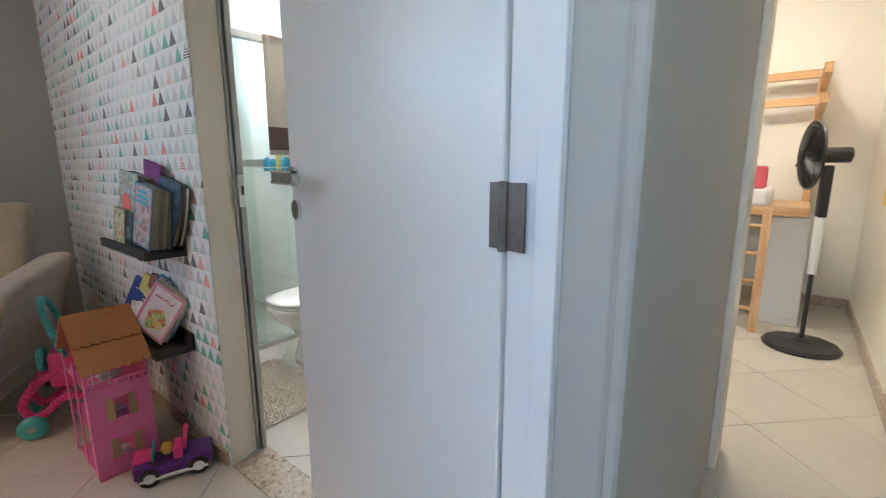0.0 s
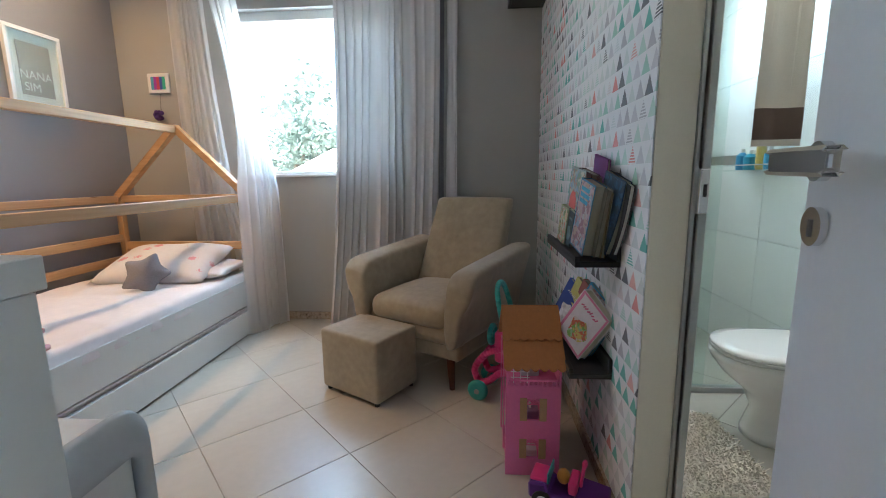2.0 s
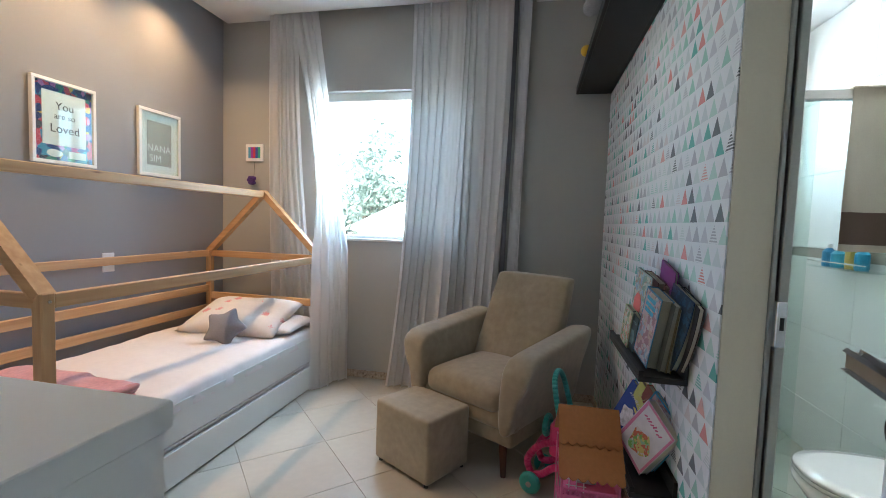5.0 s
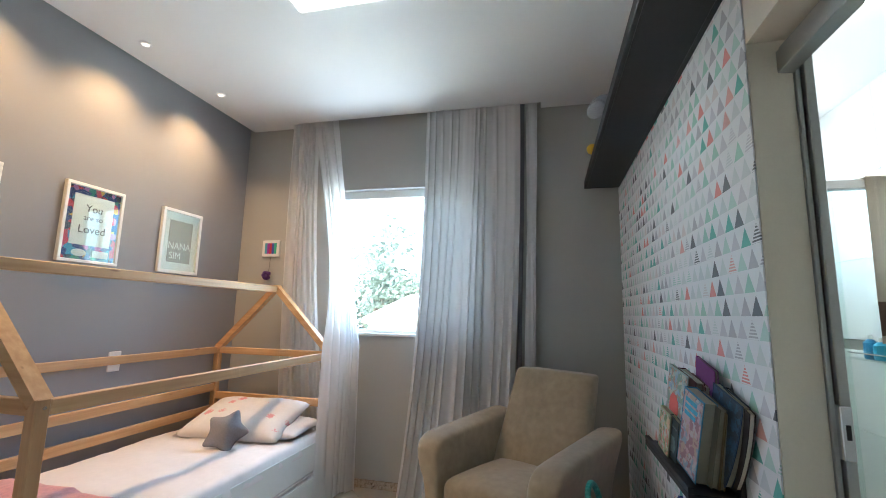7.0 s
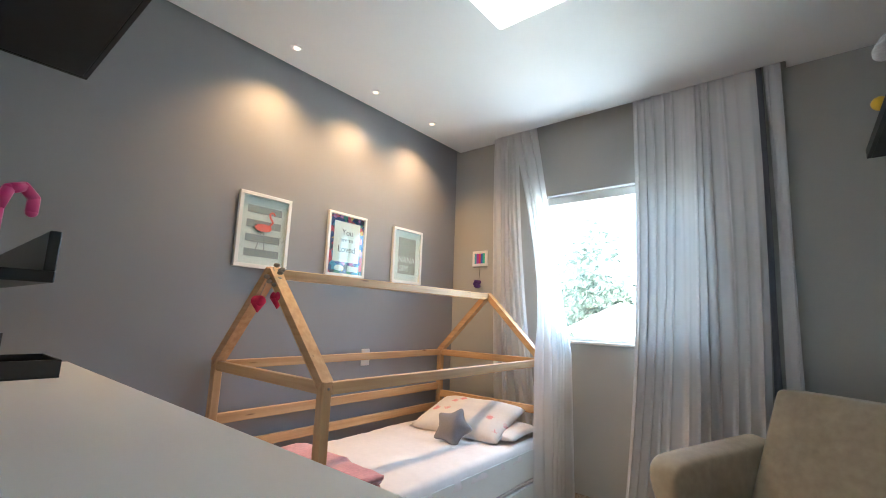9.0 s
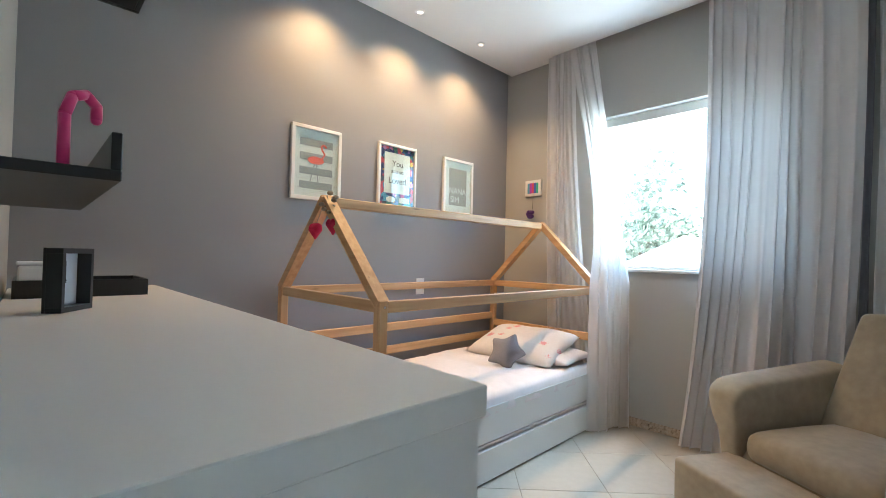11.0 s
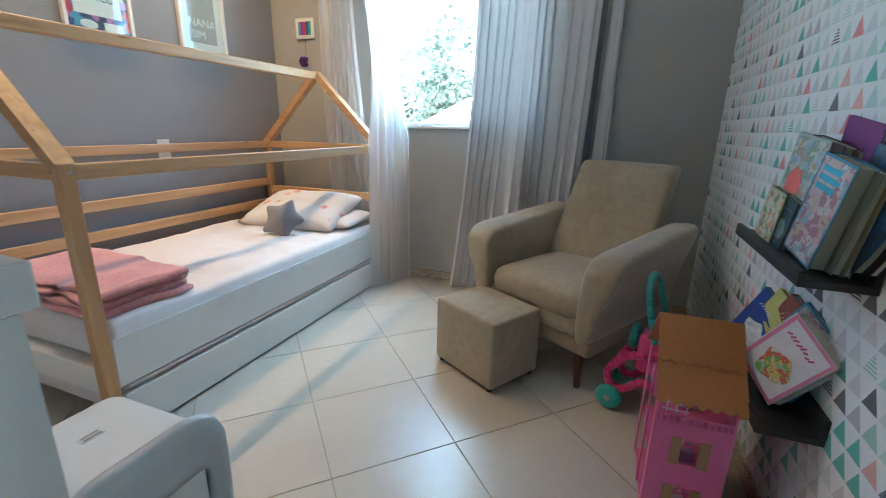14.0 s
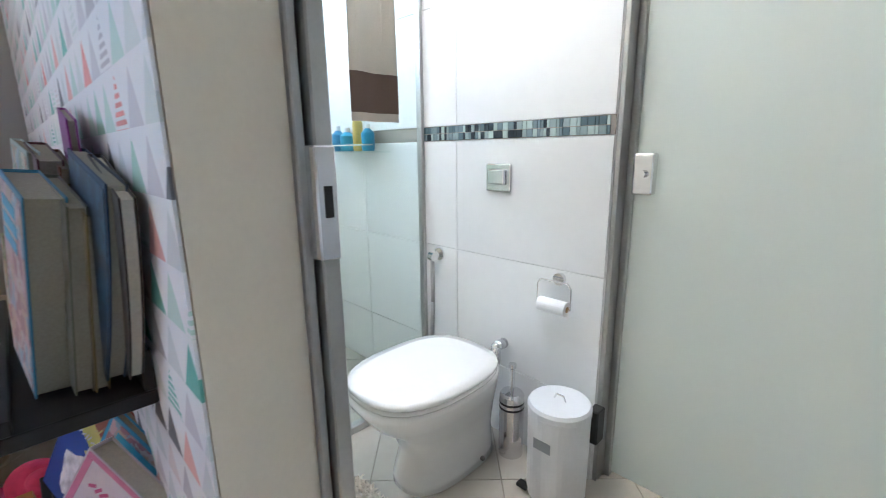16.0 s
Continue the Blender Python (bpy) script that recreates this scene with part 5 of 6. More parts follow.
for x, y, z, w, h, t, rx, ry, rz, base, ink, lab, inks in (
        (-2.83, 0.985, UP, 0.12, 0.14, 0.020, -5, 6, 1, (0.45, 0.52, 0.30), (0.75, 0.55, 0.35), "small green illustrated book leaning on the ledge", "meadow"),
        (-2.755, 0.992, UP, 0.09, 0.13, 0.016, -5, 8, 1, (0.03, 0.06, 0.07), (0.15, 0.25, 0.25), "small dark teal book on the ledge", ""),
        (-2.815, 1.012, UP, 0.18, 0.28, 0.014, -4, 7, 3, (0.42, 0.52, 0.50), (0.50, 0.42, 0.30), "pale illustrated picture book with a red badge", "pale"),
        (-2.765, 1.034, UP, 0.18, 0.27, 0.026, -3, 8, 1, (0.07, 0.015, 0.02), (0.12, 0.05, 0.03), "dark maroon hardback leaning on the ledge", ""),
        (-2.735, 1.055, UP, 0.17, 0.26, 0.014, -2, 8, -1, (0.16, 0.06, 0.03), (0.2, 0.1, 0.05), "brown hardback leaning on the ledge", ""),
        (-2.70, 1.072, UP, 0.20, 0.315, 0.010, -1, 8, -3, (0.20, 0.015, 0.20), (0.24, 0.03, 0.24), "tall purple picture book leaning on the wall", ""),
        (-2.605, 1.002, UP, 0.135, 0.235, 0.036, -5, 11, 5, (0.05, 0.22, 0.38), (0.60, 0.33, 0.36), "thick blue and pink storybook on the ledge", "candy"),
        (-2.588, 1.028, UP, 0.15, 0.225, 0.018, -5, 11, 3, (0.16, 0.165, 0.13), (0.14, 0.14, 0.1), "grey hardback leaning on the ledge", ""),
        (-2.575, 1.044, UP, 0.14, 0.215, 0.014, -4, 11, 3, (0.20, 0.15, 0.06), (0.14, 0.12, 0.06), "olive brown hardback leaning on the ledge", ""),
        (-2.525, 1.060, UP, 0.18, 0.25, 0.018, -3, 11, 2, (0.008, 0.035, 0.09), (0.012, 0.10, 0.22), "dark blue picture book leaning on the ledge", "night"),
        (-2.50, 1.078, UP, 0.17, 0.24, 0.014, -1, 13, -1, (0.02, 0.012, 0.012), (0.04, 0.03, 0.02), "thin dark book with cream pages", ""),
        (-2.87, 0.990, LOW, 0.15, 0.20, 0.016, -14, 22, 16, (0.02, 0.06, 0.32), (0.75, 0.76, 0.78), "dark blue picture book with white birds", ""),
        (-2.83, 1.012, LOW, 0.15, 0.215, 0.018, -12, 22, 15, (0.60, 0.58, 0.16), (0.55, 0.50, 0.15), "yellow green picture book on the low ledge", ""),
        (-2.79, 1.034, LOW, 0.15, 0.215, 0.022, -10, 22, 14, (0.28, 0.08, 0.06), (0.3, 0.12, 0.1), "brown red hardback on the low ledge", ""),
        (-2.705, 1.030, LOW, 0.17, 0.21, 0.014, -10, 28, 22, (0.06, 0.32, 0.55), (0.20, 0.55, 0.70), "sky blue picture book on the low ledge", "candy"),
        (-2.665, 0.992, LOW, 0.15, 0.205, 0.034, -10, 32, 26, (0.70, 0.66, 0.70), (0.20, 0.42, 0.14), "white and pink storybook with a green picture", "garden")):
    dz = 0.5 * w * math.sin(radians(ry))
    one = book(pose(x, y, z + dz, rx, ry, rz), w, h, t, base, ink, lab, inks, (0.66, 0.22, 0.38) if "storybook with a green" in lab else None)
    if lab.startswith("dark blue picture book leaning") or lab.startswith("thin dark book"):
        slump(one, h, 0.065)
part("red_badge", bm_prism([(-0.02 + 0.045 * math.cos(k * math.pi / 4 + 0.39), 0.15 + 0.045 * math.sin(k * math.pi / 4 + 0.39)) for k in range(8)], -0.0090, -0.0078, "y"), M_CORAL, bpy.data.objects["book.002"], "red badge")

# ---- doll's house ----
M_DPINK = material("pink_board", (0.72, 0.16, 0.36), 0.5, vary=0.06, grain=80, bump=0.03)
M_DBROWN = material("brown_fibreboard", (0.40, 0.16, 0.05), 0.5, vary=0.12, grain=70, bump=0.06)
M_DTAN = material("tan_shutter", (0.42, 0.26, 0.13), 0.7, vary=0.1, grain=70)
dh = thing("dolls_house", "pink wooden doll's house with a brown scalloped roof", "doll's house", pose(-2.74, 0.85, 0))
FXH, HY, HZ = 0.16, 0.098, 0.425
wallf = bmesh.new()
wz = ((0.075, 0.145), (0.225, 0.305))
segs = [(0.0, wz[0][0]), (wz[0][1], wz[1][0]), (wz[1][1], 0.355)]
for z0, z1 in segs:
    bm_box(FXH - 0.005, -HY, z0, FXH, HY, z1, bm=wallf)
for z0, z1 in wz:
    bm_box(FXH - 0.005, -HY, z0, FXH, -0.022, z1, bm=wallf)
    bm_box(FXH - 0.005, 0.022, z0, FXH, HY, z1, bm=wallf)
for y in (-HY, HY - 0.006):
    bm_box(FXH - 0.005, y, 0.355, FXH, y + 0.006, HZ, bm=wallf)
bmesh.ops.remove_doubles(wallf, verts=wallf.verts, dist=0.0004)
part("front_wall", wallf, M_DPINK, dh)
part("right_wall", bm_box(-FXH, HY - 0.005, 0, FXH - 0.006, HY, HZ), M_DPINK, dh)
for x in (-FXH, -0.01, FXH - 0.03):
    part("side_pillar", bm_box(x, -HY, 0.006, x + 0.022, -HY + 0.005, HZ), M_DPINK, dh)
for z in (0.0, 0.185, 0.35):
    part("storey", bm_box(-FXH, -HY + 0.006, z, FXH - 0.006, HY - 0.006, z + 0.006), M_DPINK, dh)
part("balcony_rail", bm_box(FXH - 0.004, -HY + 0.008, 0.372, FXH, HY - 0.008, 0.379), M_DPINK, dh)
for k in range(11):
    y = -0.082 + k * 0.0164
    part("baluster", bm_rod((FXH - 0.002, y, 0.355), (FXH - 0.002, y, 0.373), 0.003, 6), M_DPINK, dh)
for z0, z1 in wz:
    for s in (-1, 1):
        part("shutter", bm_box(FXH + 0.001, s * 0.022 if s > 0 else -0.048, z0 - 0.004, FXH + 0.005, 0.048 if s > 0 else -0.022, z1 + 0.004, 0.001), M_DTAN, dh)
    arch = bmesh.new()
    for k in range(8):
        a0, a1 = math.pi * k / 8, math.pi * (k + 1) / 8
        bm_beam((FXH + 0.002, 0.021 * math.cos(a0), z1 - 0.02 + 0.021 * math.sin(a0)), (FXH + 0.002, 0.021 * math.cos(a1), z1 - 0.02 + 0.021 * math.sin(a1)), 0.003, 0.003, up=(1, 0, 0), bevel=0, bm=arch)
    for k in range(1, 4):
        a0 = math.pi * k / 4
        bm_beam((FXH + 0.002, 0, z1 - 0.02), (FXH + 0.002, 0.021 * math.cos(a0), z1 - 0.02 + 0.021 * math.sin(a0)), 0.002, 0.002, up=(1, 0, 0), bevel=0, bm=arch)
    bm_box(FXH + 0.0005, -0.022, z1 - 0.021, FXH + 0.0035, 0.022, z1 - 0.018, bm=arch)
    part("arched_window", arch, M_DPINK, dh)


def scalloped(x0, z0, x1, z1):
    """A sloping roof board along y whose lower edge is cut in scallops."""
    bm = bmesh.new()
    d = Vector((x1 - x0, 0, z1 - z0)).normalized()
    nrm = Vector((-d.z, 0, d.x))
    n = 7
    w = (2 * HY + 0.02) / n
    low = []
    for k in range(n):
        for j in range(6):
            t = j / 5
            drop = 0.012 * math.sin(math.pi * t)
            low.append(Vector((x1, -HY - 0.01 + w * (k + t), z1)) + d * drop)
    top = [Vector((x0, p.y, z0)) for p in low]
    for off in (0, 0.004):
        for p in top + low:
            bm.verts.new(p + nrm * off)
    bm.verts.ensure_lookup_table()
    m_ = len(low)
    for k in range(m_ - 1):
        a, b, c, e = k, k + 1, m_ + k + 1, m_ + k
        s = 2 * m_
        for q in ((a, b, c, e), (s + a, s + e, s + c, s + b), (e, c, s + c, s + e)):
            if len({bm.verts[i].co.to_tuple(5) for i in q}) == 4:
                bm.faces.new([bm.verts[i] for i in q])
    bmesh.ops.remove_doubles(bm, verts=bm.verts, dist=0.0004)
    bmesh.ops.recalc_face_normals(bm, faces=bm.faces)
    return bm


part("roof_board", scalloped(0.0, 0.605, 0.10, 0.512), M_DBROWN, dh)
part("roof_board", scalloped(0.085, 0.517, 0.19, 0.435), M_DBROWN, dh)
part("roof_board", bm_prism([(0.0, 0.609), (-0.18, 0.437), (-0.177, 0.433), (0.003, 0.603)], -HY - 0.01, HY + 0.01, "y"), M_DBROWN, dh)
part("gable", bm_prism([(-FXH, HZ), (FXH, HZ), (0, 0.598)], HY - 0.005, HY, "y"), M_DPINK, dh)
for x, z, c in ((0.06, 0.356, (0.5, 0.5, 0.55)), (-0.06, 0.191, (0.6, 0.1, 0.25)), (0.08, 0.191, (0.30, 0.20, 0.4)), (0.05, 0.006, (0.65, 0.6, 0.65))):
    part("doll_furniture", bm_box(x - 0.025, -0.04, z, x + 0.025, 0.03, z + 0.04, 0.006, 2), material("toy_colour", c, 0.4), dh)

toy_rng = random.Random(31)
toy_inks = [material("toy_colour", c, 0.4) for c in ((0.62, 0.10, 0.32), (0.24, 0.08, 0.34), (0.70, 0.62, 0.66), (0.10, 0.09, 0.12), (0.55, 0.30, 0.45))]
for k in range(9):
    fx, fy, ink = -0.12 + 0.028 * k, toy_rng.uniform(-0.065, 0.055), toy_inks[k % 5]
    fz, fh = (0.356, 0.191, 0.006)[k % 3], toy_rng.uniform(0.025, 0.055)
    chairlet = bm_box(fx - 0.012, fy - 0.018, fz, fx + 0.012, fy + 0.018, fz + fh * 0.55, 0.002)
    bm_box(fx - 0.012, fy + 0.010, fz + fh * 0.5, fx + 0.012, fy + 0.018, fz + fh, 0.002, bm=chairlet)
    part("doll_furniture", chairlet, ink, dh)
for y in (-0.07, -0.045, -0.02):
    part("window_bar", bm_rod((FXH - 0.02, y, 0.357), (FXH - 0.02, y, 0.424), 0.0018, 6), M_WHITEPL, dh)
for z in (0.378, 0.400):
    part("window_bar", bm_rod((FXH - 0.02, -0.08, z), (FXH - 0.02, -0.012, z), 0.0018, 6), M_WHITEPL, dh)

# ---- toy car ----
M_PURPLE = material("purple_plastic", (0.10, 0.02, 0.22), 0.3, vary=0.05, grain=40)
M_HOTPINK = material("hot_pink_plastic", (0.75, 0.05, 0.22), 0.3, vary=0.05, grain=40)
M_TEAL = material("teal_plastic", (0.05, 0.40, 0.38), 0.35, vary=0.05, grain=40)
car = thing("toy_car", "purple and pink toy convertible on the floor", "toy car", pose(-2.435, 0.955, 0, 0, 0, 68))
body = bm_prism([(-0.125, 0.03), (0.125, 0.03), (0.128, 0.075), (0.03, 0.085), (0.02, 0.065), (-0.06, 0.065), (-0.07, 0.095), (-0.128, 0.085)], -0.055, 0.055, "y", bevel=0.006)
part("body", body, M_PURPLE, car)
part("bonnet", bm_box(-0.125, -0.042, 0.088, -0.068, 0.042, 0.101, 0.006, 2), M_HOTPINK, car)
part("running_board", bm_box(-0.11, -0.062, 0.022, 0.11, 0.062, 0.034, 0.004, 2), M_WHITEPL, car)
part("windscreen", bm_box(-0.066, -0.045, 0.09, -0.060, 0.045, 0.128, 0.002), M_TEAL, car)
part("seat", bm_box(0.0, -0.042, 0.07, 0.03, 0.042, 0.115, 0.008, 2), M_HOTPINK, car)
part("toy_passenger", bm_ball((-0.02, 0.0, 0.105), 0.022, (1, 1, 1.2)), material("yellow_toy", (0.55, 0.30, 0.05), 0.5), car)
part("roll_bar", bm_rod((0.035, 0, 0.085), (0.045, 0, 0.165), 0.006, 8), M_HOTPINK, car)
part("bow", bm_ball((0.046, 0, 0.168), 0.013, (0.7, 1.6, 0.9)), M_HOTPINK, car)
for wx in (-0.078, 0.078):
    for wy in (-0.06, 0.045):
        w_ = part("wheel", bm_rod((wx, wy, 0.034), (wx, wy + 0.016, 0.034), 0.034, 20), M_PLASTIC_DARK, car)
        part("hub", bm_rod((wx, wy - 0.0015, 0.034), (wx, wy + 0.0175, 0.034), 0.019, 16), M_WHITEPL, w_)

# ---- baby walker ----
wk = thing("baby_walker", "pink and teal push-along baby walker", "toy walker", pose(-3.175, 0.80, 0, 0, 0, 70))


def ring_tube(points, r, n=10):
    bm = bmesh.new()
    for a, b in zip(points, points[1:]):
        bm_rod(a, b, r, n, bm=bm)
        bm_ball(b, r, bm=bm, u=10, v=8)
    return bm


def arc_points(points, n=5):
    """A smooth line through a few points."""
    p = [Vector(points[0])] + [Vector(q) for q in points] + [Vector(points[-1])]
    out = []
    for a, b, c, d in zip(p, p[1:], p[2:], p[3:]):
        for k in range(n):
            t = k / n
            out.append(0.5 * (2 * b + (c - a) * t + (2 * a - 5 * b + 4 * c - d) * t * t + (3 * b - a - 3 * c + d) * t ** 3))
    return out + [p[-1]]


for sx in (-0.12, 0.15):
    for sy in (-0.118, 0.082):
        tyre = bm_lathe([(0.008, 0.0), (0.036, 0.0), (0.047, 0.005), (0.052, 0.014), (0.052, 0.024), (0.047, 0.033), (0.036, 0.038), (0.008, 0.038)])
        w_ = part("wheel", tyre, M_TEAL, wk, smooth=True, m=pose(sx, sy, 0.052, -90, 0, 0))
        part("hub", bm_rod((0, 0, -0.003), (0, 0, 0.041), 0.013, 14), M_GREYPL, w_)
for sy in (-0.075, 0.075):
    part("side_frame", ring_tube(arc_points([(-0.12, sy, 0.085), (-0.145, sy, 0.15), (-0.09, sy, 0.235), (-0.02, sy, 0.27), (0.05, sy, 0.30)]), 0.017), M_HOTPINK, wk, smooth=True)
    part("lower_frame", ring_tube(arc_points([(-0.12, sy, 0.085), (-0.07, sy, 0.10), (-0.01, sy, 0.15), (0.06, sy, 0.14), (0.15, sy, 0.055)]), 0.017), M_HOTPINK, wk, smooth=True)
part("axle", bm_rod((-0.12, -0.10, 0.052), (-0.12, 0.10, 0.052), 0.008, 10), M_GREYPL, wk)
part("axle", bm_rod((0.15, -0.10, 0.052), (0.15, 0.10, 0.052), 0.008, 10), M_GREYPL, wk)
part("activity_board", bm_box(-0.045, -0.085, 0.20, 0.06, 0.085, 0.36, 0.02, 3), M_HOTPINK, wk)
ring = [(-0.062 + 0.0, -0.05 + 0.042 * math.cos(k * math.pi / 8), 0.335 + 0.042 * math.sin(k * math.pi / 8)) for k in range(17)]
part("dial", ring_tube(ring, 0.013), M_TEAL, wk, "teal ring on the activity board", smooth=True)
part("tray", bm_box(0.05, -0.085, 0.34, 0.21, 0.085, 0.36, 0.008, 3), M_HOTPINK, wk)
hoop = arc_points([(0.02, -0.085, 0.34), (-0.012, -0.085, 0.46), (-0.035, -0.06, 0.555), (-0.042, 0.0, 0.585), (-0.035, 0.06, 0.555), (-0.012, 0.085, 0.46), (0.02, 0.085, 0.34)])
part("push_handle", ring_tube(hoop, 0.013), M_TEAL, wk, "teal push handle", smooth=True)
# a small soft doll shape lies on the tray
plush = bm_ball((0, 0, 0.045), 0.045, (1.25, 1.1, 1.0))
bm_ball((0.055, -0.03, 0.075), 0.026, (1.2, 1, 1), bm=plush)
bm_ball((0.05, 0.04, 0.07), 0.024, (1, 1.3, 1), bm=plush)
solid("plush_toy", plush, material("pink_plush", (0.62, 0.05, 0.14), 0.9, vary=0.2, grain=80, bump=0.3), "small pink plush toy on the walker", "toy", m=pose(-3.12, 0.945, 0.359, 0, 0, 40), smooth=True)

# ---- plush toys on the high shelf ----
def plush(x, y, z, s, colour, label, ears=True):
    bm = bm_ball((0, 0, 0.09 * s), 0.075 * s, (1, 0.9, 1.2))
    bm_ball((0, -0.02 * s, 0.21 * s), 0.06 * s, bm=bm)
    for d in (-1, 1):
        bm_ball((d * 0.055 * s, -0.05 * s, 0.03 * s), 0.035 * s, (0.8, 1.5, 0.8), bm=bm)
        bm_ball((d * 0.08 * s, -0.02 * s, 0.12 * s), 0.028 * s, (0.8, 0.9, 1.5), bm=bm)
        if ears:
            bm_ball((d * 0.045 * s, 0, 0.265 * s), 0.024 * s, bm=bm)
    return solid("plush_toy", bm, material("plush", colour, 0.95, vary=0.2, grain=70, bump=0.4), label, "toy", m=pose(x, y, z), smooth=True, group="toys on the high shelf")


plush(-3.50, 1.00, 2.255, 0.55, (0.42, 0.41, 0.42), "grey and white plush rabbit on the high shelf")
plush(-3.05, 0.955, 2.255, 0.6, (0.70, 0.66, 0.62), "white plush toy on the high shelf")
plush(-2.30, 0.93, 2.255, 0.95, (0.30, 0.16, 0.09), "brown plush bear on the high shelf")
plush(-2.80, 0.95, 2.255, 0.6, (0.55, 0.06, 0.06), "red plush toy on the high shelf")
ears = bm_ball((0, 0, 0), 0.05, (2.2, 1.2, 0.35))
bm_ball((0.02, -0.03, -0.03), 0.045, (2.2, 1.0, 0.3), bm=ears)
solid("plush_toy", ears, material("grey_plush", (0.40, 0.40, 0.41), 0.95, vary=0.2, grain=70, bump=0.4), "floppy grey plush toy lying over the shelf edge", "toy", m=pose(-3.22, 0.865, 2.318), smooth=True)
solid("yellow_ball", bm_ball((0, 0, 0), 0.032), material("yellow_plastic", (0.75, 0.48, 0.02), 0.4), "small yellow ball at the shelf end", "ball", m=pose(-3.72, 0.864, 2.287), smooth=True)
flg = solid("flamingo_figure", ring_tube([(0, 0, 0), (0, 0, 0.10), (0.0, 0.012, 0.135), (0, 0.035, 0.145), (0, 0.055, 0.13), (0, 0.055, 0.105)], 0.009), M_HOTPINK, "pink flamingo neck figure on the ledge", "figurine", m=pose(-1.165, -0.47, 1.318, 0, 0, 125), smooth=True)

# ---- bathroom ----
M_FROST = bpy.data.materials.new("frosted_glass")
M_FROST.use_nodes = True
fb = M_FROST.node_tree.nodes["Principled BSDF"]
fb.inputs["Base Color"].default_value = (0.66, 0.71, 0.69, 1)
fb.inputs["Roughness"].default_value = 0.12
fb.inputs["Coat Weight"].default_value = 0.3
fn = M_FROST.node_tree.nodes.new("ShaderNodeTexNoise")
fn.inputs["Scale"].default_value = 300
fbu = M_FROST.node_tree.nodes.new("ShaderNodeBump")
fbu.inputs["Strength"].default_value = 0.03
M_FROST.node_tree.links.new(fn.outputs["Fac"], fbu.inputs["Height"])
M_FROST.node_tree.links.new(fbu.outputs[0], fb.inputs["Normal"])

fo = M_FROST.node_tree.nodes["Material Output"]
ft, fx = M_FROST.node_tree.nodes.new("ShaderNodeBsdfTranslucent"), M_FROST.node_tree.nodes.new("ShaderNodeMixShader")
ft.inputs["Color"].default_value = (0.80, 0.86, 0.85, 1)
fx.inputs[0].default_value = 0.45
M_FROST.node_tree.links.new(fb.outputs[0], fx.inputs[1])
M_FROST.node_tree.links.new(ft.outputs[0], fx.inputs[2])
M_FROST.node_tree.links.new(fx.outputs[0], fo.inputs["Surface"])

fd = thing("door_2", "closed frosted glass door in an aluminium frame", "door", kind="structure")
part("pane", bm_box(-2.42, BY + 0.075, 0.012, -1.63, BY + 0.085, 2.10), M_FROST, fd)
for b in ((-2.45, BY + 0.002, 0, -2.435, BY + 0.12, 2.15), (-1.635, BY + 0.002, 0, -1.62, BY + 0.12, 2.15), (-2.435, BY + 0.05, 2.10, -1.635, BY + 0.11, 2.15), (-2.435, BY + 0.055, 0.0, -2.415, BY + 0.105, 2.10)):
    part("door_frame", bm_box(*b, 0.002), M_ALU, fd)
lk = part("lock", bm_box(-2.415, BY + 0.045, 0.975, -2.355, BY + 0.078, 1.095, 0.006, 2), M_CHROME, fd, "chrome lock case")
part("lock_knob", bm_rod((-2.385, BY + 0.03, 1.035), (-2.385, BY + 0.046, 1.035), 0.012, 14), M_CHROME, lk)

bf = thing("bath_door_frame", "aluminium track and strike plate of the bathroom doorway", "door frame", kind="structure")
part("upright", bm_box(-2.329, NY + 0.114, 0.0, -2.31, NY + 0.126, 1.985, 0.002), M_ALU, bf)
part("upright", bm_box(-2.329, NY + 0.128, 0.0, -2.297, NY + 0.149, 1.985, 0.002), M_ALU, bf)
part("head_track", bm_box(-2.345, NY + 0.085, 1.985, -1.56, NY + 0.149, 1.999, 0.002), M_ALU, bf)
part("head_box", bm_box(-2.315, NY + 0.075, 1.925, -1.56, NY + 0.115, 1.984, 0.002), M_ALU, bf)
sp_ = part("strike_plate", bm_box(-2.309, NY + 0.122, 0.995, -2.288, NY + 0.146, 1.112, 0.002), M_CHROME, bf, "steel strike plate")
part("slot", bm_box(-2.289, NY + 0.130, 1.04, -2.287, NY + 0.139, 1.072), M_PLASTIC_DARK, sp_)
part("catch", bm_box(-2.309, NY + 0.124, 0.998, -2.341, NY + 0.144, 1.022, 0.003), M_WHITEPL, sp_)

# wall tiles of the bathroom: thin boards with open joints
def tiled_wall(parent_name, horizontal0, horizontal1, fixed, axis, z_levels, step, mat):
    root = bpy.data.objects[parent_name]
    n = max(1, round((horizontal1 - horizontal0) / step))
    w = (horizontal1 - horizontal0) / n
    for z0, z1 in z_levels:
        bm = bm_box(0.001, -0.006, 0, w - 0.001, 0.0, z1 - z0 - 0.002, 0.001) if axis == "x" else bm_box(-0.0, 0.001, 0, 0.006, w - 0.001, z1 - z0 - 0.002, 0.001)
        me = mesh_of("wall_tile", bm, mat)
        for k in range(n):
            ob = new("wall_tile", me)
            ob.parent = root
            ob.location = (horizontal0 + k * w, fixed, z0) if axis == "x" else (fixed, horizontal0 + k * w, z0)


LEVELS = [(0.0, 0.29), (0.29, 0.72), (0.72, 1.146), (1.204, 1.64), (1.64, 2.08), (2.08, 2.55)]
tiled_wall("wall_bath_far", WX + 0.01, -2.452, BY, "x", LEVELS, 0.62, M_WALLTILE)
tiled_wall("wall_bath_far", -1.62, -1.0, BY, "x", LEVELS, 0.62, M_WALLTILE)
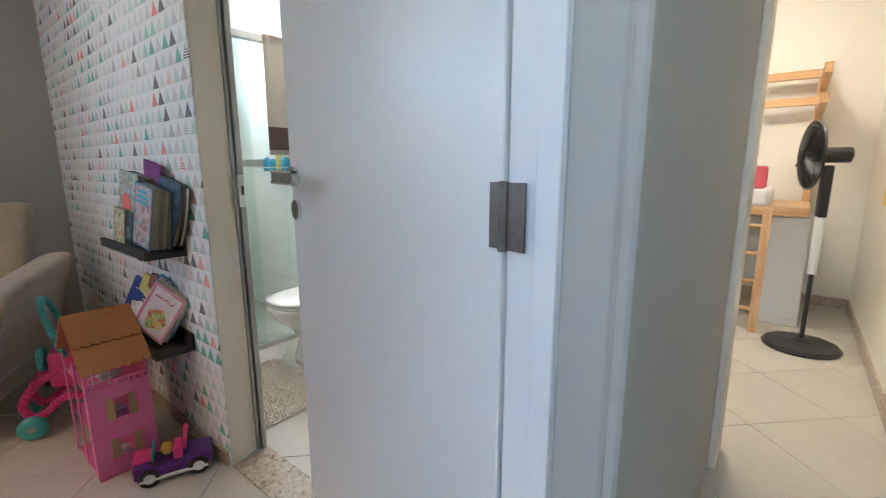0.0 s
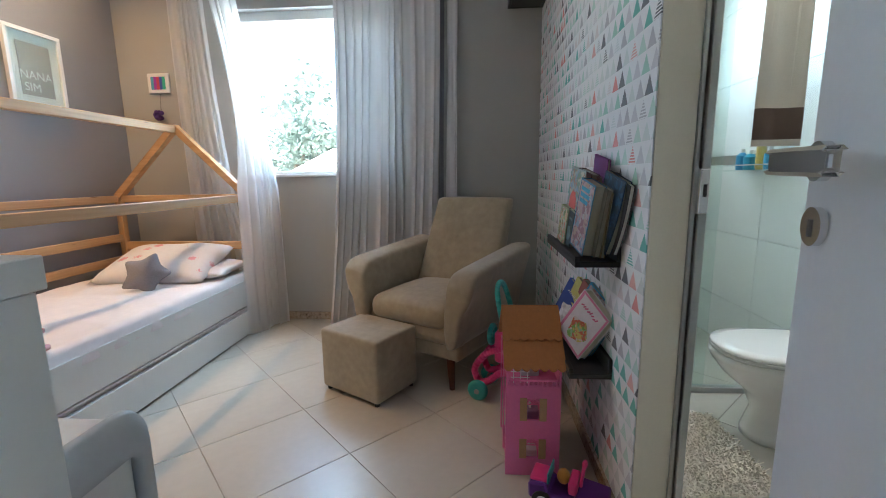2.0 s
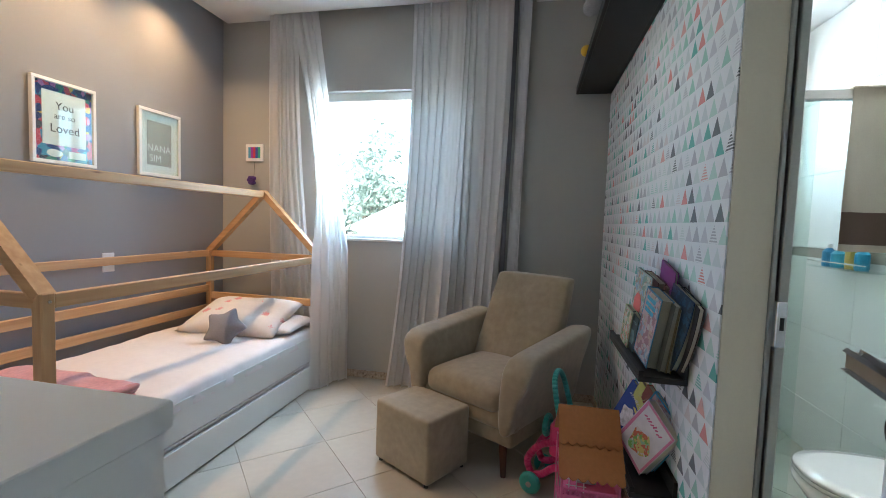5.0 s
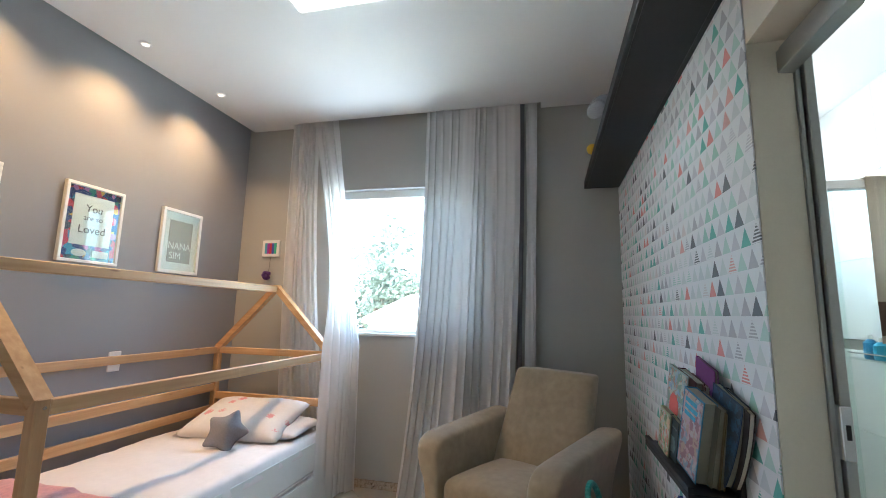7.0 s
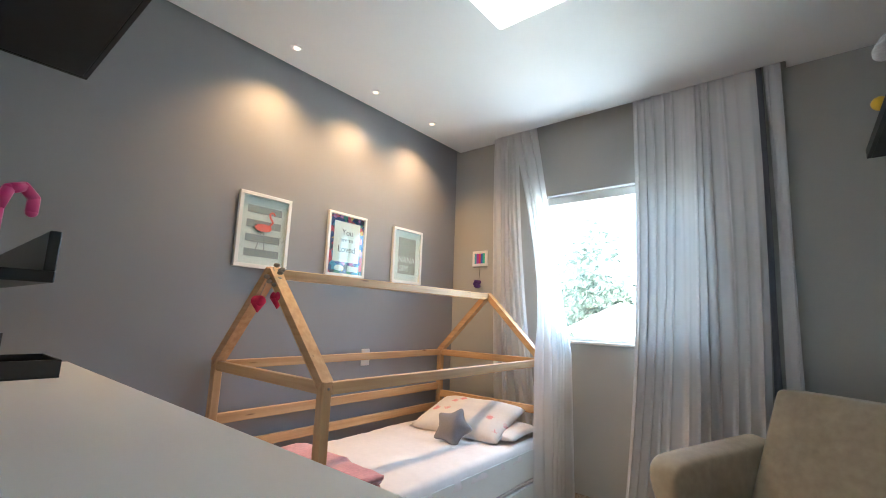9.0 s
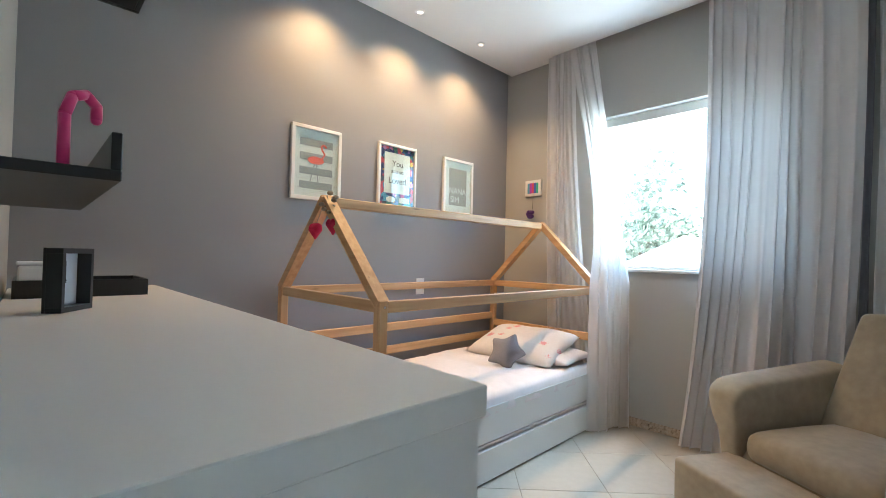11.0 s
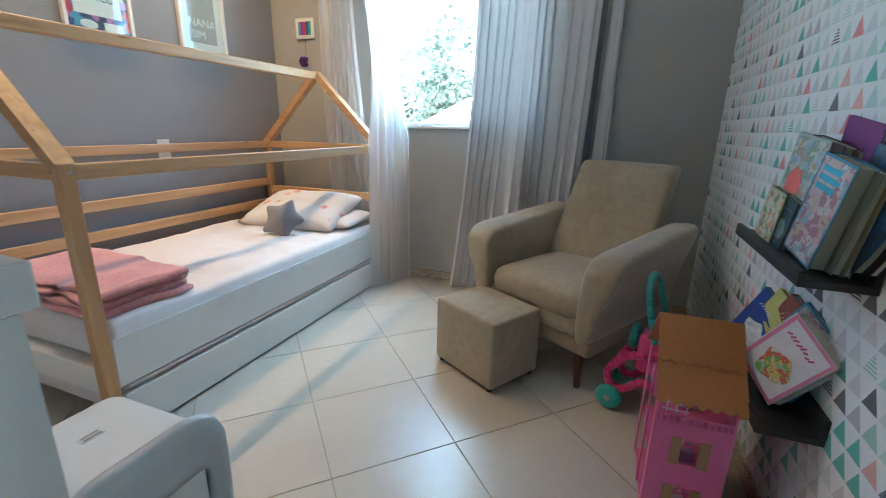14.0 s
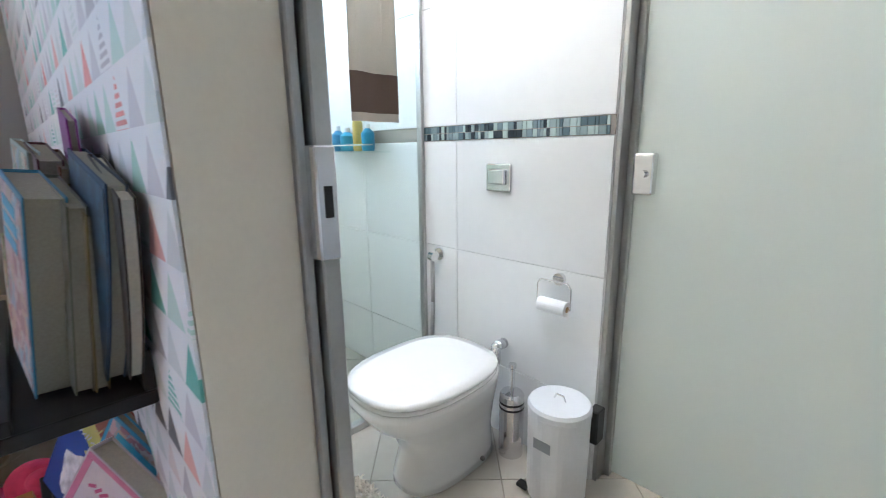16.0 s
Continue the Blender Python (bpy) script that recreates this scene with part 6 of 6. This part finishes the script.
tiled_wall("wall_west_bath", NY + 0.15, 2.25, WX, "y", LEVELS[:3] + [(1.204, 1.64)], 0.5, M_WALLTILE)

# mosaic band
mrng = random.Random(11)
mcol = [material("mosaic_glass", c, 0.12, vary=0.08, grain=60, bump=0.0, coat=0.4) for c in ((0.02, 0.03, 0.04), (0.10, 0.15, 0.17), (0.28, 0.36, 0.36), (0.42, 0.52, 0.50), (0.18, 0.24, 0.26))]
band = solid("mosaic_band", bm_box(WX + 0.01, BY - 0.003, 1.147, -2.452, BY, 1.203), M_GROUT, "band of dark and pale green glass mosaic", "tile band", kind="structure")
band2 = solid("mosaic_band", bm_box(WX, NY + 0.15, 1.147, WX + 0.003, BY - 0.004, 1.203), M_GROUT, "band of green glass mosaic in the shower", "tile band", kind="structure")
pieces = {}
x = WX + 0.012
while x < -2.475:
    w = mrng.choice((0.010, 0.016, 0.022))
    for z0, z1 in ((1.149, 1.174), (1.176, 1.201)):
        key = (w, mrng.randrange(5))
        if key not in pieces:
            pieces[key] = mesh_of("mosaic_piece", bm_box(0, -0.004, 0, w, 0.0, 0.025, 0.0006), mcol[key[1]])
        if x > -3.3:
            ob = new("mosaic_piece", pieces[key])
            ob.parent = band
            ob.location = (x, BY - 0.003, z0)
    x += w + 0.0015
y = NY + 0.16
k2 = {}
while y < BY - 0.03:
    for z0 in (1.149, 1.176):
        key = mrng.randrange(5)
        if key not in k2:
            k2[key] = mesh_of("mosaic_piece", bm_box(0, 0, 0, 0.004, 0.022, 0.025, 0.0006), mcol[key])
        ob = new("mosaic_piece", k2[key])
        ob.parent = band2
        ob.location = (WX + 0.003, y, z0)
    y += 0.0245

# shower screen and towel
sh = thing("shower_screen", "clear glass shower screen with aluminium rails", "shower screen", kind="structure")
g = part("pane", bm_box(-3.275, NY + 0.16, 0.03, -3.267, 1.80, 1.86), M_GLASS, sh)
g2 = part("pane", bm_box(-3.262, 1.74, 0.03, -3.254, BY - 0.01, 1.86), M_GLASS, sh)
g.visible_shadow = g2.visible_shadow = False
part("top_rail", bm_box(-3.285, NY + 0.152, 1.86, -3.245, BY - 0.008, 1.90, 0.003), M_ALU, sh)
part("bottom_rail", bm_box(-3.285, NY + 0.152, 0.0, -3.245, BY - 0.008, 0.03, 0.003), M_ALU, sh)
part("wall_profile", bm_box(-3.28, BY - 0.025, 0.03, -3.25, BY - 0.008, 1.86, 0.002), M_ALU, sh)
M_TOWEL = material("cream_towel", (0.72, 0.64, 0.54), 0.95, vary=0.06, grain=200, bump=0.5)
M_TOWELB = material("brown_towel_band", (0.24, 0.165, 0.125), 0.95, vary=0.08, grain=200, bump=0.4)
tw = thing("towel", "cream towel with a brown band over the shower rail", "towel", pose(-3.236, 2.0, 0))


def towel_piece(z0, z1, off):
    bm = bmesh.new()
    for k in range(17):
        u = k / 16
        yy = -0.105 + 0.21 * u
        xx = 0.008 * math.sin(u * 9) + off
        for z in (z0, z1):
            flare = 0.94 if z == z1 and z1 > 1.8 else 1.0
            bm.verts.new((xx, yy * flare, z))
    bm.verts.ensure_lookup_table()
    for k in range(16):
        bm.faces.new((bm.verts[2 * k], bm.verts[2 * k + 2], bm.verts[2 * k + 3], bm.verts[2 * k + 1]))
    bmesh.ops.solidify(bm, geom=bm.faces[:], thickness=0.008)
    return bm


part("cloth", towel_piece(1.382, 1.905, 0.0), M_TOWEL, tw, smooth=True)
part("band", towel_piece(1.245, 1.382, 0.001), M_TOWELB, tw, "brown towel band", smooth=True)
part("hem", towel_piece(1.215, 1.245, 0.0), M_TOWEL, tw, smooth=True)
part("over_rail", bm_box(-0.062, -0.099, 1.902, 0.006, 0.099, 1.912, 0.004, 2), M_TOWEL, tw)
rack = thing("soap_shelf", "small glass shelf with blue bottles in the shower", "shelf", pose(-3.70, BY - 0.006, 1.105))
part("glass_board", bm_box(-0.22, -0.10, 0, 0.22, 0.0, 0.008, 0.002), M_GLASS, rack)
part("rail", bm_rod((-0.22, -0.10, 0.035), (0.22, -0.10, 0.035), 0.004, 8), M_CHROME, rack)
for xx, hh, rr, cc in ((-0.13, 0.10, 0.03, (0.03, 0.22, 0.42)), (-0.05, 0.09, 0.034, (0.05, 0.35, 0.55)), (0.04, 0.16, 0.024, (0.60, 0.45, 0.12)), (0.12, 0.10, 0.03, (0.04, 0.30, 0.50))):
    b_ = thing("bottle", "small plastic shampoo bottle on the glass shelf", "bottle", pose(-3.70 + xx, BY - 0.055, 1.113), group="shampoo bottles")
    part("body", bm_lathe([(rr * 0.9, 0), (rr, 0.01), (rr, hh * 0.8), (rr * 0.4, hh)], n=16), material("bottle_plastic", cc, 0.3), b_)
    part("cap", bm_lathe([(rr * 0.42, hh), (rr * 0.42, hh + 0.02)], n=12), M_WHITEPL, b_)

# toilet
wc = thing("toilet", "white ceramic toilet with a closed lid", "toilet", pose(-2.885, BY - 0.006, 0))


def egg(w, l, y0, sq=0.0):
    """Rounded outline: straight back at y0, rounded front towards -y."""
    pts = []
    for k in range(32):
        a = 2 * math.pi * k / 32
        c, s = math.cos(a), math.sin(a)
        e = 0.66 if s > 0 else 0.82
        px = math.copysign(abs(c) ** (0.7 if s > 0 else 0.8), c) * w / 2
        py = math.copysign(abs(s) ** e, s) * l / 2
        pts.append((px, y0 - l / 2 + py))
    return pts


def egg_stack(levels):
    return bm_loft([[(x, y, z) for x, y in egg(w, l, y0)] for w, l, y0, z in levels])


part("pedestal", egg_stack([(0.235, 0.42, -0.06, 0.0), (0.23, 0.415, -0.065, 0.03), (0.215, 0.38, -0.07, 0.12), (0.25, 0.41, -0.07, 0.20), (0.32, 0.495, -0.08, 0.28), (0.365, 0.535, -0.085, 0.345), (0.37, 0.54, -0.085, 0.365), (0.35, 0.52, -0.09, 0.372)]), M_CERAMIC, wc, smooth=True)
part("seat", egg_stack([(0.38, 0.505, -0.11, 0.374), (0.388, 0.512, -0.108, 0.38), (0.38, 0.505, -0.11, 0.388)]), M_CERAMIC, wc, smooth=True)
part("lid", egg_stack([(0.38, 0.505, -0.11, 0.390), (0.392, 0.515, -0.106, 0.396), (0.385, 0.508, -0.108, 0.408), (0.31, 0.43, -0.145, 0.414)]), M_CERAMIC, wc, smooth=True)
for s in (-1, 1):
    part("bolt_cap", bm_ball((s * 0.123, -0.20, 0.03), 0.009), M_HINGE, wc)
pipe = ring_tube([(0.06, 0.0, 0.34), (0.06, -0.05, 0.34), (0.06, -0.055, 0.28)], 0.02, 12)
solid("flush_pipe", pipe, M_CHROME, "chrome flush pipe at the toilet's back", "pipe", m=pose(-2.885, BY - 0.007, 0.05), smooth=True)
fv = thing("flush_valve", "square chrome flush button on the wall", "flush button", pose(-2.86, BY - 0.006, 1.013))
part("plate", bm_box(-0.055, -0.012, -0.05, 0.055, 0.0, 0.05, 0.006, 2), M_CHROME, fv)
part("button", bm_box(-0.036, -0.026, -0.025, 0.036, -0.012, 0.03, 0.006, 2), M_CHROME, fv)
hv = thing("bidet_valve", "chrome valve with a hanging hose", "valve", pose(-3.17, BY - 0.006, 0.685))
part("flange", bm_rod((0, 0, 0), (0, -0.008, 0), 0.026, 18), M_CHROME, hv)
part("valve_body", bm_rod((0, -0.008, 0), (0, -0.06, 0), 0.014, 14), M_CHROME, hv)
part("valve_knob", bm_rod((0, -0.055, 0), (0.03, -0.06, 0.0), 0.018, 14), M_CHROME, hv)
part("hose", ring_tube([(0, -0.045, -0.01), (0.0, -0.047, -0.2), (-0.01, -0.047, -0.42), (-0.02, -0.05, -0.62)], 0.009, 10), M_ALU, hv, smooth=True)
tp = thing("toilet_roll_holder", "chrome wire holder with a white paper roll", "toilet paper", pose(-2.60, BY - 0.006, 0.69) @ Matrix.Scale(0.82, 4))
part("flange", bm_rod((0, 0, 0), (0, -0.02, 0), 0.025, 16), M_CHROME, tp)
part("wire", ring_tube([(-0.075, -0.05, -0.105), (-0.075, -0.05, -0.02), (-0.06, -0.05, 0.0), (0.06, -0.05, 0.0), (0.075, -0.05, -0.02), (0.075, -0.05, -0.105)], 0.003, 8), M_CHROME, tp)
part("paper_roll", bm_rod((-0.062, -0.05, -0.105), (0.062, -0.05, -0.105), 0.03, 22), M_CARD, tp, "white paper roll")
part("core", bm_rod((-0.064, -0.05, -0.105), (0.064, -0.05, -0.105), 0.012, 14), M_DTAN, tp)
br = thing("toilet_brush", "steel toilet brush holder beside the toilet", "toilet brush", pose(-2.735, BY - 0.075, 0))
part("holder", bm_lathe([(0.045, 0.0), (0.045, 0.24), (0.038, 0.25), (0.008, 0.255), (0.008, 0.34), (0.014, 0.345), (0.014, 0.36)], n=24), M_CHROME, br, smooth=False)
for z in (0.19, 0.21):
    part("band", bm_lathe([(0.0455, z), (0.0462, z + 0.003), (0.0455, z + 0.008)], n=24), M_PLASTIC_DARK, br)
bn = thing("pedal_bin", "white metal pedal bin with a lid handle", "bin", pose(-2.515, BY - 0.125, 0))
part("body", bm_lathe([(0.092, 0.0), (0.095, 0.01), (0.098, 0.30)], n=36), M_WHITEPL, bn, smooth=False)
part("lid", bm_lathe([(0.10, 0.302), (0.10, 0.32), (0.094, 0.33), (0.03, 0.334)], n=36), M_WHITEPL, bn)
part("lid_handle", ring_tube([(-0.02, 0, 0.333), (-0.012, 0, 0.35), (0.012, 0, 0.35), (0.02, 0, 0.333)], 0.003, 8), M_CHROME, bn)
part("hinge_bracket", bm_box(0.075, 0.04, 0.20, 0.11, 0.09, 0.315, 0.004), M_PLASTIC_DARK, bn)
part("pedal", bm_box(-0.10, -0.085, 0.008, -0.06, -0.055, 0.022, 0.003), M_PLASTIC_DARK, bn)
part("label_plate", bm_box(-0.03, -0.0985, 0.20, 0.03, -0.096, 0.235, 0.001), M_GREYPL, bn)

# shaggy mat: many short tufts
M_MAT = material("shaggy_mat", (0.86, 0.78, 0.67), 0.95, vary=0.12, grain=60, bump=0.3)
trng = random.Random(21)
tv, tf = [], []
for k in range(9000):
    px, py = trng.uniform(-0.30, 0.30), trng.uniform(-0.20, 0.20)
    dx, dy, hh = trng.gauss(0, 0.012), trng.gauss(0, 0.012), trng.uniform(0.012, 0.026)
    a = trng.uniform(0, 3.14)
    ox, oy = 0.0035 * math.cos(a), 0.0035 * math.sin(a)
    i0 = len(tv)
    tv += [(px - ox, py - oy, 0.004), (px + ox, py + oy, 0.004), (px + dx + ox, py + dy + oy, hh), (px + dx - ox, py + dy - oy, hh)]
    tf.append((i0, i0 + 1, i0 + 2, i0 + 3))
mat_ = thing("bath_mat", "beige shaggy bath mat on the tiles", "bath mat", pose(-2.72, 1.50, 0))
part("backing", bm_box(-0.30, -0.20, 0.001, 0.30, 0.20, 0.008, 0.003), M_MAT, mat_)
me = bpy.data.meshes.new("tuft")
me.from_pydata(tv, [], tf)
me.materials.append(M_MAT)
tuft = new("tuft", me)
tuft.parent = mat_
tuft["kind"] = "stuff"

# ---- second bedroom ----
lb = thing("loft_bed", "pine loft bed with ladder and white side panel", "bed", pose(-1.07, 4.45, 0))
for xx in (-0.9, 0.40):
    for yy in (-0.30, 0.55):
        if (xx, yy) != (0.40, -0.30):
            part("post", bm_box(xx, yy, 0, xx + 0.05, yy + 0.05, 0.86 if yy < 0 else 1.86, 0.004), M_PINEZ, lb)
for z in (0.80, 1.60, 1.80):
    part("rail", bm_box(-0.9, 0.50, z, 0.45, 0.545, z + 0.06, 0.003), M_PINE, lb)
for z in (1.56, 1.74):
    part("end_rail", bm_beam((0.43, -0.28, z), (0.43, 0.55, z), 0.04, 0.06), M_PINEY, lb)
part("platform", bm_box(-0.9, -0.25, 0.80, 0.45, 0.50, 0.86, 0.004), M_PINE, lb)
part("mattress", bm_box(-0.84, -0.24, 0.86, 0.22, 0.48, 0.98, 0.03, 3), M_SHEET, lb)
part("cabinet", bm_box(0.235, -0.12, 0.0, 0.47, 0.40, 0.795, 0.004), M_LAM, lb, "white cabinet under the platform")
part("cabinet_door", bm_box(0.240, -0.136, 0.06, 0.465, -0.121, 0.785, 0.003), M_LAM, lb)
part("side_panel", bm_box(-0.85, 0.45, 0.2, 0.40, 0.47, 0.78, 0.003), M_LAM, lb)
for xx in (-0.08, 0.225):
    part("ladder_side", bm_beam((xx, -0.42, 0.0), (xx, -0.30, 0.85), 0.03, 0.045, up=(1, 0, 0)), M_PINEZ, lb)
for k in range(4):
    z = 0.16 + 0.19 * k
    part("rung", bm_rod((-0.08, -0.42 + 0.14 * z, z), (0.225, -0.42 + 0.14 * z, z), 0.016, 10), M_PINE, lb)
for xx, cc in ((-0.30, (0.5, 0.03, 0.05)), (-0.12, (0.15, 0.12, 0.45)), (0.02, (0.6, 0.25, 0.2)), (0.14, (0.55, 0.08, 0.10))):
    solid("toy", bm_box(-0.05, -0.05, 0, 0.05, 0.05, 0.16, 0.02, 2), material("toy_colour", cc, 0.5), "small coloured toy on the loft bed", "toy", m=pose(-1.07 + xx, 4.32, 0.98), group="toys on the loft bed")
fan = thing("pedestal_fan", "black pedestal fan with a round base", "fan", pose(-0.58, 3.92, 0, 0, 0, 17))
part("base", bm_lathe([(0.20, 0.0), (0.205, 0.012), (0.19, 0.03), (0.06, 0.045), (0.025, 0.06)], n=36), M_PLASTIC_DARK, fan)
part("pole", bm_rod((0, 0, 0.05), (0, 0, 0.48), 0.013, 12), M_PLASTIC_DARK, fan)
part("upper_pole", bm_rod((0, 0, 0.48), (0, 0, 0.84), 0.024, 14), M_WHITEPL, fan)
part("control_box", bm_box(-0.024, -0.03, 0.83, 0.024, 0.03, 1.14, 0.010, 2), M_PLASTIC_DARK, fan)
part("motor", bm_rod((0.095, 0, 1.20), (-0.05, 0, 1.20), 0.045, 20), M_PLASTIC_DARK, fan)
cage = bmesh.new()
for k in range(72):
    a = 2 * math.pi * k / 72
    c, s = math.cos(a), math.sin(a)
    for xo in (-0.05, -0.13):
        bm_rod((xo, 0.03 * c, 1.20 + 0.03 * s), (-0.09, 0.20 * c, 1.20 + 0.20 * s), 0.0026, 4, bm=cage)
part("cage", cage, M_PLASTIC_DARK, fan)
part("cage_ring", ring_tube([(-0.09, 0.20 * math.cos(2 * math.pi * k / 28), 1.20 + 0.20 * math.sin(2 * math.pi * k / 28)) for k in range(29)], 0.006, 6), M_PLASTIC_DARK, fan)
part("hub", bm_rod((-0.14, 0, 1.20), (-0.05, 0, 1.20), 0.035, 16), M_PLASTIC_DARK, fan)
for k in range(3):
    a = 2 * math.pi * k / 3 + 0.4
    blade = bm_box(-0.006, -0.05, 0.03, 0.002, 0.05, 0.17, 0.002)
    bmesh.ops.rotate(blade, verts=blade.verts, cent=(0, 0, 0), matrix=Matrix.Rotation(0.4, 3, "Z"))
    bmesh.ops.rotate(blade, verts=blade.verts, cent=(0, 0, 0), matrix=Matrix.Rotation(a, 3, "X"))
    part("blade", blade, M_PLASTIC_DARK, fan, m=pose(-0.09, 0, 1.20))
yt = thing("yellow_organizer", "yellow hanging toy on the second bedroom wall", "toy", pose(-0.295, 3.72, 1.05))
part("board", bm_box(-0.012, -0.03, -0.05, 0.0, 0.03, 0.35, 0.004), material("yellow_board", (0.75, 0.45, 0.02), 0.5), yt)
part("pocket", bm_box(-0.05, -0.10, -0.12, -0.002, 0.03, 0.05, 0.008, 2), material("yellow_pocket", (0.75, 0.45, 0.02), 0.5), yt)

# ---- floor tiles ----
floor = solid("floor", bm_box(WX - 0.15, SY - 0.15, -0.15, 0.42, 5.22, -0.0035), M_GROUT, "polished cream floor tiles laid on the diagonal", "floor", kind="structure")
TS, GAP, FX0, FX1, FY0, FY1 = 0.451, 0.003, WX, 0.30, SY, 5.1
HALF = TS / math.sqrt(2)


def clip_poly(poly, axis, limit, keep_above):
    out = []
    for a, b in zip(poly, poly[1:] + poly[:1]):
        ina, inb = ((p[axis] >= limit) == keep_above for p in (a, b))
        if ina:
            out.append(a)
        if ina != inb:
            k = (limit - a[axis]) / (b[axis] - a[axis])
            out.append(tuple(a[i] + k * (b[i] - a[i]) for i in (0, 1)))
    return out


def tile_mesh(poly):
    bm = bmesh.new()
    n = len(poly)
    cx, cy = sum(p[0] for p in poly) / n, sum(p[1] for p in poly) / n
    lo = [bm.verts.new((x, y, -0.008)) for x, y in poly]
    mid = [bm.verts.new((x, y, -0.001)) for x, y in poly]
    hi = [bm.verts.new((x + (cx - x) * 0.008, y + (cy - y) * 0.008, 0.0)) for x, y in poly]
    for a, b in ((lo, mid), (mid, hi)):
        for i in range(n):
            bm.faces.new((a[i], a[(i + 1) % n], b[(i + 1) % n], b[i]))
    bm.faces.new(hi)
    return mesh_of("floor_tile", bm, M_TILE)


D = HALF - GAP * 0.7
full = tile_mesh([(D, 0), (0, D), (-D, 0), (0, -D)])
for i in range(-22, 23):
    for j in range(-22, 23):
        if (i + j) % 2 == 0:
            continue
        cx, cy = -2.672 + i * HALF, 0.133 + j * HALF
        if cx < FX0 - HALF or cx > FX1 + HALF or cy < FY0 - HALF or cy > FY1 + HALF:
            continue
        inside = FX0 < cx - D and cx + D < FX1 and FY0 < cy - D and cy + D < FY1
        if inside:
            ob = new("floor_tile", full)
        else:
            poly = [(cx + D, cy), (cx, cy + D), (cx - D, cy), (cx, cy - D)]
            for axis, limit, above in ((0, FX0, True), (0, FX1, False), (1, FY0, True), (1, FY1, False)):
                poly = clip_poly(poly, axis, limit, above) if poly else poly
            if len(poly) < 3:
                continue
            ob = new("floor_tile", tile_mesh([(x - cx, y - cy) for x, y in poly]))
        ob.parent = floor
        ob.location = (cx, cy, 0)
